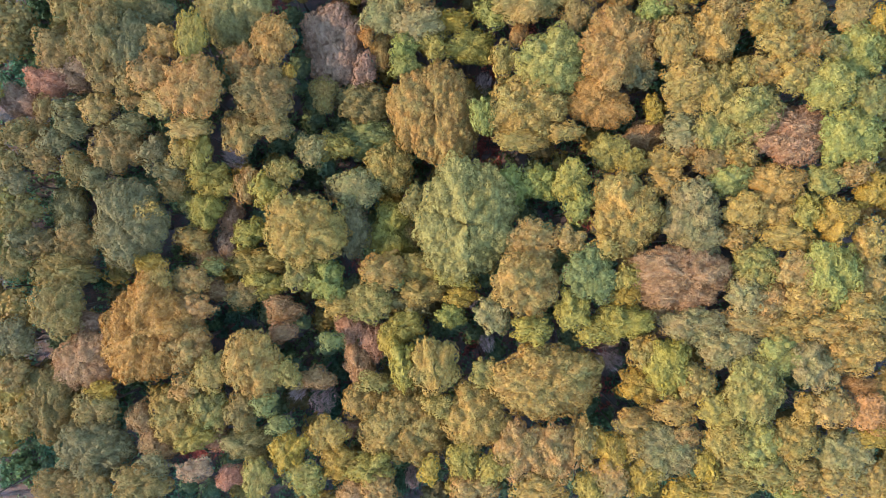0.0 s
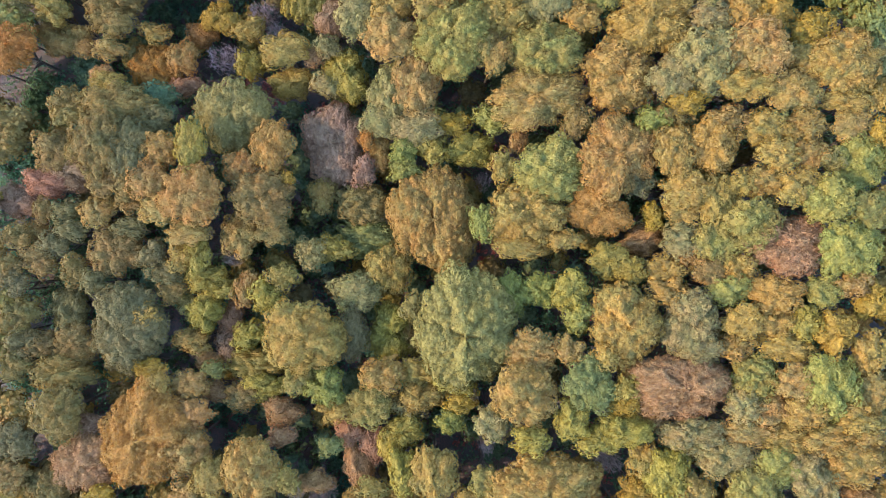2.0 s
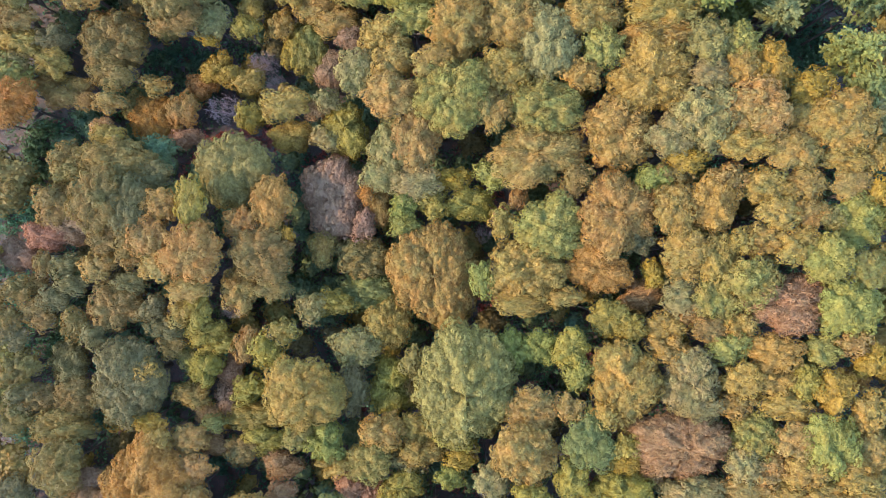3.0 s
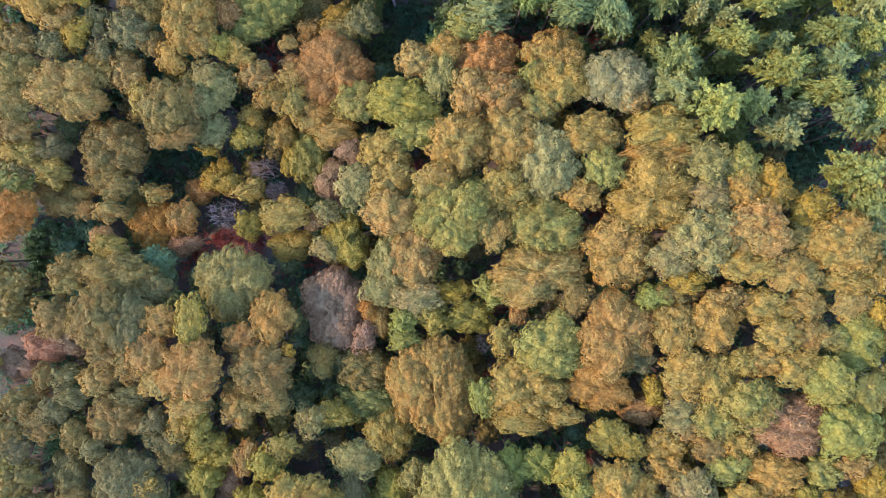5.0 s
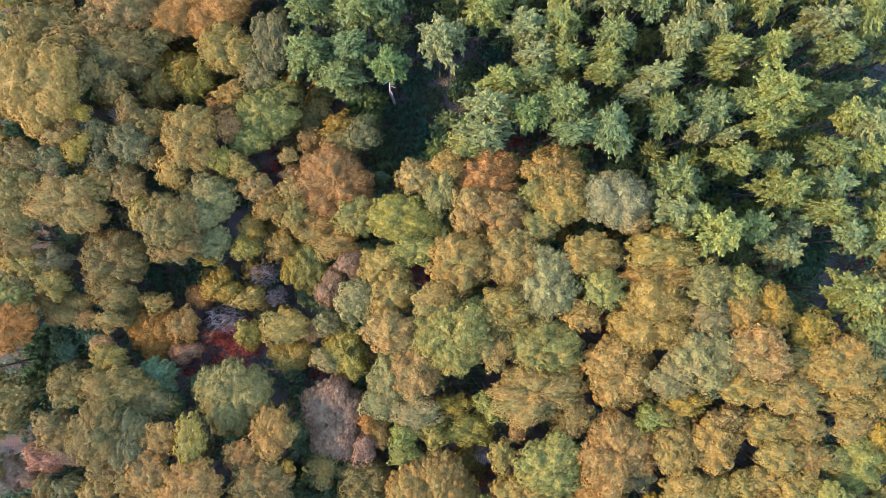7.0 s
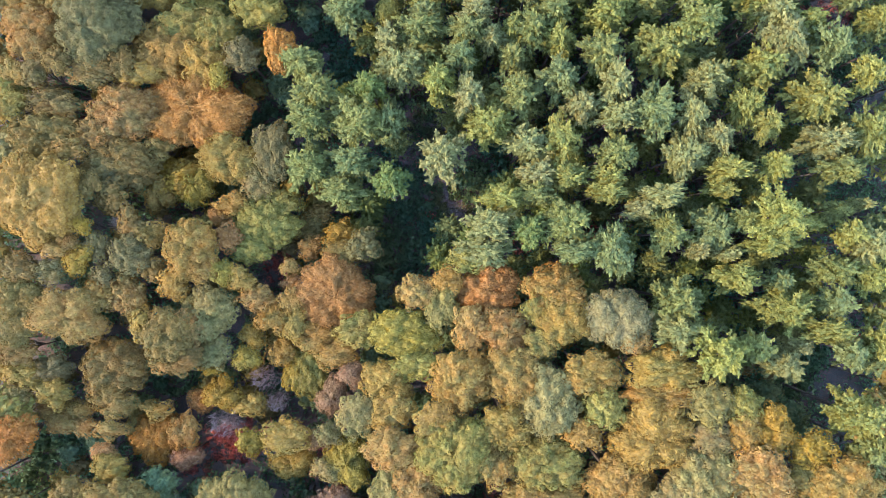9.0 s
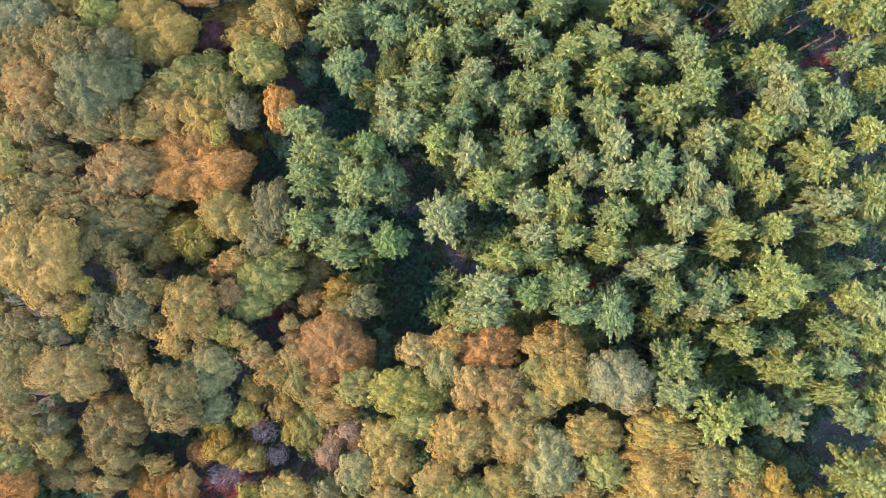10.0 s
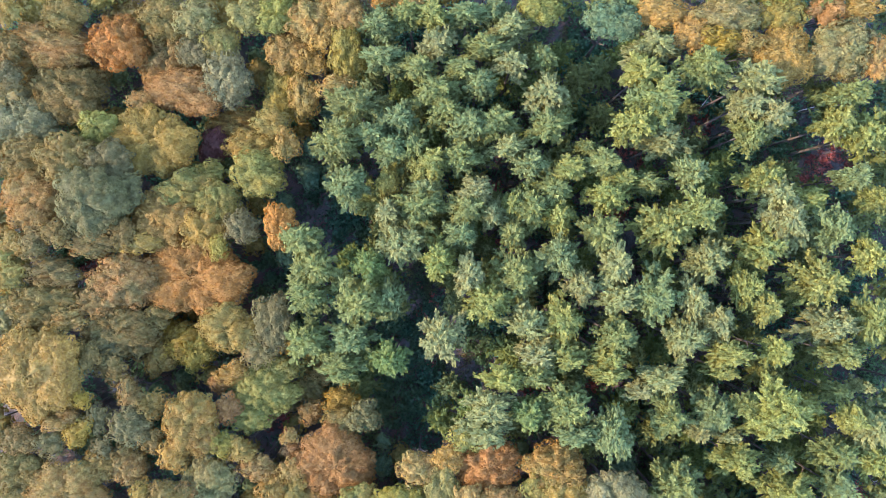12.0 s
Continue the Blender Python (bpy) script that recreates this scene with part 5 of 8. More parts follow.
bushy(5.9, 29.4, 2.13, 1.71, 14.5, "lime")
small_broadleaf(27.6, 29.4, 2.02, 1.35, 17.7, "drab")
understorey(23.0, 29.6, 1.95, 2.00, 9.4, "teal")
small_broadleaf(-36.7, 29.6, 2.14, 1.78, 13.6, "moss")
broadleaf(-7.5, 29.7, 2.43, 2.14, 13.4, "khaki")
understorey(-32.9, 30.1, 1.86, 2.05, 7.9, "dark_green")
broadleaf(-26.8, 30.2, 4.11, 4.68, 14.0, "grey_green")
understorey(-52.8, 30.2, 1.97, 2.25, 6.3, "green")
small_broadleaf(-47.5, 30.4, 2.00, 1.43, 13.4, "drab")
understorey(34.8, 30.6, 1.91, 1.81, 7.1, "dark_green")
understorey(18.9, 30.6, 1.42, 1.58, 7.2, "dark_green")
understorey(-11.5, 30.8, 1.36, 1.45, 6.6, "teal")
broadleaf(-41.2, 30.8, 4.38, 3.25, 14.3, "drab")
edge_tree(70.0, 30.8, 3.70, 3.84, 17.6, "tan")
bushy(29.2, 30.9, 2.13, 1.47, 18.5, "gold")
small_broadleaf(47.9, 30.9, 2.66, 1.59, 18.9, "umber")
understorey(26.2, 30.9, 1.50, 1.44, 6.8, "teal")
edge_tree(-70.0, 31.3, 2.99, 2.84, 11.2, "umber")
small_broadleaf(51.7, 31.3, 1.60, 2.00, 18.6, "olive")
understorey(-0.7, 31.4, 1.65, 1.42, 6.5, "dark_green")
feathery(11.5, 31.6, 5.18, 3.41, 16.9, "tan")
small_broadleaf(-47.8, 31.9, 2.31, 2.02, 12.8, "drab")
broadleaf(41.6, 31.9, 2.91, 2.38, 19.1, "tan")
understorey(2.9, 31.9, 1.36, 1.26, 5.6, "teal")
broadleaf(-37.0, 32.3, 2.33, 2.48, 11.8, "dark_green")
understorey(-21.4, 32.5, 1.54, 1.49, 6.1, "dark_green")
understorey(-45.5, 32.5, 1.52, 1.58, 6.1, "green")
understorey(-13.7, 32.6, 1.92, 1.78, 6.0, "green")
understorey(-51.4, 32.8, 1.44, 1.55, 4.5, "moss")
broadleaf(35.7, 32.9, 3.10, 2.04, 19.4, "umber")
edge_tree(-60.8, 32.9, 3.04, 2.76, 12.3, "tan")
broadleaf(-6.6, 33.2, 2.61, 2.97, 14.2, "khaki")
edge_tree(56.9, 33.3, 3.34, 3.27, 16.8, "green")
broadleaf(27.5, 33.6, 2.79, 2.39, 18.8, "khaki")
edge_tree(-65.4, 33.9, 2.77, 3.15, 11.3, "green")
broadleaf(-3.1, 34.2, 3.07, 3.48, 15.3, "tan")
edge_tree(62.3, 34.3, 2.92, 2.84, 18.2, "olive")
understorey(39.8, 34.4, 1.70, 1.67, 6.9, "dark_green")
broadleaf(21.4, 34.4, 4.17, 3.90, 17.9, "bronze")
bushy(-15.0, 34.5, 1.85, 1.56, 11.4, "khaki")
understorey(3.8, 34.6, 1.78, 1.99, 7.4, "moss")
bushy(-43.8, 34.7, 2.38, 1.64, 11.1, "olive")
broadleaf(47.3, 35.0, 3.79, 3.27, 20.0, "umber")
hazy(-34.8, 35.1, 1.87, 1.29, 8.6, "blush")
understorey(-52.4, 35.1, 1.44, 1.24, 5.5, "teal")
hazy(-20.1, 35.2, 2.52, 2.00, 10.7, "amber")
understorey(-9.3, 35.4, 1.62, 1.53, 6.8, "moss")
understorey(8.4, 35.4, 1.93, 2.08, 5.9, "dark_green")
edge_tree(73.7, 35.5, 2.66, 3.01, 18.0, "umber")
bushy(-12.5, 35.8, 2.58, 3.10, 11.8, "yellow")
broadleaf(31.1, 35.9, 3.74, 3.94, 19.6, "khaki")
broadleaf(43.2, 36.0, 2.47, 2.00, 18.7, "umber")
understorey(-47.6, 36.1, 1.93, 2.20, 6.4, "teal")
understorey(16.5, 36.2, 1.56, 1.34, 6.8, "dark_green")
hazy(-45.2, 36.2, 1.49, 1.42, 9.6, "shell")
understorey(26.5, 36.4, 1.83, 1.60, 6.7, "moss")
understorey(-43.3, 36.5, 1.78, 1.93, 4.2, "dark_green")
edge_tree(52.2, 36.5, 3.70, 3.84, 18.0, "khaki")
edge_tree(-72.7, 36.7, 2.86, 2.94, 12.1, "tan")
broadleaf(36.9, 36.7, 3.52, 3.00, 20.1, "tan")
broadleaf(6.0, 37.1, 2.17, 2.51, 17.2, "olive")
understorey(-18.0, 37.3, 1.35, 1.42, 4.4, "dark_green")
broadleaf(12.3, 37.5, 4.04, 3.23, 17.8, "green")
feathery(-39.0, 37.7, 3.12, 3.35, 8.4, "rust")
edge_tree(-61.0, 37.7, 2.74, 2.43, 11.7, "drab")
bushy(-25.9, 37.8, 1.73, 1.73, 10.0, "yellow")
understorey(40.7, 38.0, 1.74, 1.59, 10.6, "green")
understorey(-10.4, 38.0, 1.55, 1.37, 7.4, "teal")
hazy(-17.0, 38.3, 1.11, 1.41, 10.5, "shell")
edge_tree(-67.0, 38.3, 2.97, 3.15, 11.7, "tan")
understorey(46.8, 38.5, 1.83, 1.78, 11.1, "dark_green")
understorey(-50.2, 38.5, 1.99, 1.84, 5.3, "teal")
understorey(7.8, 38.7, 1.72, 1.51, 6.2, "dark_green")
small_broadleaf(-35.0, 38.8, 1.97, 2.27, 8.8, "bronze")
understorey(17.0, 38.8, 1.54, 1.52, 7.4, "teal")
broadleaf(1.2, 38.9, 4.28, 4.55, 18.3, "green")
broadleaf(-6.4, 39.0, 3.14, 2.60, 16.8, "tan")
broadleaf(44.0, 39.0, 2.54, 2.41, 18.4, "gold")
broadleaf(-20.5, 39.1, 2.91, 2.04, 12.0, "olive")
hazy(-42.0, 39.2, 1.46, 2.07, 7.6, "khaki")
feathery(-55.7, 39.2, 2.67, 3.18, 12.6, "rust")
small_broadleaf(-14.9, 39.3, 1.53, 1.53, 11.8, "khaki")
understorey(34.1, 39.4, 1.44, 1.42, 8.7, "dark_green")
bare(-30.2, 39.5, 2.87, 2.19, 9.0, "mauve")
small_broadleaf(-44.4, 39.6, 1.93, 1.41, 10.0, "tan")
conifer(50.5, 39.7, 2.34, 2.74, 19.7, "fir")
hazy(-47.7, 39.9, 1.20, 1.20, 9.8, "tan")
understorey(-12.5, 39.9, 1.71, 1.62, 5.3, "teal")
understorey(-16.3, 40.2, 1.36, 1.40, 4.8, "dark_green")
understorey(-25.9, 40.3, 1.94, 1.93, 3.6, "moss")
edge_tree(70.8, 40.3, 3.62, 3.69, 18.2, "tan")
hazy(-50.8, 40.3, 1.94, 1.42, 10.0, "tan")
edge_tree(60.9, 40.6, 3.68, 3.16, 17.7, "drab")
understorey(41.9, 40.8, 1.65, 1.45, 6.3, "moss")
understorey(14.8, 40.8, 1.39, 1.26, 6.6, "dark_green")
feathery(24.9, 40.9, 4.86, 3.99, 18.7, "amber")
broadleaf(31.9, 41.0, 2.53, 1.93, 18.6, "khaki")
bushy(17.0, 41.1, 2.05, 1.77, 17.8, "amber")
understorey(-42.8, 41.3, 1.87, 1.62, 5.4, "dark_green")
small_broadleaf(35.7, 41.6, 1.93, 2.26, 18.7, "umber")
understorey(45.8, 41.6, 1.80, 1.94, 10.8, "dark_green")
understorey(19.2, 41.7, 1.41, 1.56, 7.3, "green")
understorey(-3.4, 41.7, 1.98, 2.24, 6.6, "teal")
hazy(-49.0, 41.8, 1.73, 1.43, 9.4, "tan")
broadleaf(7.5, 41.8, 3.12, 2.78, 17.4, "olive")
edge_tree(-57.5, 41.9, 3.79, 3.58, 12.2, "green")
understorey(-46.5, 41.9, 1.70, 1.78, 5.3, "dark_green")
bushy(-38.3, 41.9, 1.68, 1.16, 9.4, "olive")
bushy(39.2, 42.0, 2.22, 2.29, 18.8, "gold")
edge_tree(-71.9, 42.0, 3.51, 3.13, 12.7, "drab")
hazy(-52.6, 42.2, 1.72, 1.35, 9.5, "tan")
edge_tree(52.6, 42.2, 3.24, 3.17, 18.1, "drab")
edge_tree(-63.5, 42.2, 3.59, 3.74, 11.4, "drab")
understorey(-34.9, 42.4, 1.34, 1.44, 3.5, "green")
broadleaf(-10.9, 42.5, 2.33, 2.61, 14.4, "khaki")
bare(-22.8, 42.6, 1.71, 1.56, 10.1, "grey")
bushy(-25.9, 42.6, 1.74, 1.44, 9.7, "olive")
broadleaf(-1.0, 42.6, 2.45, 2.18, 17.1, "olive")
hazy(-32.9, 42.7, 1.92, 1.54, 7.6, "peach")
understorey(-19.0, 42.8, 1.72, 1.58, 4.6, "dark_green")
understorey(-27.7, 42.9, 1.70, 1.66, 4.7, "green")
understorey(34.0, 43.1, 1.50, 1.48, 7.0, "moss")
broadleaf(-6.5, 43.2, 2.57, 2.50, 15.5, "olive")
broadleaf(-43.7, 43.4, 2.81, 2.15, 10.6, "drab")
understorey(4.8, 43.5, 1.59, 1.50, 8.2, "dark_green")
understorey(29.1, 43.5, 1.94, 1.69, 7.7, "dark_green")
conifer(49.3, 43.8, 3.46, 3.00, 19.8, "yellow_fir")
hazy(-14.8, 43.8, 1.78, 2.58, 10.1, "mauve")
understorey(40.8, 43.9, 1.33, 1.42, 7.0, "teal")
understorey(1.7, 44.0, 1.39, 1.54, 8.7, "dark_green")
bushy(-29.7, 44.1, 2.12, 2.12, 9.7, "gold")
understorey(43.5, 44.2, 1.78, 1.70, 9.0, "dark_green")
small_broadleaf(-56.0, 44.2, 1.91, 1.69, 11.2, "drab")
bushy(-51.2, 44.5, 2.31, 1.71, 11.1, "olive")
broadleaf(19.1, 44.5, 2.28, 2.55, 18.0, "light_green")
understorey(-33.0, 44.6, 1.45, 1.37, 5.0, "green")
broadleaf(12.6, 44.8, 3.49, 3.89, 18.1, "silver")
broadleaf(31.5, 44.9, 2.66, 2.39, 18.9, "grey_green")
small_broadleaf(35.5, 44.9, 2.00, 2.07, 18.5, "light_green")
understorey(16.3, 45.0, 1.99, 1.97, 8.5, "dark_green")
understorey(-54.2, 45.1, 1.50, 1.56, 3.9, "moss")
understorey(-47.9, 45.3, 1.36, 1.39, 4.9, "moss")
understorey(-11.5, 45.5, 1.94, 1.66, 6.2, "teal")
bare(-24.7, 45.6, 2.41, 1.81, 9.3, "mauve")
feathery(25.6, 46.0, 3.63, 2.01, 18.1, "bronze")
understorey(-31.1, 46.0, 1.33, 1.35, 4.5, "dark_green")
edge_tree(-67.7, 46.1, 3.53, 4.03, 12.3, "tan")
edge_tree(56.7, 46.2, 3.43, 3.19, 16.9, "drab")
understorey(-27.4, 46.3, 1.64, 1.85, 3.5, "green")
understorey(38.9, 46.4, 1.94, 2.05, 6.6, "dark_green")
broadleaf(-7.3, 46.6, 3.09, 2.67, 14.8, "olive")
broadleaf(-18.0, 46.8, 2.27, 3.02, 8.9, "light_green")
understorey(44.8, 46.8, 1.49, 1.35, 7.4, "moss")
broadleaf(-19.5, 46.9, 2.19, 2.80, 8.9, "yellow")
edge_tree(66.1, 47.1, 2.98, 2.72, 17.5, "tan")
understorey(-13.8, 47.2, 1.47, 1.56, 5.2, "teal")
bushy(-55.1, 47.3, 2.52, 1.85, 11.3, "olive")
understorey(21.3, 47.3, 1.84, 1.60, 9.4, "dark_green")
hazy(-11.9, 47.3, 1.53, 1.67, 12.1, "mauve")
understorey(30.6, 47.4, 1.96, 1.85, 10.5, "green")
understorey(41.7, 47.5, 1.56, 1.38, 6.0, "moss")
understorey(-48.3, 47.5, 1.41, 1.31, 5.8, "green")
broadleaf(2.3, 47.5, 3.86, 3.39, 17.4, "umber")
broadleaf(-43.8, 47.7, 4.21, 3.76, 10.9, "drab")
bushy(-51.5, 47.8, 2.31, 1.87, 10.9, "moss")
bushy(-30.9, 47.9, 1.30, 0.90, 10.4, "gold")
understorey(34.1, 48.0, 1.36, 1.19, 11.5, "moss")
broadleaf(8.7, 48.0, 3.65, 3.25, 17.5, "olive")
young_conifer(73.2, 48.3, 3.09, 2.63, 17.6, "yellow_fir")
understorey(-9.9, 48.3, 1.73, 1.69, 8.2, "dark_green")
understorey(-23.5, 48.3, 1.56, 1.52, 4.9, "moss")
edge_tree(-73.2, 48.3, 3.50, 3.92, 12.7, "green")
broadleaf(17.6, 48.4, 3.23, 2.42, 17.9, "olive")
understorey(12.6, 48.9, 1.91, 1.69, 8.1, "teal")
broadleaf(26.3, 49.0, 4.00, 2.40, 18.5, "olive")
bushy(-25.8, 49.0, 1.41, 1.56, 11.1, "yellow")
broadleaf(-3.5, 49.1, 2.93, 2.09, 15.2, "light_green")
conifer(41.7, 49.5, 2.23, 1.79, 16.7, "pale_fir")
understorey(-7.3, 49.6, 1.80, 1.80, 5.7, "teal")
broadleaf(-34.2, 49.7, 3.28, 2.21, 13.5, "drab")
young_conifer(38.5, 49.8, 2.21, 2.39, 10.5, "deep_fir")
small_broadleaf(-21.3, 49.9, 1.56, 1.79, 10.0, "amber")
small_broadleaf(-14.1, 49.9, 2.64, 1.76, 11.4, "bronze")
broadleaf(-30.2, 50.0, 2.33, 2.12, 11.7, "khaki")
young_conifer(52.7, 50.2, 3.20, 2.81, 18.1, "blue_fir")
small_broadleaf(-55.1, 50.3, 2.25, 1.67, 12.0, "drab")
understorey(22.4, 50.3, 1.31, 1.28, 10.0, "green")
edge_tree(-60.7, 50.5, 3.76, 3.94, 11.3, "tan")
understorey(4.8, 50.5, 1.92, 2.14, 6.0, "teal")
understorey(-49.0, 50.6, 1.51, 1.58, 5.6, "moss")
understorey(19.9, 51.1, 1.65, 1.66, 8.5, "dark_green")
conifer(32.0, 51.1, 2.79, 2.77, 22.1, "yellow_fir")
understorey(-38.9, 51.1, 1.92, 2.08, 6.1, "green")
understorey(-19.6, 51.2, 1.65, 1.75, 4.5, "green")
understorey(-26.7, 51.2, 1.79, 1.68, 4.5, "dark_green")
conifer(48.3, 51.3, 1.40, 1.50, 18.8, "blue_fir")
understorey(-23.5, 51.5, 1.72, 1.69, 5.6, "green")
conifer(43.6, 51.6, 1.45, 1.20, 16.3, "pale_fir")
understorey(-51.4, 51.7, 1.56, 1.53, 7.3, "dark_green")
understorey(0.7, 51.7, 1.97, 1.85, 8.0, "dark_green")
conifer(51.8, 51.9, 1.36, 1.76, 18.9, "yellow_fir")
conifer(36.9, 52.0, 1.25, 1.54, 19.8, "fir")
young_conifer(46.9, 52.0, 2.12, 2.02, 8.5, "fir")
broadleaf(-16.8, 52.0, 2.73, 1.99, 11.0, "umber")
hazy(-25.2, 52.0, 1.55, 1.41, 10.6, "amber")
understorey(16.6, 52.0, 1.67, 1.50, 7.9, "green")
small_broadleaf(11.9, 52.1, 2.19, 1.78, 16.7, "green")
young_conifer(59.8, 52.1, 3.05, 3.21, 17.9, "fir")
young_conifer(34.6, 52.2, 1.94, 1.94, 11.0, "blue_fir")
understorey(25.1, 52.3, 1.60, 1.65, 8.6, "green")
small_broadleaf(23.0, 52.3, 1.68, 1.41, 17.9, "tan")
understorey(-13.3, 52.4, 1.91, 1.63, 7.4, "moss")
broadleaf(-35.0, 52.6, 3.09, 3.30, 14.7, "drab")
broadleaf(-5.0, 52.8, 3.96, 2.92, 15.5, "yellow")
young_conifer(65.6, 52.9, 3.67, 3.40, 18.6, "fir")
young_conifer(70.8, 52.9, 2.76, 2.94, 18.4, "fir")
broadleaf(-10.7, 53.2, 2.63, 2.27, 13.9, "green")
small_broadleaf(-32.5, 53.2, 1.86, 2.28, 13.4, "tan")
broadleaf(7.4, 53.3, 3.15, 2.74, 16.7, "tan")
small_broadleaf(-54.7, 53.5, 2.01, 2.30, 13.0, "drab")
conifer(46.2, 53.6, 3.02, 1.46, 19.1, "yellow_fir")
broadleaf(3.4, 53.6, 2.33, 2.74, 16.5, "tan")
bushy(-38.5, 53.8, 1.15, 1.66, 13.5, "olive")
conifer(27.5, 53.8, 2.72, 2.19, 19.1, "pale_fir")
edge_tree(-67.1, 53.9, 3.07, 3.43, 12.7, "green")
young_conifer(42.7, 54.0, 1.89, 1.86, 7.8, "deep_fir")
small_broadleaf(-19.9, 54.1, 1.90, 2.34, 11.7, "olive")
understorey(-42.2, 54.2, 1.94, 2.21, 7.2, "moss")
broadleaf(14.6, 54.5, 2.85, 2.57, 17.4, "umber")
small_broadleaf(-22.3, 54.6, 1.82, 1.89, 11.9, "umber")
young_conifer(38.1, 54.8, 2.28, 2.20, 7.1, "deep_fir")
understorey(-24.6, 54.8, 1.82, 1.58, 7.1, "moss")
feathery(-47.9, 54.9, 4.06, 3.56, 13.6, "tan")
young_conifer(31.3, 55.0, 2.13, 2.06, 8.1, "deep_fir")
broadleaf(20.9, 55.0, 3.49, 3.49, 18.1, "grey")
understorey(-37.3, 55.0, 1.30, 1.43, 6.5, "teal")
broadleaf(-30.4, 55.1, 3.17, 3.31, 12.9, "khaki")
young_conifer(50.1, 55.5, 2.21, 1.88, 8.7, "deep_fir")
edge_tree(-56.6, 55.9, 2.69, 2.71, 13.0, "olive")
understorey(-8.7, 55.9, 1.57, 1.76, 7.2, "teal")
edge_tree(-72.9, 56.2, 3.19, 3.15, 13.2, "tan")
small_broadleaf(11.9, 56.2, 1.92, 2.47, 16.4, "green")
understorey(-35.0, 56.3, 1.45, 1.27, 6.7, "moss")
broadleaf(-0.3, 56.3, 2.01, 2.99, 15.5, "grey_green")
young_conifer(54.9, 56.3, 3.26, 3.42, 17.8, "fir")
understorey(-21.1, 56.4, 1.92, 1.95, 5.1, "moss")
conifer(41.1, 56.5, 3.08, 2.47, 19.1, "yellow_fir")
understorey(24.3, 56.5, 1.71, 1.78, 8.4, "teal")
small_broadleaf(-19.8, 56.9, 1.31, 1.31, 12.0, "tan")
understorey(-6.0, 56.9, 1.48, 1.65, 5.9, "green")
understorey(10.0, 57.0, 1.69, 1.86, 6.9, "dark_green")
conifer(46.7, 57.0, 1.61, 1.46, 19.0, "blue_fir")
young_conifer(72.1, 57.0, 2.60, 2.71, 17.6, "fir")
broadleaf(-53.7, 57.1, 2.56, 2.56, 13.7, "drab")
small_broadleaf(-24.2, 57.2, 2.25, 1.67, 12.2, "tan")
conifer(27.7, 57.3, 2.91, 2.79, 19.1, "fir")
bushy(-44.4, 57.4, 1.96, 1.96, 12.8, "olive")
feathery(-14.0, 57.4, 4.85, 4.34, 12.4, "peach")
young_conifer(33.8, 57.5, 1.67, 1.64, 10.2, "deep_fir")
edge_tree(-63.2, 57.5, 2.97, 2.62, 13.3, "umber")
young_conifer(59.9, 57.5, 2.93, 2.55, 18.7, "fir")
understorey(-26.8, 57.6, 1.39, 1.28, 7.0, "green")
broadleaf(-41.2, 57.6, 2.32, 2.61, 12.2, "tan")
understorey(-32.1, 58.1, 1.71, 1.96, 5.3, "moss")
small_broadleaf(-3.3, 58.1, 2.30, 2.09, 15.2, "tan")
understorey(-36.6, 58.3, 1.59, 1.47, 7.1, "green")
broadleaf(13.8, 58.4, 3.55, 2.73, 16.8, "umber")
broadleaf(5.3, 58.4, 3.96, 3.20, 15.4, "salmon")
young_conifer(20.1, 58.6, 2.02, 1.99, 8.1, "blue_fir")
understorey(-8.2, 58.6, 1.33, 1.32, 6.8, "dark_green")
young_conifer(45.9, 58.8, 2.31, 2.17, 9.4, "deep_fir")
young_conifer(49.3, 58.8, 1.69, 1.75, 9.1, "fir")
hazy(-20.1, 58.9, 1.11, 0.96, 10.8, "shell")
understorey(-29.4, 58.9, 1.65, 1.73, 6.1, "dark_green")
young_conifer(37.9, 59.0, 1.71, 1.64, 10.7, "deep_fir")
understorey(-48.3, 59.0, 1.69, 1.92, 7.5, "dark_green")
bushy(-34.3, 59.0, 1.81, 1.81, 13.3, "amber")
small_broadleaf(0.6, 59.5, 1.74, 1.46, 15.6, "amber")
young_conifer(29.6, 59.6, 1.91, 2.00, 9.0, "blue_fir")
bushy(-25.9, 59.7, 1.82, 1.38, 12.8, "olive")
conifer(40.6, 59.7, 1.26, 1.11, 17.6, "blue_fir")
understorey(-52.1, 59.8, 1.33, 1.29, 6.4, "teal")
conifer(50.9, 59.9, 1.45, 1.68, 19.0, "yellow_fir")
bushy(-43.6, 60.0, 1.17, 1.09, 12.7, "moss")
conifer(35.0, 60.1, 2.84, 1.88, 18.7, "yellow_fir")
young_conifer(24.2, 60.4, 1.74, 1.51, 9.2, "fir")
understorey(-20.8, 60.5, 1.47, 1.65, 5.4, "green")
edge_tree(-69.3, 60.5, 3.00, 3.24, 13.1, "umber")
bushy(-28.5, 60.6, 1.52, 1.52, 13.3, "yellow")
young_conifer(52.9, 60.7, 2.68, 2.69, 18.2, "blue_fir")
small_broadleaf(-50.3, 60.7, 2.00, 1.58, 13.2, "moss")
young_conifer(17.6, 60.7, 1.76, 1.94, 11.6, "deep_fir")
young_conifer(9.5, 60.8, 1.82, 1.79, 7.3, "blue_fir")
small_broadleaf(-37.2, 60.9, 1.37, 1.44, 12.7, "drab")
conifer(46.8, 61.0, 2.28, 1.59, 19.0, "fir")
small_broadleaf(-30.8, 61.1, 2.14, 1.86, 13.5, "umber")
young_conifer(32.3, 61.1, 1.61, 1.78, 10.8, "deep_fir")
understorey(-44.2, 61.1, 1.33, 1.42, 6.6, "dark_green")
small_broadleaf(-54.2, 61.1, 2.29, 1.86, 13.3, "drab")
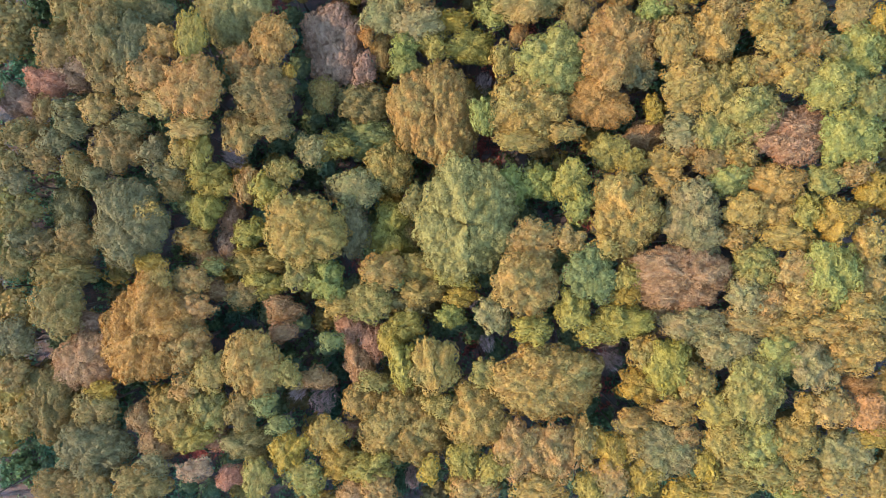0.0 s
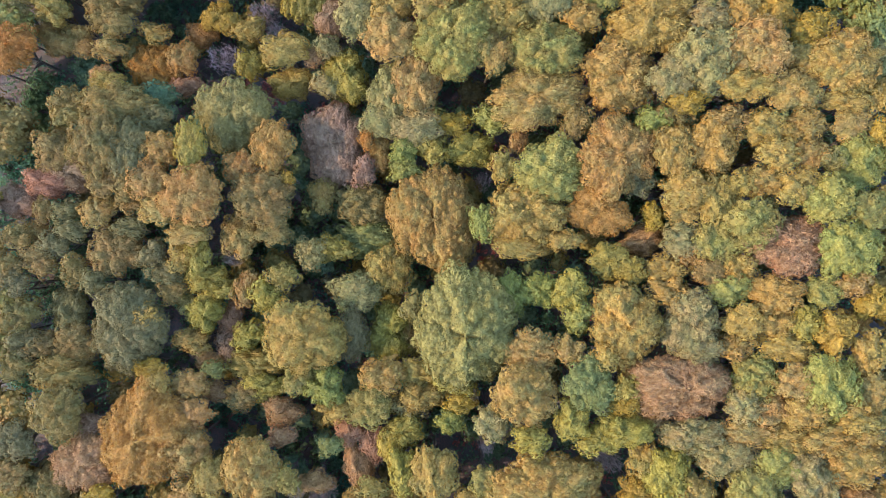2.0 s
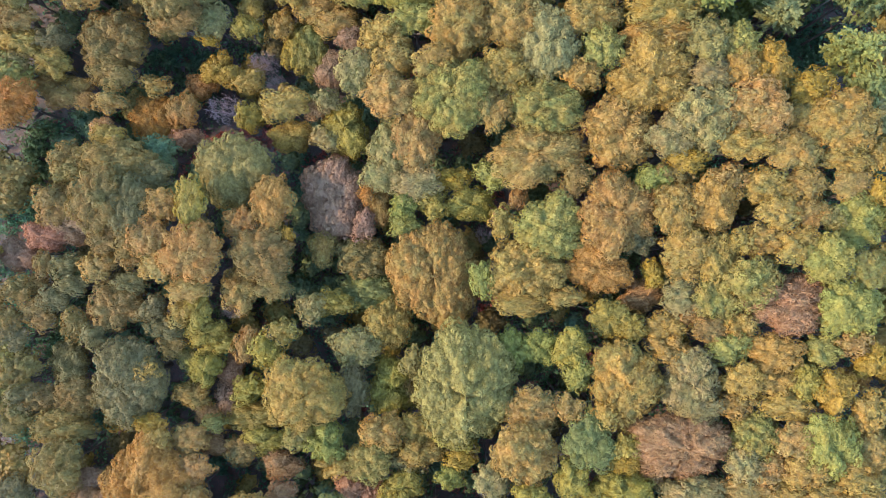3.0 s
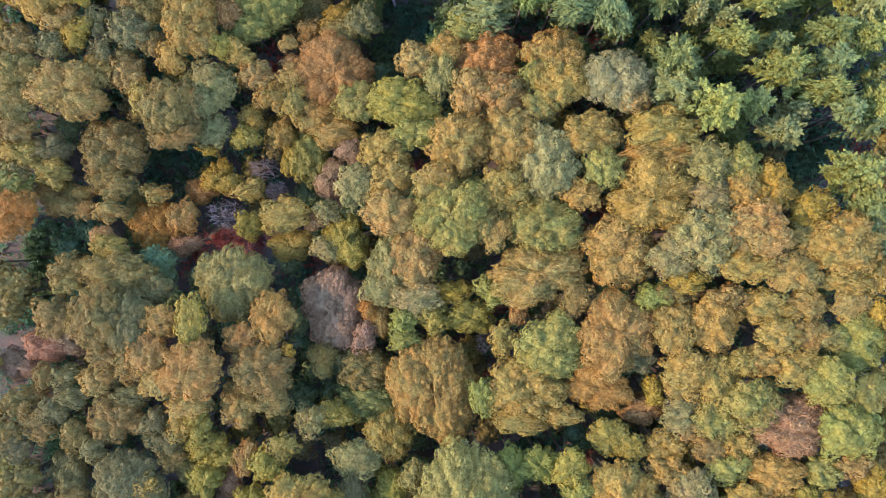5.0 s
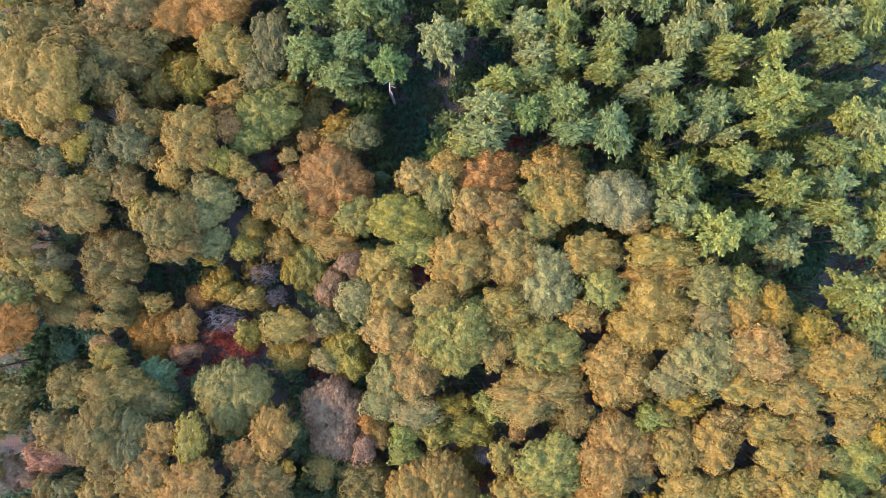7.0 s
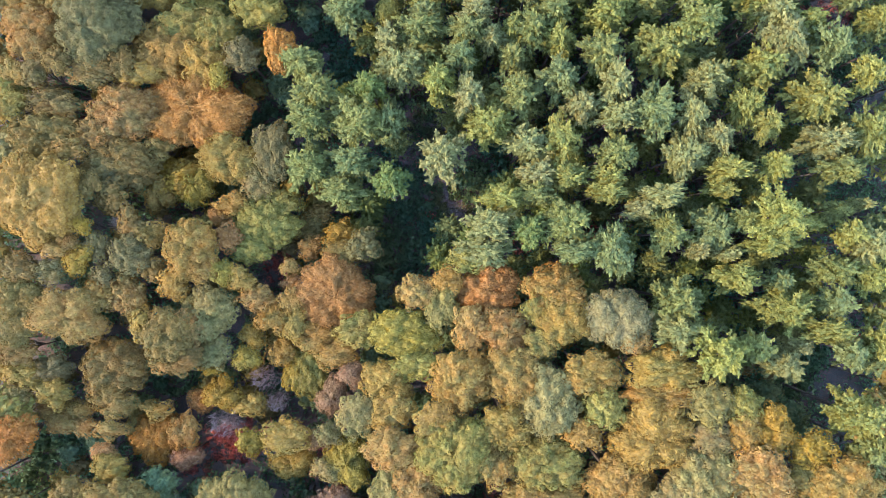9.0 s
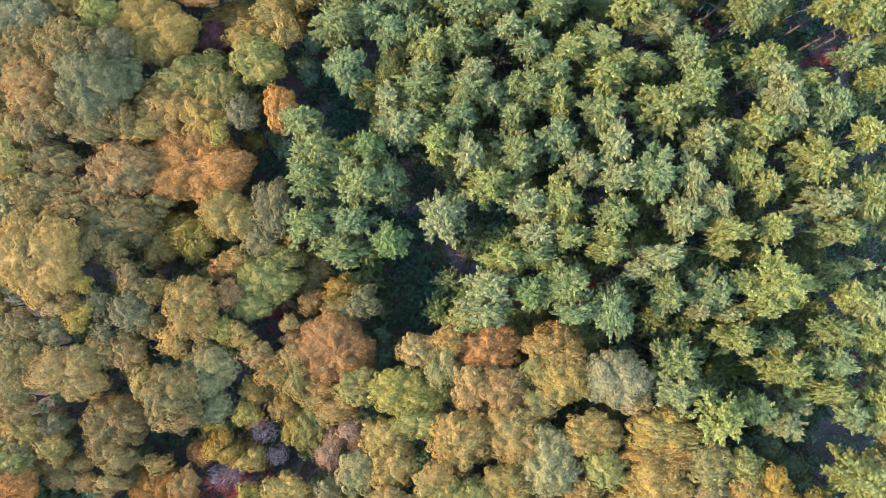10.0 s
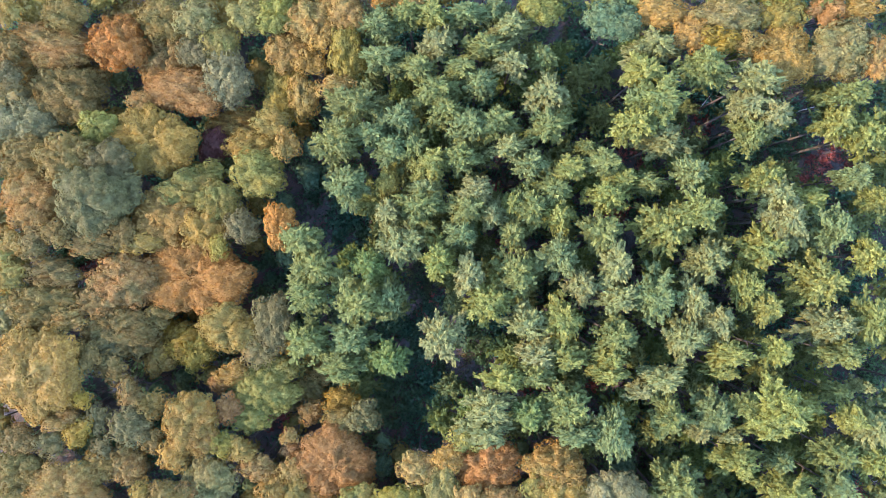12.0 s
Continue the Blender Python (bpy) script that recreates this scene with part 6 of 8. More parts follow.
bushy(-19.9, 61.1, 0.96, 0.88, 11.8, "tan")
young_conifer(42.6, 61.8, 1.94, 1.85, 9.6, "blue_fir")
young_conifer(27.3, 61.8, 1.96, 1.69, 11.7, "fir")
young_conifer(13.2, 61.8, 1.64, 1.79, 7.0, "blue_fir")
small_broadleaf(2.8, 61.9, 1.87, 1.66, 16.0, "light_green")
young_conifer(36.9, 62.0, 1.68, 1.86, 8.7, "deep_fir")
understorey(-18.7, 62.0, 1.36, 1.39, 4.7, "teal")
young_conifer(66.0, 62.0, 3.60, 4.01, 18.5, "fir")
bushy(-46.4, 62.1, 1.66, 1.74, 13.3, "gold")
young_conifer(-0.5, 62.3, 2.13, 2.11, 9.4, "deep_fir")
young_conifer(59.0, 62.4, 2.66, 3.01, 17.1, "yellow_fir")
broadleaf(-40.2, 62.7, 2.65, 2.36, 13.2, "moss")
small_broadleaf(-13.3, 62.7, 2.34, 1.54, 11.5, "drab")
young_conifer(48.1, 62.7, 1.72, 1.95, 11.8, "deep_fir")
understorey(-50.9, 62.8, 1.49, 1.58, 7.6, "green")
edge_tree(-59.1, 62.8, 3.03, 2.77, 13.1, "olive")
conifer(34.2, 62.9, 1.48, 0.86, 17.4, "pale_fir")
understorey(-36.2, 63.1, 1.92, 2.19, 7.4, "teal")
conifer(30.6, 63.2, 0.98, 0.98, 17.5, "pale_fir")
conifer(5.2, 63.2, 2.51, 1.65, 17.6, "pale_fir")
small_broadleaf(-25.0, 63.3, 2.34, 1.75, 11.7, "light_green")
conifer(15.3, 63.3, 2.34, 1.28, 19.2, "blue_fir")
small_broadleaf(-17.9, 63.5, 1.72, 1.42, 9.6, "tan")
broadleaf(-32.2, 63.5, 3.32, 3.46, 14.4, "umber")
understorey(-15.7, 63.6, 1.36, 1.47, 4.9, "teal")
conifer(19.5, 63.6, 2.14, 2.92, 19.6, "blue_fir")
small_broadleaf(-44.5, 63.7, 1.51, 1.73, 12.8, "moss")
small_broadleaf(-48.7, 63.7, 2.14, 1.43, 13.5, "tan")
understorey(-21.4, 63.8, 1.53, 1.52, 5.4, "moss")
young_conifer(72.4, 63.9, 3.22, 2.78, 18.4, "yellow_fir")
understorey(-53.9, 64.0, 1.88, 1.94, 5.5, "moss")
conifer(38.7, 64.0, 2.43, 1.33, 19.3, "yellow_fir")
conifer(50.8, 64.0, 1.89, 2.27, 19.1, "pale_fir")
small_broadleaf(-10.2, 64.1, 1.87, 1.87, 12.9, "moss")
young_conifer(23.6, 64.1, 1.97, 2.26, 11.4, "deep_fir")
bushy(-47.1, 64.3, 0.79, 0.72, 13.7, "drab")
edge_tree(-73.9, 64.6, 3.74, 3.66, 11.7, "khaki")
young_conifer(3.5, 64.7, 1.88, 1.92, 11.6, "deep_fir")
small_broadleaf(-27.6, 64.8, 1.45, 1.88, 12.5, "peach")
young_conifer(34.5, 64.8, 2.12, 2.13, 9.8, "deep_fir")
edge_tree(-66.5, 64.8, 2.79, 2.65, 11.6, "olive")
young_conifer(44.8, 65.0, 2.29, 2.50, 9.8, "blue_fir")
small_broadleaf(-37.5, 65.1, 1.80, 1.66, 12.6, "drab")
bushy(-13.8, 65.1, 2.03, 1.65, 10.0, "gold")
young_conifer(16.8, 65.2, 1.92, 1.74, 9.7, "blue_fir")
understorey(-41.1, 65.2, 1.71, 1.79, 5.2, "teal")
conifer(48.1, 65.2, 1.16, 1.31, 19.2, "yellow_fir")
conifer(27.0, 65.3, 2.20, 2.39, 18.8, "fir")
conifer(10.0, 65.6, 1.75, 1.86, 18.6, "deep_fir")
understorey(-44.7, 65.8, 1.52, 1.47, 5.6, "green")
young_conifer(53.6, 65.8, 2.79, 2.66, 18.7, "blue_fir")
conifer(32.3, 65.9, 1.92, 2.10, 19.1, "blue_fir")
young_conifer(-11.6, 66.0, 2.08, 2.27, 7.3, "fir")
understorey(-29.5, 66.2, 1.69, 1.55, 4.6, "dark_green")
bushy(-45.7, 66.3, 1.01, 1.01, 13.7, "gold")
conifer(14.4, 66.4, 2.59, 2.33, 19.8, "fir")
young_conifer(0.7, 66.4, 1.87, 1.66, 8.9, "blue_fir")
conifer(43.8, 66.4, 1.48, 0.85, 17.9, "yellow_fir")
conifer(5.4, 66.4, 2.73, 2.09, 19.2, "pale_fir")
small_broadleaf(-18.2, 66.5, 2.21, 1.83, 8.2, "drab")
understorey(-15.6, 66.6, 1.82, 1.89, 4.0, "teal")
conifer(35.4, 66.7, 1.41, 1.22, 19.3, "fir")
broadleaf(-23.5, 66.8, 3.80, 3.36, 11.7, "light_green")
bare(-43.2, 66.9, 1.52, 1.45, 12.2, "grey")
bushy(-40.0, 67.0, 1.60, 1.68, 12.8, "drab")
conifer(38.4, 67.1, 2.91, 2.69, 23.2, "yellow_fir")
understorey(-36.9, 67.2, 1.61, 1.46, 4.4, "dark_green")
young_conifer(49.4, 67.2, 2.38, 2.69, 10.8, "deep_fir")
edge_tree(-58.9, 67.7, 2.97, 2.95, 13.6, "green")
hazy(-29.3, 67.7, 1.25, 1.10, 11.2, "peach")
young_conifer(64.5, 67.8, 2.74, 2.38, 18.0, "fir")
understorey(-32.5, 67.8, 1.44, 1.48, 6.5, "green")
young_conifer(27.0, 68.0, 1.73, 1.89, 11.2, "fir")
conifer(47.3, 68.1, 1.33, 1.00, 17.9, "fir")
small_broadleaf(-17.0, 68.1, 1.68, 1.22, 7.9, "tan")
young_conifer(46.0, 68.1, 1.65, 1.86, 8.0, "blue_fir")
young_conifer(17.4, 68.2, 1.66, 1.86, 10.7, "blue_fir")
young_conifer(59.2, 68.3, 3.73, 3.83, 18.6, "fir")
conifer(23.7, 68.3, 1.61, 0.95, 17.6, "pale_fir")
young_conifer(32.4, 68.3, 1.85, 2.05, 11.8, "blue_fir")
young_conifer(9.4, 68.4, 1.77, 1.62, 8.2, "blue_fir")
young_conifer(21.4, 68.5, 1.65, 1.45, 7.4, "blue_fir")
understorey(-19.1, 68.5, 1.39, 1.57, 4.2, "dark_green")
conifer(50.2, 68.8, 1.04, 0.66, 17.9, "pale_fir")
young_conifer(40.6, 69.1, 2.08, 2.07, 13.5, "fir")
small_broadleaf(-27.4, 69.2, 2.12, 1.39, 11.8, "amber")
young_conifer(14.0, 69.4, 2.33, 2.32, 9.6, "deep_fir")
understorey(-29.7, 69.4, 1.34, 1.30, 6.5, "dark_green")
conifer(7.5, 69.4, 2.26, 1.39, 18.5, "yellow_fir")
small_broadleaf(-21.5, 69.5, 2.35, 1.62, 11.0, "light_green")
understorey(-45.6, 69.6, 1.54, 1.64, 8.0, "green")
young_conifer(-10.5, 69.7, 2.37, 2.51, 6.0, "deep_fir")
young_conifer(35.3, 69.8, 1.99, 1.83, 12.2, "deep_fir")
understorey(-40.2, 69.8, 1.54, 1.41, 4.6, "moss")
broadleaf(-51.1, 69.9, 5.09, 5.80, 15.5, "amber")
conifer(25.7, 69.9, 2.47, 1.36, 19.3, "pale_fir")
conifer(10.7, 70.0, 1.88, 1.38, 18.4, "fir")
small_broadleaf(-42.6, 70.0, 1.88, 1.74, 12.4, "drab")
conifer(19.6, 70.3, 2.09, 1.17, 18.9, "yellow_fir")
edge_tree(-72.3, 70.4, 3.45, 3.25, 12.1, "tan")
conifer(33.4, 70.7, 1.60, 0.85, 18.1, "yellow_fir")
understorey(-17.4, 70.7, 1.89, 1.65, 5.5, "green")
conifer(-13.0, 70.8, 2.64, 2.12, 15.5, "fir")
bushy(-37.9, 70.9, 1.82, 2.20, 9.8, "olive")
young_conifer(68.7, 70.9, 3.30, 3.13, 18.1, "fir")
young_conifer(50.4, 71.2, 2.13, 2.11, 7.9, "blue_fir")
understorey(-26.4, 71.3, 1.66, 1.57, 5.0, "dark_green")
young_conifer(24.8, 71.4, 1.73, 1.68, 12.2, "fir")
young_conifer(29.1, 71.5, 2.18, 2.29, 9.0, "deep_fir")
conifer(-6.6, 71.6, 1.77, 1.81, 17.0, "deep_fir")
small_broadleaf(-45.2, 71.7, 1.57, 1.86, 13.3, "drab")
young_conifer(8.6, 71.8, 2.27, 2.26, 9.9, "deep_fir")
understorey(-20.9, 71.8, 1.51, 1.54, 6.3, "green")
bushy(-33.2, 71.9, 2.57, 2.57, 9.6, "yellow")
conifer(14.7, 72.0, 1.90, 1.51, 18.2, "yellow_fir")
small_broadleaf(-24.2, 72.2, 2.04, 2.18, 11.9, "khaki")
understorey(-30.2, 72.3, 1.76, 1.52, 5.8, "dark_green")
conifer(11.2, 72.4, 2.30, 1.67, 17.9, "pale_fir")
conifer(19.8, 72.4, 1.82, 1.31, 18.8, "yellow_fir")
young_conifer(16.4, 72.7, 2.02, 1.78, 11.0, "fir")
small_broadleaf(-43.0, 72.7, 2.03, 1.88, 12.3, "moss")
bushy(-36.1, 72.8, 3.49, 3.03, 9.6, "gold")
small_broadleaf(-40.4, 72.9, 1.90, 1.76, 11.0, "drab")
edge_tree(-67.3, 72.9, 2.85, 2.86, 12.9, "umber")
conifer(34.1, 72.9, 2.34, 1.30, 19.7, "yellow_fir")
conifer(46.9, 73.0, 2.63, 1.62, 19.9, "fir")
young_conifer(41.7, 73.1, 1.89, 1.81, 8.2, "fir")
conifer(39.2, 73.3, 1.29, 1.44, 19.6, "yellow_fir")
young_conifer(12.6, 73.7, 1.73, 1.89, 8.9, "fir")
conifer(-17.0, 73.9, 2.87, 2.45, 15.5, "fir")
young_conifer(54.6, 74.1, 2.70, 2.59, 19.0, "yellow_fir")
young_conifer(73.8, 74.1, 2.97, 3.22, 17.5, "fir")
conifer(-11.4, 74.2, 2.75, 2.14, 16.7, "blue_fir")
young_conifer(31.1, 74.3, 2.01, 2.09, 10.9, "fir")
broadleaf(-42.0, 74.4, 4.34, 3.33, 12.3, "drab")
young_conifer(50.1, 74.6, 1.92, 2.12, 11.9, "fir")
conifer(28.5, 74.6, 2.42, 2.60, 19.4, "pale_fir")
edge_tree(-61.6, 74.6, 3.63, 3.93, 13.6, "drab")
conifer(-0.4, 74.7, 2.36, 2.78, 18.2, "pale_fir")
young_conifer(38.0, 74.8, 2.06, 2.26, 9.0, "fir")
broadleaf(-27.8, 75.0, 3.62, 3.04, 12.5, "olive")
young_conifer(34.2, 75.1, 1.70, 1.81, 10.7, "blue_fir")
conifer(20.6, 75.1, 1.94, 1.96, 18.8, "fir")
young_conifer(23.0, 75.2, 1.83, 1.68, 9.1, "blue_fir")
young_conifer(61.4, 75.4, 3.68, 4.18, 17.9, "fir")
young_conifer(17.6, 75.7, 1.66, 1.43, 9.2, "deep_fir")
understorey(-32.1, 75.8, 1.33, 1.35, 6.2, "moss")
broadleaf(-21.9, 75.9, 2.44, 3.44, 13.2, "moss")
conifer(45.9, 76.1, 3.66, 2.29, 19.4, "pale_fir")
conifer(10.0, 76.1, 2.19, 1.88, 17.4, "pale_fir")
understorey(-14.5, 76.2, 1.60, 1.47, 6.1, "dark_green")
young_conifer(68.8, 76.2, 2.69, 2.34, 17.8, "fir")
small_broadleaf(-48.1, 76.3, 2.09, 1.51, 12.8, "tan")
edge_tree(-55.9, 76.4, 2.85, 3.21, 12.3, "khaki")
understorey(-35.2, 76.5, 1.42, 1.38, 4.9, "green")
small_broadleaf(-37.5, 76.5, 1.84, 1.55, 10.9, "drab")
young_conifer(42.3, 76.7, 1.81, 1.65, 7.9, "blue_fir")
conifer(32.3, 76.8, 2.05, 2.37, 19.2, "pale_fir")
conifer(14.3, 76.8, 2.11, 2.68, 18.3, "yellow_fir")
edge_tree(-69.9, 77.0, 3.08, 2.72, 13.3, "green")
understorey(-18.0, 77.1, 1.56, 1.50, 8.0, "dark_green")
conifer(50.6, 77.1, 1.53, 2.55, 19.9, "fir")
young_conifer(27.4, 77.2, 2.08, 1.91, 9.3, "fir")
young_conifer(-6.3, 77.5, 1.77, 1.75, 10.5, "blue_fir")
understorey(-39.0, 77.6, 1.98, 1.92, 5.6, "moss")
broadleaf(-51.6, 77.8, 4.52, 3.30, 13.0, "drab")
young_conifer(1.3, 78.0, 1.79, 1.87, 9.9, "blue_fir")
young_conifer(33.9, 78.6, 2.01, 2.06, 9.0, "deep_fir")
conifer(38.4, 78.6, 1.58, 1.74, 19.2, "yellow_fir")
conifer(-10.0, 78.7, 2.85, 2.59, 18.0, "fir")
broadleaf(-44.5, 78.7, 2.97, 2.10, 12.3, "drab")
young_conifer(47.1, 78.7, 1.78, 1.57, 8.9, "deep_fir")
conifer(5.2, 78.9, 3.15, 2.89, 17.2, "yellow_fir")
young_conifer(10.8, 79.0, 2.18, 2.46, 7.9, "blue_fir")
conifer(29.2, 79.4, 1.27, 2.00, 20.0, "pale_fir")
conifer(24.9, 79.4, 2.51, 2.52, 20.1, "blue_fir")
young_conifer(56.0, 79.4, 3.61, 3.74, 18.7, "fir")
conifer(-16.7, 79.5, 2.42, 2.11, 16.4, "fir")
young_conifer(72.1, 79.5, 2.74, 3.09, 17.7, "fir")
conifer(21.0, 79.6, 2.67, 1.97, 18.9, "pale_fir")
conifer(-6.7, 79.6, 1.38, 2.12, 16.1, "blue_fir")
young_conifer(30.8, 80.1, 2.06, 1.75, 11.9, "blue_fir")
young_conifer(50.8, 80.2, 1.72, 1.58, 11.9, "blue_fir")
young_conifer(64.4, 80.3, 3.06, 2.99, 17.4, "fir")
young_conifer(18.6, 80.5, 1.68, 1.54, 8.3, "deep_fir")
conifer(36.0, 80.6, 1.75, 2.46, 18.9, "yellow_fir")
understorey(-46.7, 80.7, 1.98, 2.07, 6.7, "moss")
young_conifer(-13.7, 80.7, 2.06, 1.92, 8.7, "blue_fir")
young_conifer(-8.2, 80.8, 2.28, 2.37, 8.4, "deep_fir")
understorey(-19.5, 80.8, 1.53, 1.53, 5.8, "teal")
edge_tree(-65.1, 80.8, 2.61, 2.91, 11.5, "khaki")
edge_tree(-73.9, 81.0, 3.47, 3.49, 11.6, "khaki")
conifer(16.8, 81.0, 1.62, 1.82, 17.7, "pale_fir")
broadleaf(-41.5, 81.0, 4.12, 3.68, 12.6, "tan")
young_conifer(1.5, 81.4, 2.23, 1.95, 9.2, "fir")
conifer(45.0, 81.5, 3.35, 3.06, 19.2, "yellow_fir")
feathery(-32.7, 81.7, 6.13, 5.10, 11.8, "salmon")
young_conifer(40.2, 81.9, 2.30, 2.56, 10.3, "deep_fir")
young_conifer(6.5, 82.0, 2.37, 2.48, 10.1, "fir")
bushy(-55.5, 82.2, 1.88, 2.10, 13.2, "olive")
broadleaf(-50.2, 82.2, 3.10, 1.95, 12.7, "drab")
conifer(3.2, 82.3, 1.66, 2.13, 17.5, "pale_fir")
young_conifer(48.4, 82.4, 1.64, 1.84, 11.6, "fir")
conifer(8.9, 82.5, 2.40, 2.67, 17.6, "fir")
young_conifer(12.0, 82.5, 1.76, 2.01, 10.5, "blue_fir")
young_conifer(28.4, 82.7, 2.18, 2.11, 10.5, "deep_fir")
conifer(-15.9, 83.3, 2.70, 2.59, 16.5, "fir")
conifer(-9.2, 83.4, 1.60, 1.61, 17.1, "deep_fir")
conifer(20.8, 83.5, 1.68, 2.38, 18.6, "pale_fir")
young_conifer(23.8, 83.7, 1.71, 1.84, 6.8, "blue_fir")
young_conifer(67.9, 83.7, 2.91, 3.07, 18.6, "yellow_fir")
conifer(31.4, 83.7, 2.82, 2.79, 18.6, "pale_fir")
young_conifer(18.1, 83.8, 2.10, 1.89, 10.1, "deep_fir")
understorey(-44.4, 83.8, 1.79, 1.66, 6.3, "teal")
edge_tree(-57.8, 83.9, 3.08, 2.70, 12.3, "green")
conifer(-0.7, 84.1, 1.97, 2.29, 17.6, "yellow_fir")
young_conifer(-12.7, 84.1, 1.80, 1.69, 10.2, "deep_fir")
understorey(-21.4, 84.2, 1.38, 1.34, 7.5, "dark_green")
conifer(50.6, 84.3, 1.44, 1.91, 19.4, "yellow_fir")
conifer(13.9, 84.5, 2.47, 2.56, 17.8, "blue_fir")
edge_tree(-70.5, 84.7, 2.75, 2.71, 11.5, "green")
young_conifer(58.9, 84.8, 3.53, 3.80, 17.7, "fir")
young_conifer(-9.6, 85.2, 1.62, 1.54, 6.4, "fir")
young_conifer(2.0, 85.3, 1.68, 1.52, 7.3, "fir")
conifer(38.5, 85.4, 2.67, 2.69, 18.4, "yellow_fir")
edge_tree(-63.1, 85.5, 2.75, 2.57, 11.6, "green")
bushy(-28.9, 85.6, 1.09, 1.38, 12.7, "yellow")
understorey(-48.6, 85.6, 1.39, 1.19, 4.7, "green")
conifer(-5.1, 85.6, 2.82, 3.01, 17.0, "pale_fir")
young_conifer(49.3, 85.8, 2.35, 2.31, 8.2, "blue_fir")
young_conifer(5.6, 85.8, 1.79, 1.61, 8.2, "blue_fir")
young_conifer(35.8, 85.8, 2.12, 2.31, 11.3, "fir")
small_broadleaf(-39.5, 86.0, 2.47, 1.45, 12.1, "amber")
understorey(-26.8, 86.1, 1.55, 1.36, 4.4, "green")
broadleaf(-44.9, 86.1, 2.87, 1.65, 13.1, "drab")
small_broadleaf(-54.9, 86.1, 1.87, 1.65, 12.9, "tan")
bushy(-52.0, 86.1, 1.95, 1.95, 13.4, "drab")
young_conifer(42.5, 86.2, 1.95, 1.78, 11.5, "blue_fir")
understorey(-23.5, 86.4, 1.61, 1.49, 5.0, "dark_green")
conifer(-17.6, 86.6, 2.27, 1.91, 16.4, "fir")
young_conifer(-1.5, 86.9, 1.60, 1.77, 10.0, "fir")
young_conifer(21.6, 87.0, 1.72, 1.88, 7.0, "deep_fir")
conifer(19.1, 87.1, 1.99, 2.20, 18.1, "fir")
young_conifer(31.5, 87.2, 2.01, 1.82, 10.3, "deep_fir")
bushy(-48.9, 87.2, 1.65, 1.51, 13.8, "drab")
conifer(2.1, 87.3, 1.81, 1.53, 17.4, "blue_fir")
conifer(8.4, 87.3, 1.35, 1.56, 15.9, "fir")
young_conifer(16.6, 87.4, 1.87, 1.79, 6.7, "blue_fir")
bushy(-41.3, 87.5, 1.52, 1.88, 13.1, "drab")
conifer(46.5, 87.7, 2.07, 2.75, 19.2, "blue_fir")
broadleaf(-31.0, 87.7, 2.90, 2.90, 12.3, "amber")
conifer(26.4, 88.0, 3.58, 3.33, 18.2, "yellow_fir")
edge_tree(-67.2, 88.0, 2.83, 2.94, 12.3, "umber")
bushy(-20.4, 88.2, 1.98, 2.47, 15.2, "rust")
small_broadleaf(-25.9, 88.2, 2.01, 2.01, 13.0, "moss")
edge_tree(-59.7, 88.3, 2.75, 2.58, 11.1, "tan")
young_conifer(-8.3, 88.3, 1.92, 1.72, 7.2, "blue_fir")
young_conifer(11.5, 88.6, 1.69, 1.87, 6.6, "blue_fir")
young_conifer(3.9, 88.7, 1.96, 1.99, 9.0, "deep_fir")
# a small pale pink stump-like blob, made with a birch crown
hazy(-9.7, 88.7, 0.75, 0.90, 3.8, "shell")
conifer(40.7, 88.9, 2.29, 2.88, 18.9, "pale_fir")
broadleaf(-37.1, 89.0, 3.93, 3.64, 11.9, "amber")
conifer(14.0, 89.3, 1.68, 2.00, 16.5, "yellow_fir")
young_conifer(62.7, 89.4, 2.92, 3.29, 17.4, "yellow_fir")
conifer(5.9, 89.5, 1.25, 1.39, 15.9, "pale_fir")
young_conifer(72.5, 89.5, 3.05, 3.50, 16.8, "yellow_fir")
edge_tree(-72.2, 89.6, 2.90, 2.89, 12.2, "green")
conifer(-7.1, 89.6, 1.39, 1.54, 15.3, "pale_fir")
young_conifer(43.4, 89.6, 1.74, 1.90, 10.7, "fir")
young_conifer(33.6, 89.7, 1.73, 1.85, 9.9, "blue_fir")
young_conifer(-0.1, 89.9, 2.31, 2.20, 8.0, "blue_fir")
conifer(29.8, 89.9, 2.46, 2.18, 21.4, "fir")
young_conifer(57.7, 90.0, 2.67, 2.82, 17.1, "blue_fir")
young_conifer(52.6, 90.1, 2.66, 2.46, 17.0, "fir")
conifer(2.9, 90.3, 1.81, 1.89, 17.2, "fir")
young_conifer(37.2, 90.4, 2.35, 2.67, 7.7, "fir")
conifer(10.9, 90.5, 1.85, 1.97, 16.9, "fir")
conifer(-3.1, 90.5, 2.99, 2.39, 16.7, "fir")
conifer(8.4, 90.9, 1.08, 1.36, 15.8, "yellow_fir")
understorey(-26.0, 91.1, 1.67, 1.44, 4.6, "green")
broadleaf(-52.6, 91.1, 3.57, 3.57, 13.5, "bronze")
young_conifer(-6.0, 91.1, 2.24, 2.38, 8.8, "deep_fir")
young_conifer(48.5, 91.1, 1.72, 1.73, 9.1, "blue_fir")
young_conifer(16.4, 91.2, 1.76, 1.85, 6.8, "deep_fir")
young_conifer(7.2, 91.2, 1.99, 2.17, 10.4, "blue_fir")
conifer(44.0, 91.3, 1.83, 1.32, 17.4, "yellow_fir")
understorey(-22.0, 91.3, 1.46, 1.26, 5.6, "teal")
broadleaf(-44.7, 91.3, 4.34, 4.20, 14.9, "moss")
broadleaf(-29.2, 91.3, 2.62, 2.62, 12.0, "green")
conifer(52.4, 91.4, 1.34, 1.25, 17.5, "yellow_fir")
young_conifer(-9.9, 91.6, 2.39, 2.22, 9.5, "fir")
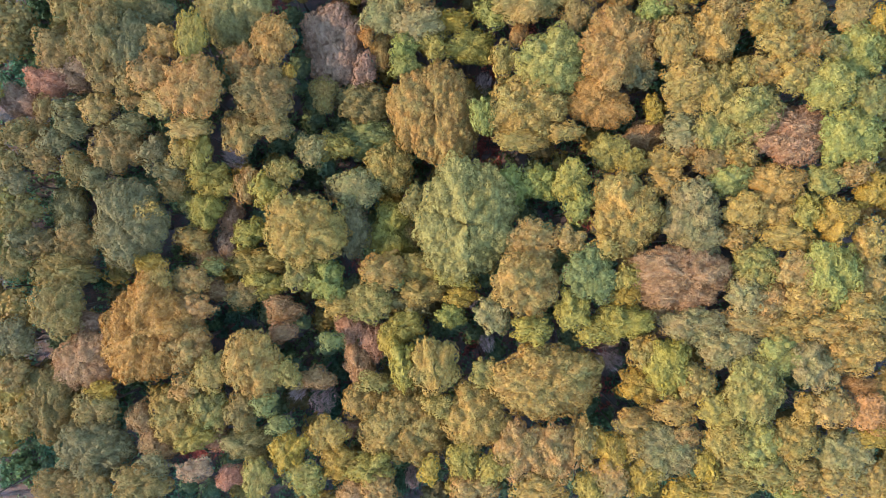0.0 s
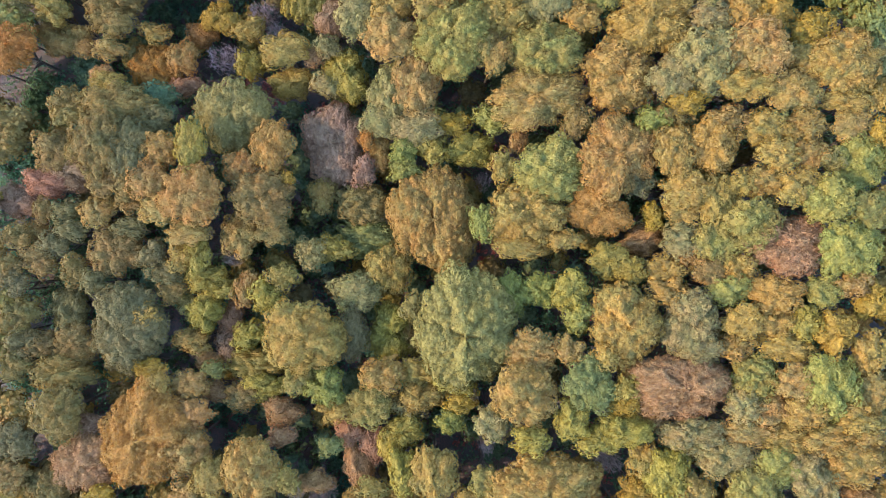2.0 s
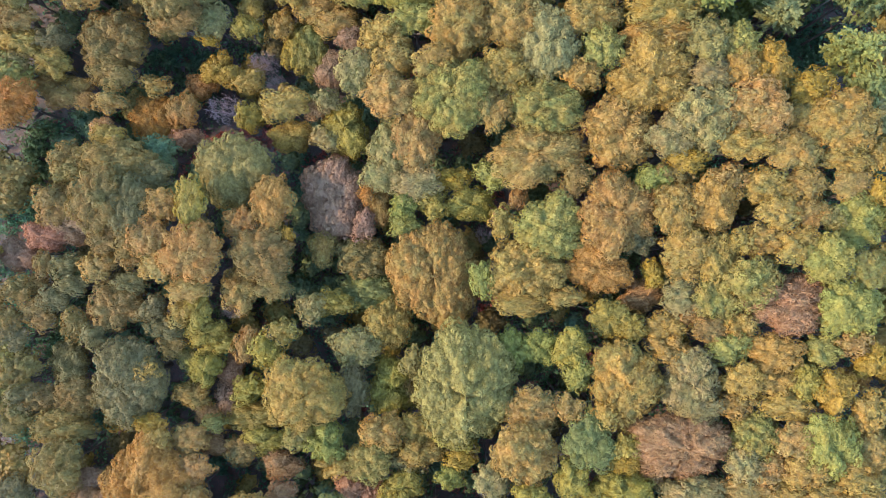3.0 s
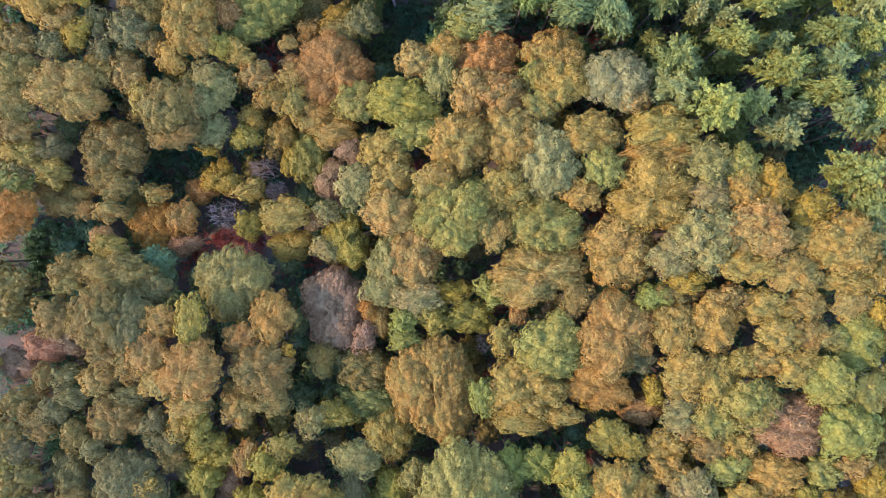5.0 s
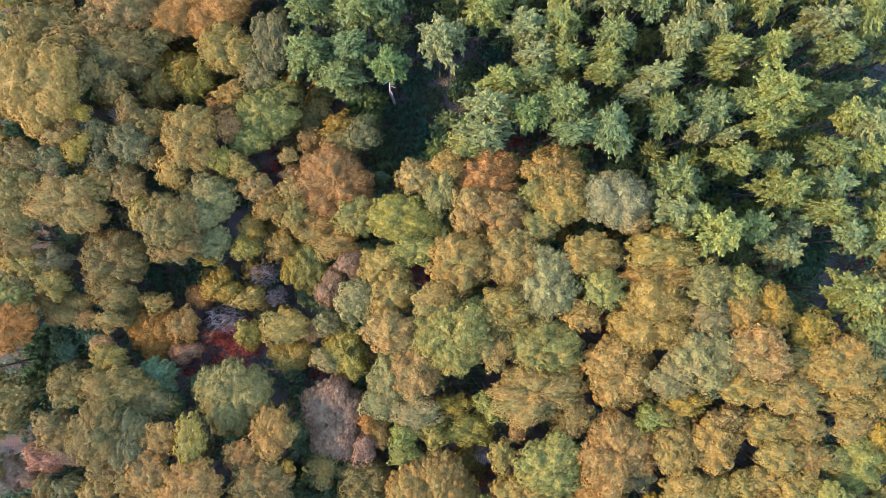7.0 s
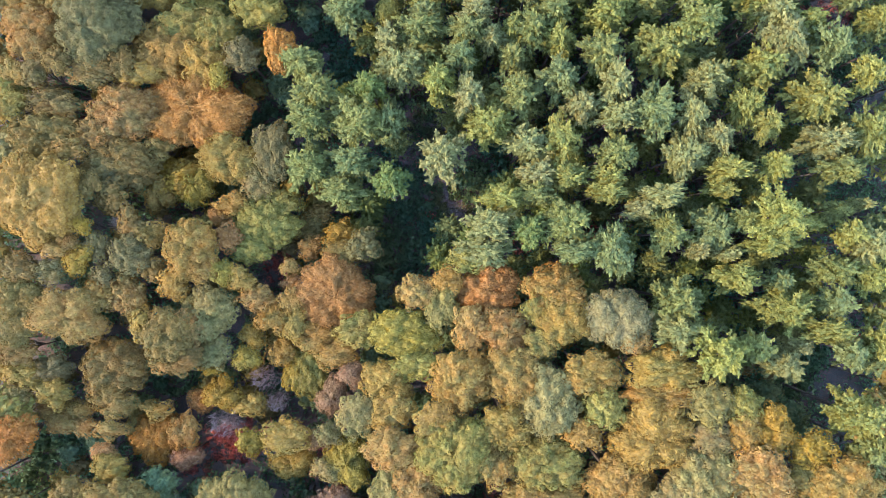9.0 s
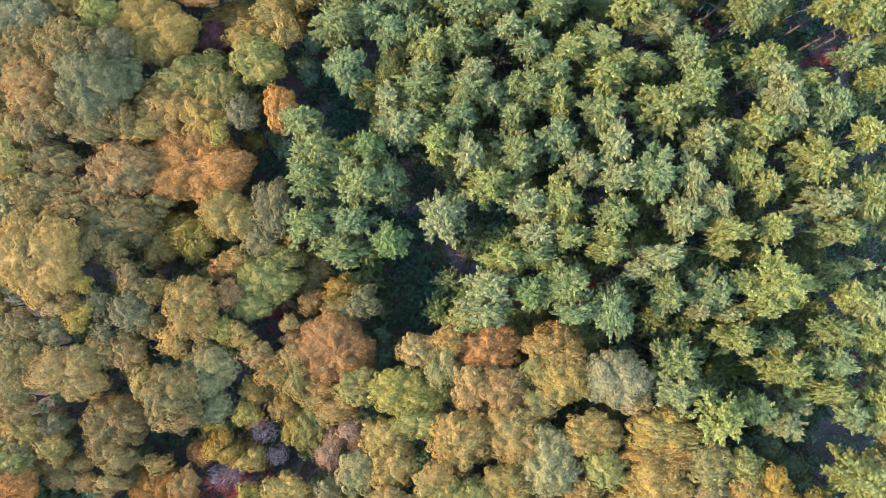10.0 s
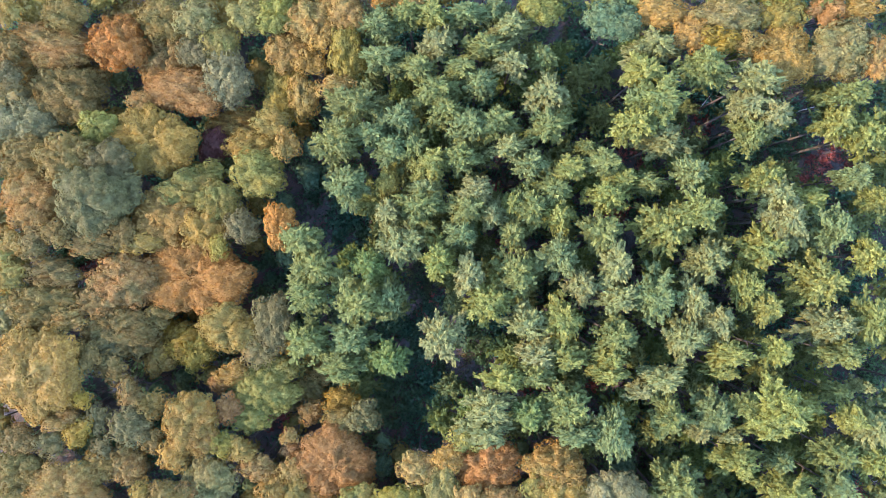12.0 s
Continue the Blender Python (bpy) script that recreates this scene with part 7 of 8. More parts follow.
conifer(19.9, 91.7, 2.32, 2.05, 18.0, "yellow_fir")
conifer(39.9, 91.8, 1.51, 1.50, 18.4, "pale_fir")
edge_tree(-62.8, 92.2, 2.86, 2.78, 10.9, "khaki")
young_conifer(45.3, 92.3, 1.69, 1.88, 11.5, "fir")
young_conifer(31.4, 92.4, 1.69, 1.62, 7.4, "deep_fir")
young_conifer(11.0, 92.5, 1.82, 2.05, 10.6, "deep_fir")
conifer(4.1, 92.5, 1.79, 1.44, 17.3, "pale_fir")
conifer(13.6, 92.6, 1.61, 1.45, 16.9, "fir")
broadleaf(-33.6, 92.7, 3.65, 2.63, 11.7, "green")
small_broadleaf(-40.7, 92.8, 2.08, 2.08, 13.0, "moss")
conifer(-2.4, 93.0, 1.80, 1.27, 15.2, "blue_fir")
conifer(-12.2, 93.0, 2.47, 2.76, 16.5, "blue_fir")
conifer(24.6, 93.2, 2.14, 1.09, 17.3, "fir")
young_conifer(67.0, 93.3, 2.75, 2.91, 17.6, "fir")
young_conifer(51.0, 93.4, 1.64, 1.49, 7.7, "deep_fir")
hazy(-7.1, 93.7, 1.27, 1.76, 14.7, "light_green")
conifer(21.6, 93.7, 1.44, 1.16, 16.8, "yellow_fir")
conifer(38.8, 93.8, 2.79, 2.17, 17.3, "yellow_fir")
understorey(-27.9, 93.8, 1.49, 1.29, 3.6, "dark_green")
conifer(48.8, 93.9, 1.79, 1.32, 18.8, "blue_fir")
understorey(-38.0, 93.9, 1.78, 1.90, 5.6, "teal")
young_conifer(19.5, 94.1, 2.11, 1.86, 10.2, "deep_fir")
young_conifer(3.2, 94.1, 2.19, 2.33, 8.7, "fir")
edge_tree(-55.5, 94.2, 3.31, 3.78, 9.4, "olive")
young_conifer(-4.5, 94.5, 1.69, 1.65, 8.6, "blue_fir")
young_conifer(27.5, 94.5, 2.24, 2.40, 7.8, "deep_fir")
young_conifer(23.3, 94.6, 1.68, 1.68, 10.4, "deep_fir")
young_conifer(59.9, 94.6, 3.47, 3.59, 16.8, "yellow_fir")
conifer(29.5, 94.6, 1.69, 1.70, 19.2, "blue_fir")
young_conifer(34.4, 94.7, 2.31, 2.47, 11.2, "deep_fir")
young_conifer(42.3, 95.0, 1.78, 1.54, 9.7, "blue_fir")
conifer(15.4, 95.0, 1.58, 1.33, 17.4, "yellow_fir")
edge_tree(-70.2, 95.2, 3.18, 3.56, 12.0, "tan")
broadleaf(-23.9, 95.2, 3.40, 2.75, 12.4, "light_green")
understorey(-35.3, 95.2, 1.43, 1.60, 5.6, "dark_green")
bushy(-31.5, 95.4, 2.27, 1.67, 9.6, "light_green")
understorey(-18.9, 95.6, 1.81, 2.06, 6.1, "teal")
conifer(19.1, 95.6, 1.72, 1.37, 17.9, "fir")
young_conifer(54.3, 95.6, 2.82, 2.43, 17.9, "fir")
young_conifer(45.7, 95.7, 1.74, 1.60, 10.2, "blue_fir")
conifer(10.4, 95.7, 1.71, 1.52, 17.4, "blue_fir")
conifer(-1.4, 95.9, 1.77, 1.87, 16.9, "yellow_fir")
young_conifer(14.0, 96.0, 2.05, 2.12, 10.1, "blue_fir")
understorey(-15.4, 96.0, 1.56, 1.42, 6.0, "dark_green")
young_conifer(-7.1, 96.2, 1.81, 1.67, 6.8, "blue_fir")
edge_tree(-65.1, 96.2, 2.83, 2.68, 10.6, "drab")
broadleaf(-42.9, 96.3, 3.01, 2.58, 13.2, "moss")
conifer(1.9, 96.5, 2.56, 1.98, 17.5, "fir")
young_conifer(71.0, 96.6, 2.81, 2.97, 16.7, "blue_fir")
broadleaf(-48.3, 96.8, 3.36, 3.14, 13.4, "drab")
broadleaf(-55.5, 97.0, 3.39, 2.65, 10.9, "drab")
young_conifer(31.6, 97.0, 1.88, 2.08, 11.0, "deep_fir")
young_conifer(37.1, 97.0, 1.96, 1.87, 9.6, "deep_fir")
young_conifer(10.6, 97.3, 1.73, 1.72, 8.8, "blue_fir")
understorey(-30.0, 97.5, 1.71, 1.94, 2.9, "dark_green")
conifer(7.8, 97.6, 1.88, 1.35, 17.5, "pale_fir")
conifer(-6.4, 97.8, 1.58, 1.44, 16.4, "blue_fir")
conifer(17.5, 97.8, 0.89, 0.81, 16.2, "fir")
conifer(-3.5, 98.0, 2.04, 2.55, 16.0, "fir")
young_conifer(4.8, 98.1, 2.29, 2.15, 9.9, "blue_fir")
young_conifer(16.5, 98.2, 2.06, 2.21, 8.3, "fir")
conifer(27.0, 98.4, 3.23, 2.24, 16.9, "pale_fir")
young_conifer(19.9, 98.5, 1.96, 1.98, 7.6, "blue_fir")
small_broadleaf(-20.1, 98.5, 1.50, 1.86, 13.4, "olive")
conifer(-12.8, 98.7, 3.26, 2.91, 17.1, "sage")
understorey(-45.3, 98.7, 1.70, 1.59, 4.1, "dark_green")
broadleaf(-25.4, 99.0, 3.58, 2.39, 9.6, "umber")
edge_tree(-74.1, 99.0, 3.51, 3.54, 10.4, "umber")
understorey(-51.1, 99.1, 1.34, 1.30, 5.8, "green")
conifer(50.9, 99.2, 2.53, 2.72, 18.1, "yellow_fir")
conifer(36.6, 99.2, 1.62, 1.90, 18.5, "fir")
feathery(-38.3, 99.3, 4.68, 4.60, 11.7, "amber")
young_conifer(1.2, 99.3, 1.68, 1.49, 9.3, "blue_fir")
conifer(-8.6, 99.4, 2.24, 2.23, 16.6, "blue_fir")
hazy(-31.3, 99.4, 1.83, 2.60, 8.0, "wine")
young_conifer(-5.6, 99.5, 2.18, 1.95, 9.6, "blue_fir")
young_conifer(67.4, 99.6, 2.63, 2.88, 17.3, "fir")
understorey(-17.9, 99.6, 1.64, 1.44, 6.3, "teal")
edge_tree(-59.4, 99.7, 2.92, 3.14, 8.9, "drab")
young_conifer(-1.6, 99.9, 1.62, 1.52, 9.2, "deep_fir")
young_conifer(34.6, 100.0, 1.82, 1.78, 7.3, "blue_fir")
young_conifer(59.7, 100.1, 3.29, 3.20, 17.1, "blue_fir")
conifer(12.6, 100.1, 2.29, 1.84, 17.5, "fir")
conifer(47.0, 100.2, 1.82, 1.81, 18.5, "yellow_fir")
young_conifer(54.6, 100.2, 2.84, 2.61, 18.3, "fir")
young_conifer(9.5, 100.3, 1.73, 1.93, 8.9, "deep_fir")
understorey(-28.6, 100.4, 1.63, 1.79, 2.7, "moss")
conifer(22.7, 100.5, 1.98, 1.86, 19.1, "yellow_fir")
young_conifer(31.0, 100.5, 1.94, 2.00, 7.5, "blue_fir")
conifer(3.0, 100.5, 1.85, 1.55, 18.1, "blue_fir")
understorey(-48.6, 100.6, 1.60, 1.48, 3.7, "green")
conifer(6.2, 100.8, 2.16, 1.83, 17.6, "fir")
understorey(-15.0, 101.1, 1.87, 1.79, 7.2, "dark_green")
bushy(-44.8, 101.1, 2.13, 2.20, 12.1, "lime")
conifer(38.8, 101.3, 2.18, 1.98, 18.9, "pale_fir")
conifer(-5.7, 101.3, 1.86, 1.65, 16.4, "blue_fir")
understorey(-51.8, 101.5, 1.46, 1.29, 4.9, "dark_green")
understorey(-42.6, 101.7, 1.41, 1.42, 4.7, "moss")
small_broadleaf(-22.6, 102.0, 2.30, 1.71, 10.5, "olive")
understorey(-25.7, 102.1, 1.33, 1.17, 2.8, "green")
broadleaf(-56.2, 102.2, 3.75, 3.45, 9.6, "grey")
conifer(0.4, 102.2, 1.77, 1.40, 17.4, "fir")
understorey(-19.9, 102.2, 1.34, 1.35, 3.6, "green")
young_conifer(28.1, 102.3, 1.80, 1.68, 7.3, "blue_fir")
conifer(24.8, 102.5, 3.07, 2.42, 20.9, "fir")
conifer(36.0, 102.6, 1.61, 1.42, 19.1, "pale_fir")
broadleaf(-29.0, 102.6, 3.26, 1.94, 6.8, "umber")
understorey(-33.1, 102.6, 1.62, 1.84, 3.4, "dark_green")
young_conifer(3.6, 102.8, 1.97, 1.73, 6.6, "deep_fir")
young_conifer(44.5, 102.8, 1.80, 1.84, 11.1, "deep_fir")
edge_tree(-62.9, 102.9, 2.92, 3.01, 8.7, "green")
young_conifer(15.1, 103.0, 2.21, 2.41, 9.2, "fir")
conifer(-11.0, 103.1, 3.59, 2.72, 16.5, "sage")
understorey(-46.1, 103.7, 1.66, 1.44, 4.9, "green")
young_conifer(21.8, 103.7, 2.18, 2.14, 7.5, "fir")
conifer(48.3, 103.7, 3.19, 2.34, 18.9, "fir")
young_conifer(7.6, 103.8, 1.64, 1.61, 8.5, "deep_fir")
understorey(-41.8, 104.2, 1.49, 1.46, 4.3, "dark_green")
young_conifer(41.2, 104.3, 2.21, 2.26, 7.6, "blue_fir")
young_conifer(32.8, 104.4, 1.81, 1.60, 7.9, "blue_fir")
understorey(-16.0, 104.5, 1.62, 1.62, 6.4, "teal")
conifer(12.5, 104.5, 2.04, 2.13, 16.9, "pale_fir")
understorey(-24.6, 104.5, 1.59, 1.40, 3.8, "dark_green")
small_broadleaf(-39.8, 104.7, 1.33, 1.03, 10.9, "tan")
young_conifer(64.2, 104.8, 3.51, 4.03, 16.9, "fir")
conifer(-0.8, 104.8, 2.32, 1.84, 17.0, "fir")
young_conifer(-3.2, 104.9, 2.32, 1.98, 8.0, "blue_fir")
young_conifer(72.0, 105.0, 3.27, 3.56, 17.7, "fir")
conifer(36.4, 105.2, 2.16, 1.67, 20.4, "pale_fir")
edge_tree(-67.3, 105.5, 3.46, 3.23, 10.5, "umber")
conifer(4.1, 105.5, 1.86, 1.55, 17.4, "blue_fir")
small_broadleaf(-13.8, 105.6, 2.12, 1.41, 14.3, "tan")
edge_tree(-58.7, 105.6, 2.76, 2.63, 8.5, "khaki")
broadleaf(-18.6, 105.6, 2.01, 2.53, 10.5, "olive")
young_conifer(-8.8, 105.7, 2.07, 1.83, 5.8, "blue_fir")
edge_tree(-73.3, 105.7, 3.54, 3.39, 10.9, "khaki")
feathery(-34.3, 106.0, 4.78, 2.84, 10.5, "peach")
young_conifer(16.3, 106.0, 1.71, 1.83, 7.5, "fir")
young_conifer(49.7, 106.1, 1.61, 1.69, 11.1, "blue_fir")
young_conifer(57.3, 106.1, 3.55, 3.05, 17.9, "blue_fir")
conifer(23.6, 106.2, 2.23, 1.75, 19.3, "yellow_fir")
understorey(-39.7, 106.5, 1.43, 1.31, 4.4, "green")
broadleaf(-21.1, 106.5, 3.34, 3.49, 8.5, "yellow")
young_conifer(27.0, 106.5, 2.19, 2.26, 9.3, "deep_fir")
conifer(30.3, 106.8, 2.49, 2.23, 20.4, "fir")
young_conifer(-13.5, 107.0, 1.91, 1.85, 5.4, "deep_fir")
young_conifer(-5.9, 107.0, 1.61, 1.53, 8.2, "deep_fir")
understorey(-43.3, 107.0, 1.73, 1.50, 3.6, "moss")
broadleaf(-51.0, 107.0, 5.27, 4.51, 9.3, "drab")
young_conifer(10.9, 107.2, 2.14, 2.21, 9.9, "deep_fir")
conifer(2.1, 107.4, 1.61, 1.11, 17.2, "fir")
conifer(-3.1, 107.5, 1.55, 1.25, 16.7, "fir")
understorey(-24.7, 107.7, 1.62, 1.71, 3.0, "dark_green")
broadleaf(-28.9, 107.7, 3.03, 3.56, 10.5, "grey")
young_conifer(44.4, 107.7, 1.83, 1.68, 9.9, "deep_fir")
conifer(8.3, 107.9, 1.81, 1.64, 17.3, "pale_fir")
young_conifer(-1.6, 108.0, 1.81, 1.81, 6.7, "deep_fir")
small_broadleaf(51.9, 108.2, 1.69, 2.43, 17.7, "tan")
small_broadleaf(-57.5, 108.3, 1.94, 1.79, 10.5, "moss")
feathery(40.7, 108.4, 3.48, 3.21, 18.3, "amber")
young_conifer(35.3, 108.5, 1.98, 1.92, 10.0, "blue_fir")
young_conifer(2.3, 108.7, 2.03, 1.84, 6.4, "blue_fir")
young_conifer(18.3, 108.7, 2.06, 2.22, 7.9, "fir")
young_conifer(14.0, 108.8, 1.92, 2.06, 6.9, "fir")
understorey(-33.0, 108.9, 1.47, 1.54, 3.3, "dark_green")
conifer(-7.7, 108.9, 2.40, 1.66, 16.2, "blue_fir")
conifer(12.2, 108.9, 1.24, 1.32, 15.8, "fir")
young_conifer(-10.2, 109.0, 1.99, 1.83, 7.8, "blue_fir")
broadleaf(48.0, 109.4, 3.82, 3.35, 18.2, "khaki")
young_conifer(-4.3, 109.4, 1.70, 1.84, 5.9, "blue_fir")
conifer(25.0, 109.6, 2.90, 1.97, 18.8, "pale_fir")
young_conifer(7.7, 109.7, 1.93, 2.08, 8.2, "deep_fir")
conifer(4.8, 109.7, 2.40, 1.48, 17.2, "fir")
small_broadleaf(36.5, 109.8, 1.81, 1.54, 18.1, "olive")
small_broadleaf(-17.7, 109.9, 1.99, 1.77, 11.0, "amber")
understorey(-46.5, 110.0, 1.50, 1.54, 3.8, "dark_green")
conifer(-0.8, 110.1, 1.78, 1.75, 16.8, "pale_fir")
broadleaf(-12.3, 110.1, 2.12, 3.53, 14.2, "yellow")
small_broadleaf(32.9, 110.1, 2.28, 1.47, 18.3, "gold")
understorey(-15.1, 110.2, 1.82, 1.79, 6.0, "moss")
understorey(-25.9, 110.2, 1.71, 1.67, 4.8, "green")
young_conifer(21.6, 110.3, 2.37, 2.35, 6.9, "blue_fir")
small_broadleaf(29.7, 110.8, 2.28, 1.88, 18.2, "amber")
edge_tree(-58.6, 110.9, 3.78, 3.69, 8.5, "tan")
broadleaf(-37.4, 111.0, 3.79, 4.25, 8.7, "tan")
young_conifer(71.4, 111.0, 2.78, 2.79, 18.1, "fir")
small_broadleaf(-33.0, 111.2, 1.94, 1.94, 10.5, "moss")
edge_tree(-64.4, 111.2, 3.45, 2.95, 9.5, "green")
broadleaf(-20.6, 111.5, 2.66, 2.58, 10.8, "tan")
young_conifer(65.0, 111.6, 3.17, 2.73, 17.3, "fir")
young_conifer(12.0, 111.6, 1.93, 1.65, 10.2, "fir")
edge_tree(-72.8, 111.6, 3.42, 3.80, 11.8, "drab")
understorey(0.4, 111.7, 1.53, 1.59, 7.0, "teal")
young_conifer(38.8, 111.7, 2.00, 2.04, 8.7, "deep_fir")
small_broadleaf(-57.0, 111.8, 1.92, 1.70, 10.7, "drab")
understorey(-2.3, 111.9, 1.40, 1.54, 5.7, "dark_green")
young_conifer(25.0, 112.1, 2.06, 2.10, 10.0, "deep_fir")
small_broadleaf(-15.4, 112.2, 1.72, 1.58, 13.1, "amber")
young_conifer(44.1, 112.2, 2.11, 1.90, 8.7, "deep_fir")
broadleaf(-29.5, 112.3, 2.23, 2.38, 10.5, "green")
conifer(8.1, 112.3, 2.08, 1.43, 17.3, "pale_fir")
young_conifer(51.7, 112.3, 2.25, 2.02, 11.7, "deep_fir")
feathery(-52.0, 112.3, 4.44, 2.67, 10.5, "tan")
broadleaf(-43.2, 112.4, 3.38, 3.38, 11.1, "rust")
understorey(-26.4, 112.7, 1.35, 1.21, 3.4, "dark_green")
young_conifer(16.0, 112.7, 1.89, 1.65, 6.6, "deep_fir")
understorey(-23.4, 112.8, 1.70, 1.55, 5.4, "moss")
conifer(-8.1, 112.9, 2.40, 2.15, 16.0, "blue_fir")
broadleaf(20.6, 113.1, 3.11, 2.30, 17.5, "dark_green")
understorey(5.3, 113.2, 1.55, 1.66, 5.9, "teal")
broadleaf(33.8, 113.2, 4.02, 2.21, 18.2, "khaki")
young_conifer(57.1, 113.4, 3.67, 3.55, 17.2, "blue_fir")
broadleaf(40.5, 113.6, 2.70, 2.03, 17.7, "yellow")
broadleaf(26.2, 113.8, 2.84, 1.76, 17.5, "amber")
conifer(-1.4, 113.9, 1.91, 1.69, 16.7, "yellow_fir")
conifer(2.7, 114.0, 2.02, 1.06, 17.0, "blue_fir")
small_broadleaf(45.9, 114.1, 2.09, 1.55, 17.6, "peach")
small_broadleaf(50.3, 114.2, 2.23, 1.28, 17.6, "amber")
bushy(11.7, 114.4, 2.28, 1.73, 16.9, "lime")
conifer(-4.5, 114.4, 1.88, 1.41, 16.4, "fir")
young_conifer(8.7, 114.4, 2.20, 2.51, 9.8, "blue_fir")
understorey(-46.7, 114.5, 1.39, 1.23, 5.5, "teal")
broadleaf(-16.7, 114.5, 3.14, 2.50, 13.4, "tan")
conifer(6.3, 114.6, 1.31, 1.57, 15.7, "blue_fir")
small_broadleaf(-12.1, 114.7, 2.12, 1.98, 14.3, "tan")
young_conifer(29.0, 114.7, 1.97, 1.89, 8.9, "fir")
edge_tree(-68.4, 114.8, 2.61, 2.62, 10.9, "umber")
understorey(2.0, 115.2, 1.98, 2.11, 8.0, "dark_green")
bushy(-21.5, 115.4, 2.49, 2.19, 12.4, "lime")
broadleaf(-32.4, 115.5, 2.64, 2.35, 11.3, "khaki")
small_broadleaf(-25.6, 115.6, 2.34, 1.97, 11.6, "grey_green")
young_conifer(25.7, 115.7, 1.65, 1.72, 11.6, "fir")
broadleaf(-37.2, 115.8, 3.10, 2.66, 10.7, "drab")
broadleaf(-49.8, 116.0, 2.94, 2.21, 11.2, "drab")
understorey(-9.1, 116.0, 1.79, 1.65, 6.0, "moss")
bushy(-7.9, 116.0, 1.05, 0.72, 15.5, "rust")
young_conifer(40.0, 116.0, 2.99, 3.01, 18.9, "yellow_fir")
small_broadleaf(-56.8, 116.1, 1.46, 1.90, 11.5, "olive")
edge_tree(-18.8, 116.3, 2.71, 2.51, 9.8, "green")
edge_tree(-43.2, 116.3, 2.93, 2.81, 8.3, "tan")
young_conifer(47.0, 116.7, 3.78, 3.68, 18.4, "yellow_fir")
young_conifer(73.9, 116.9, 3.09, 3.18, 16.8, "fir")
edge_tree(-13.6, 117.1, 2.63, 3.00, 13.1, "tan")
young_conifer(13.9, 117.1, 3.07, 3.07, 16.2, "yellow_fir")
edge_tree(-4.2, 117.2, 2.83, 2.68, 15.2, "tan")
young_conifer(20.8, 117.5, 3.80, 3.42, 18.1, "yellow_fir")
edge_tree(-74.0, 117.8, 2.67, 2.94, 12.0, "olive")
young_conifer(34.1, 117.8, 3.70, 4.22, 18.7, "yellow_fir")
young_conifer(67.4, 117.9, 2.89, 2.53, 17.6, "blue_fir")
edge_tree(-54.3, 118.0, 2.88, 3.12, 10.1, "olive")
edge_tree(-30.7, 118.1, 3.58, 4.08, 8.9, "umber")
edge_tree(-62.7, 118.6, 3.70, 3.88, 9.8, "drab")
edge_tree(0.4, 119.2, 2.77, 2.56, 14.9, "olive")
young_conifer(58.9, 119.3, 2.60, 2.61, 18.0, "fir")
edge_tree(-22.6, 119.9, 3.05, 2.90, 11.2, "khaki")
edge_tree(-8.0, 120.1, 2.87, 2.79, 13.4, "khaki")
young_conifer(63.7, 120.8, 2.90, 3.07, 18.0, "yellow_fir")
edge_tree(-45.3, 121.1, 3.44, 3.90, 10.7, "green")
edge_tree(-17.1, 121.2, 2.97, 3.17, 11.5, "olive")
young_conifer(39.3, 121.3, 3.19, 3.00, 17.6, "fir")
edge_tree(5.6, 121.4, 3.27, 3.06, 16.0, "green")
edge_tree(-36.5, 121.6, 3.04, 2.87, 10.1, "drab")
young_conifer(51.0, 121.6, 3.18, 2.71, 17.7, "blue_fir")
edge_tree(-68.9, 123.0, 3.44, 3.03, 11.6, "drab")
young_conifer(28.5, 124.0, 3.65, 3.94, 17.3, "fir")
edge_tree(-55.1, 124.2, 3.18, 2.91, 11.4, "olive")
young_conifer(69.1, 124.6, 3.30, 3.77, 17.4, "fir")
edge_tree(-23.9, 124.7, 2.77, 2.98, 12.1, "khaki")
edge_tree(-2.1, 124.8, 2.95, 2.52, 13.9, "olive")
young_conifer(54.9, 124.8, 2.63, 2.75, 16.7, "yellow_fir")
edge_tree(-13.3, 125.0, 2.68, 2.81, 13.7, "olive")
young_conifer(42.5, 125.4, 2.63, 2.76, 16.9, "fir")
edge_tree(-18.9, 125.9, 2.92, 2.66, 12.9, "drab")
young_conifer(14.1, 125.9, 3.67, 3.88, 16.7, "yellow_fir")
edge_tree(-63.1, 125.9, 2.70, 2.95, 10.2, "umber")
edge_tree(-30.4, 126.1, 2.62, 2.60, 10.2, "drab")
edge_tree(-7.0, 126.3, 3.18, 2.92, 13.5, "drab")
young_conifer(63.7, 126.4, 3.45, 3.85, 18.2, "fir")
edge_tree(-38.5, 126.4, 3.33, 3.06, 10.4, "khaki")
edge_tree(4.1, 126.5, 3.17, 3.24, 16.1, "drab")
young_conifer(20.4, 126.5, 3.64, 3.25, 17.2, "yellow_fir")
edge_tree(-49.7, 127.0, 2.75, 2.37, 10.9, "green")
young_conifer(37.1, 127.1, 2.68, 2.79, 18.4, "yellow_fir")
edge_tree(-72.9, 127.1, 3.40, 3.64, 12.3, "drab")
young_conifer(50.2, 127.2, 3.24, 3.54, 18.3, "fir")


massed("understorey_thicket", "low dull green trees and saplings in the shade of the canopy", "undergrowth", THICKET, UNDER, 0.7)
massed("outer_wood", "mixed autumn broadleaf wood added beyond the flown strip", "wood", EDGE, OUTER, 0.56)


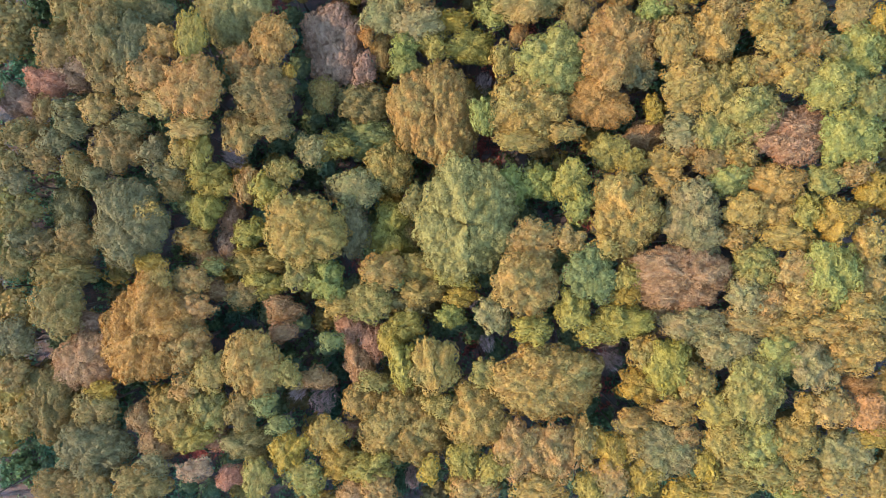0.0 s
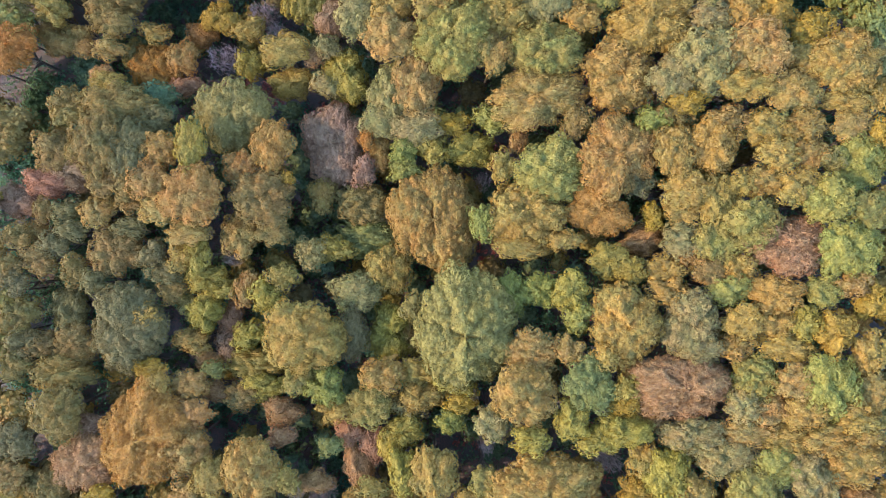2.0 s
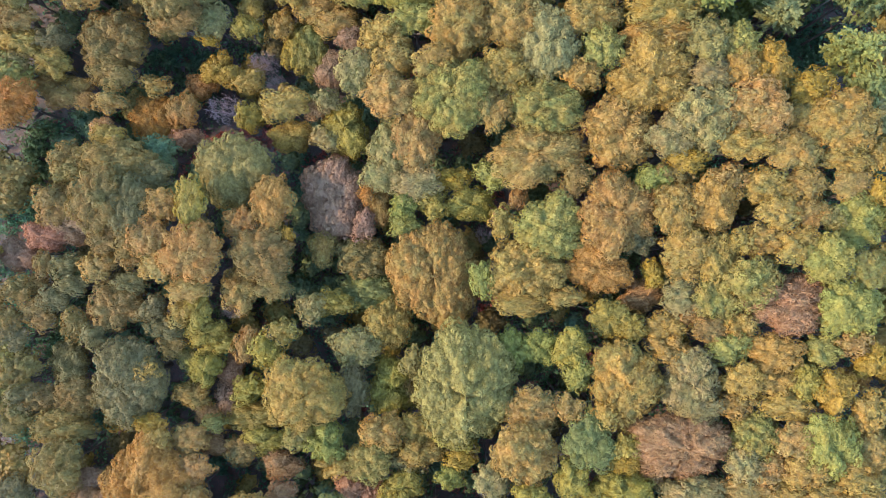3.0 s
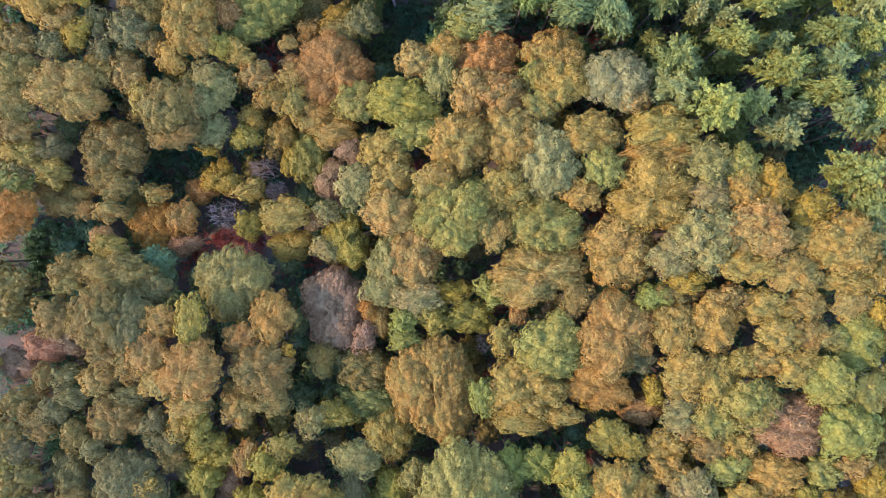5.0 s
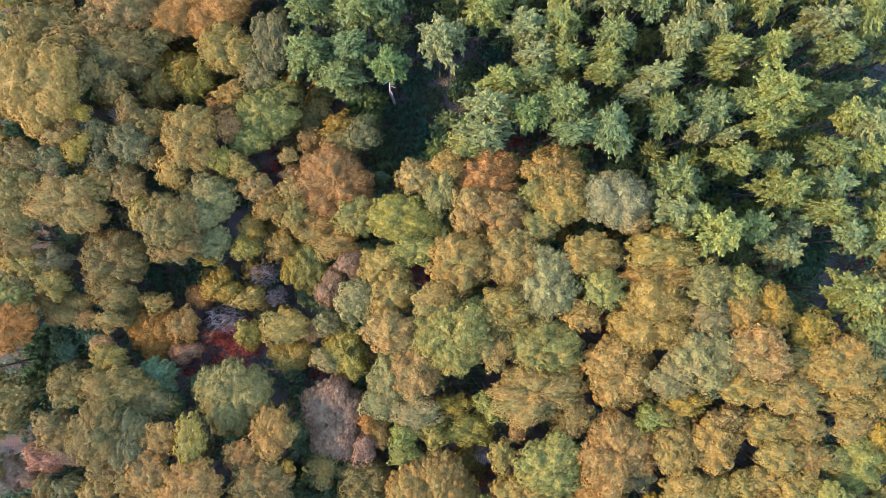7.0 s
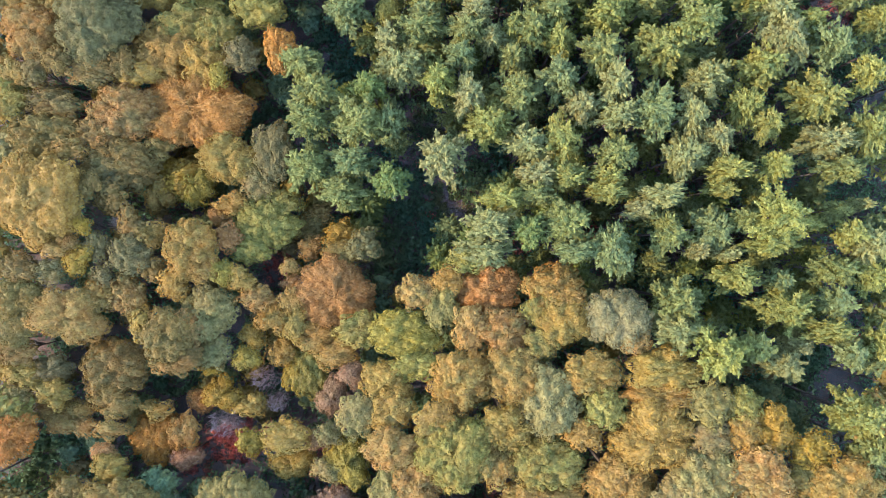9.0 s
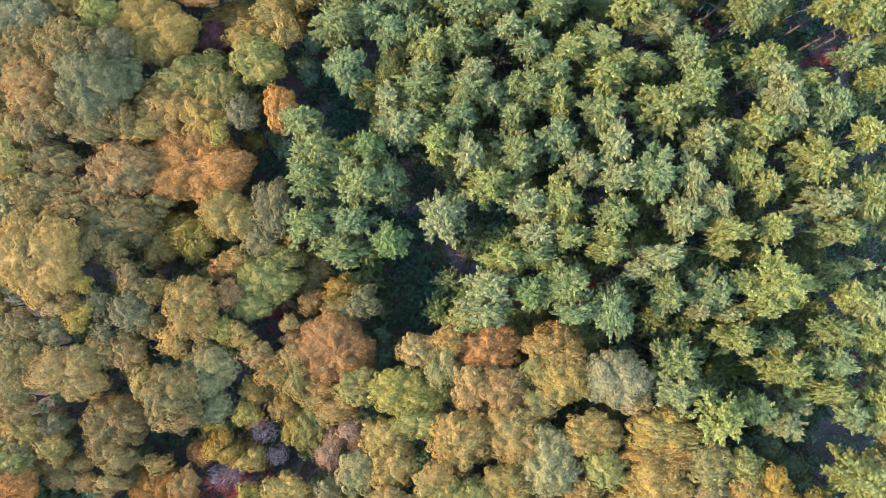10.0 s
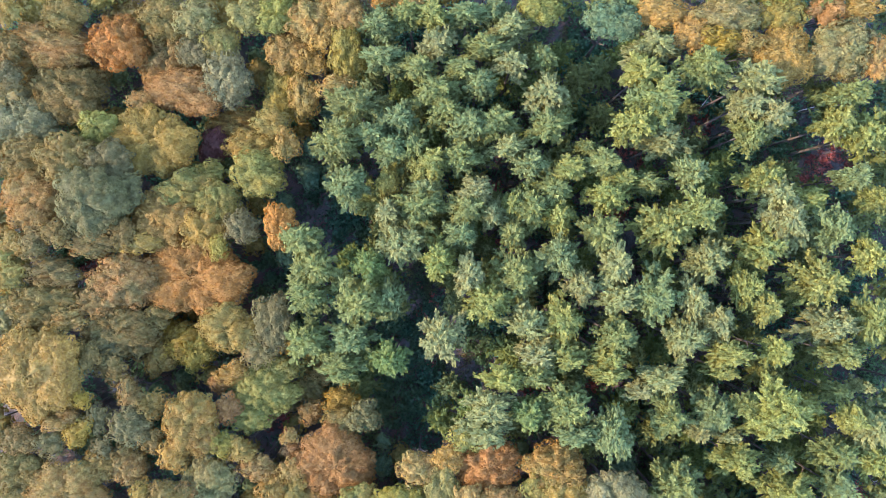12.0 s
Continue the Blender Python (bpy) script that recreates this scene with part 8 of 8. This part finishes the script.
# ---- dead wood ----
def dead_wood(name, x, y, z, length, radius, turn, lift, label, snags=4):
    """A bare trunk, fallen or standing: a bent tapered stem with broken branch stubs."""
    rng = random.Random(int(10 * (x + y)))
    v, f = [], []
    tube(v, f, (0, 0, 0), (0.45 * length, 0.04 * length, 0), radius, radius * 0.75, 8)
    tube(v, f, (0.45 * length, 0.04 * length, 0), (length, 0, 0), radius * 0.75, radius * 0.3, 7)
    for k in range(snags):
        t = rng.uniform(0.45, 0.95) * length
        a = rng.uniform(0, 6.28)
        tube(v, f, (t, 0.03 * length, 0), (t + 0.5 * rng.random(), 0.03 * length + math.cos(a) * 0.9, abs(math.sin(a)) * 0.9), radius * 0.35, radius * 0.1, 4)
    ob = new(name, mesh_of(name, v, f, PALE_BARK))
    ob.matrix_world = pose(x, y, land(x, y) + z, 0, -lift, turn)
    return tagged(ob, label, "dead wood")


dead_wood("dead_trunk", -7.1, 70.6, -0.1, 10.5, 0.22, 80, 84, "pale dead trunk standing bare at the clearing's edge", 3)
dead_wood("fallen_log", 37.2, 105.0, 0.12, 4.0, 0.14, 55, 2, "pale fallen log lying on the forest floor", 1)
dead_wood("fallen_log", 63.2, 51.0, 0.12, 3.5, 0.16, 10, 2, "pale fallen log lying beside the ride", 1)
dead_wood("fallen_log", 50.0, 104.6, 0.12, 6.0, 0.14, 18, 6, "pale fallen log lying on the forest floor", 1)

# ---- undergrowth, bracken and grass ----
def scatter(name, label, mat, spots, leaf, width, seed):
    """Low growth as one mesh: heaps of leaf sprays; spots: x, y, radius, height, sprays."""
    rng = np.random.default_rng(seed)
    out = []
    for x, y, r, h, m in spots:
        ways = unit(rng.normal(size=(m, 3)) + np.array([0, 0, 0.6]))
        p = ways * rng.uniform(0.5, 1.0, (m, 1)) * np.array([r, r, h]) + np.array([x, y, land(x, y)])
        p[:, 2] = np.maximum(p[:, 2], land(x, y) + 0.05)
        out.append(leaf_tris(rng, p, ways, leaf, width, None, 0.5))
    ob = new(name, leaf_mesh(name, out, mat=mat))
    return tagged(ob, label, "undergrowth", kind="stuff")


OPEN = []


def shade(x, y, r):
    OPEN.append((x, y, r, "shade"))


def litter(x, y, r):
    OPEN.append((x, y, r, "litter"))


def sward(x, y, r):
    OPEN.append((x, y, r, "sward"))


# ---- gaps in the canopy: dim undergrowth, reddish litter and bracken, rough grass ----
shade(-3.2, 11.5, 1.8)
shade(-41.9, 16.8, 1.5)
shade(44.5, 29.8, 2.3)
shade(31.5, 25.4, 2.1)
shade(56.4, 32.7, 1.1)
shade(-21.9, 17.2, 2.1)
shade(-26.4, 13.5, 2.0)
shade(-56.6, 5.0, 1.6)
shade(-38.7, -2.4, 1.8)
shade(-19.9, 9.9, 2.0)
shade(14.4, 5.4, 2.3)
shade(-28.9, -9.7, 2.3)
shade(-33.4, -10.9, 1.6)
shade(-16.6, -20.3, 2.6)
shade(-14.6, -16.2, 2.0)
shade(-15.0, -22.8, 1.5)
shade(-46.0, -21.5, 1.6)
shade(-59.9, -29.3, 3.1)
shade(-62.3, 27.0, 2.6)
shade(-59.0, 33.5, 2.0)
shade(22.5, -24.2, 1.3)
shade(1.7, -26.4, 0.8)
shade(32.7, -33.5, 1.6)
shade(-24.8, -32.5, 1.8)
shade(27.4, 18.8, 1.1)
shade(55.5, -27.2, 1.1)
shade(62.9, -29.3, 1.0)
shade(-60.7, -4.8, 1.8)
shade(-49.3, -4.0, 1.6)
shade(-5.2, -32.7, 1.5)
shade(-18.3, -14.6, 2.0)
shade(-62.7, -33.4, 2.0)
shade(-56.2, -28.5, 1.3)
shade(-47.2, -24.8, 1.1)
shade(-24.0, -13.4, 1.5)
shade(-63.5, -21.1, 1.1)
shade(-5.2, 65.6, 4.7)
shade(-7.7, 62.0, 2.3)
shade(-45.6, 72.6, 1.8)
shade(-50.5, 72.1, 1.3)
shade(-61.5, 67.3, 2.0)
shade(-41.9, 59.5, 1.8)
shade(-47.6, 55.2, 2.0)
shade(-39.5, 46.2, 3.4)
shade(-34.6, 46.9, 1.8)
shade(-23.2, 75.8, 1.6)
shade(49.4, 45.6, 3.8)
shade(52.7, 49.3, 3.1)
shade(44.5, 49.7, 1.8)
shade(29.8, 65.6, 2.8)
shade(41.3, 58.3, 1.8)
shade(62.1, 58.4, 1.8)
shade(-57.4, 34.6, 3.3)
shade(-59.0, 29.7, 2.3)
shade(7.0, 77.0, 2.0)
shade(38.0, 30.6, 1.0)
shade(-6.9, 110.7, 1.6)
shade(-13.4, 88.6, 3.6)
shade(-17.5, 92.7, 1.8)
shade(-25.6, 81.3, 2.9)
shade(14.4, 79.5, 2.4)
shade(4.6, 72.3, 2.9)
shade(-7.7, 73.8, 2.0)
shade(41.3, 98.4, 2.6)
shade(47.0, 99.2, 2.8)
shade(39.6, 106.6, 1.8)
shade(20.1, 113.9, 2.8)
shade(19.2, 105.0, 2.0)
shade(32.3, 82.9, 1.3)
shade(41.3, 89.9, 1.2)
shade(38.8, 78.9, 1.1)
shade(44.9, 74.0, 2.0)
shade(51.9, 86.2, 1.6)
shade(61.7, 89.9, 1.8)
shade(-36.2, 101.7, 2.0)
shade(-60.3, 119.2, 1.6)
shade(-47.2, 91.1, 1.0)
shade(-55.0, 84.7, 1.5)
shade(8.6, 106.6, 1.3)
shade(51.1, 101.3, 2.0)
shade(-4.8, 116.0, 2.0)
litter(-39.1, 19.7, 1.5)
litter(5.8, 13.9, 2.1)
litter(11.9, 32.3, 1.3)
litter(7.8, 26.6, 1.1)
litter(20.5, 2.9, 1.3)
litter(17.6, -3.2, 1.1)
litter(-11.7, -2.4, 1.0)
litter(21.7, -14.6, 1.5)
litter(22.5, -21.1, 1.6)
litter(3.8, -14.2, 1.3)
litter(-37.0, -30.1, 1.5)
litter(-33.8, -28.9, 1.5)
litter(-25.2, 62.8, 1.6)
litter(-24.0, 59.9, 1.4)
litter(-33.8, 60.7, 1.0)
litter(-3.2, 46.2, 1.8)
litter(22.5, 38.7, 1.5)
litter(-29.7, 35.4, 2.6)
litter(-33.8, 34.6, 2.3)
litter(-25.6, 36.1, 1.8)
litter(-36.2, 30.7, 1.6)
litter(-18.3, 32.2, 1.5)
litter(11.1, 64.4, 1.3)
litter(20.9, 65.6, 1.2)
litter(60.8, 48.5, 1.8)
litter(27.4, 98.4, 1.5)
litter(37.2, 103.3, 1.8)
litter(56.8, 98.0, 2.3)
litter(51.9, 97.6, 2.0)
litter(25.0, 91.9, 1.6)
litter(24.1, 90.1, 1.2)
litter(-51.7, 82.8, 1.2)
litter(9.1, 86.2, 1.4)
litter(7.0, 94.4, 1.0)
sward(-2.8, 70.5, 2.9)
sward(-2.0, 74.6, 2.3)
sward(-2.8, 81.1, 2.0)
sward(-2.8, 76.8, 1.6)


def low_growth():
    dice = random.Random(8)
    green, red, grass = [], [], []
    for _ in range(6200):
        x, y = dice.uniform(-66, 70), dice.uniform(-44, 124)
        if dice.random() < 0.3 and not (x > -14 and y > 46):
            continue
        if any(kind != "shade" and math.hypot(x - cx, y - cy) < r + 0.8 for cx, cy, r, kind in OPEN):
            continue
        r = dice.uniform(1.0, 2.4)
        green.append((x, y, r, r * dice.uniform(0.8, 1.7), int(12 * r * r) + 10))
    for _ in range(2600):
        x, y, r = dice.uniform(-14, 62), dice.uniform(46, 122), dice.uniform(0.5, 1.2)
        grass.append((x, y, r, dice.uniform(0.15, 0.6), int(26 * r * r) + 8))
    for cx, cy, cr, kind in OPEN:
        for _ in range(int(6.5 * cr * cr) + 8):
            a, d, r = dice.uniform(0, 6.28), (cr + 0.8) * math.sqrt(dice.random()), dice.uniform(0.4, 1.1)
            place = (cx + d * math.cos(a), cy + d * math.sin(a), r)
            pick = dice.random()
            if kind == "litter" and pick < 0.85:
                red.append((*place, dice.uniform(0.08, 0.4), int(34 * r * r) + 8))
            elif kind == "sward" and pick < 0.75:
                grass.append((*place, dice.uniform(0.15, 0.5), int(60 * r * r) + 15))
            elif kind == "sward" and pick < 0.88:
                red.append((*place, dice.uniform(0.08, 0.3), int(28 * r * r) + 8))
            elif kind == "shade" and pick < 0.72:
                green.append((*place, dice.uniform(0.3, 1.9), int(34 * r * r) + 12))
            elif kind == "shade" and pick < 0.85:
                grass.append((*place, dice.uniform(0.15, 0.5), int(45 * r * r) + 10))
    scatter("undergrowth", "dark green shrubs and brambles under the trees", UNDERWOOD, green, 0.46, 0.36, 1)
    scatter("bracken", "low reddish-brown bracken on the forest floor", BRACKEN, red, 0.36, 0.2, 2)
    scatter("grass", "rough dark grass and weeds on open forest floor", GRASS, grass, 0.36, 0.16, 3)


low_growth()
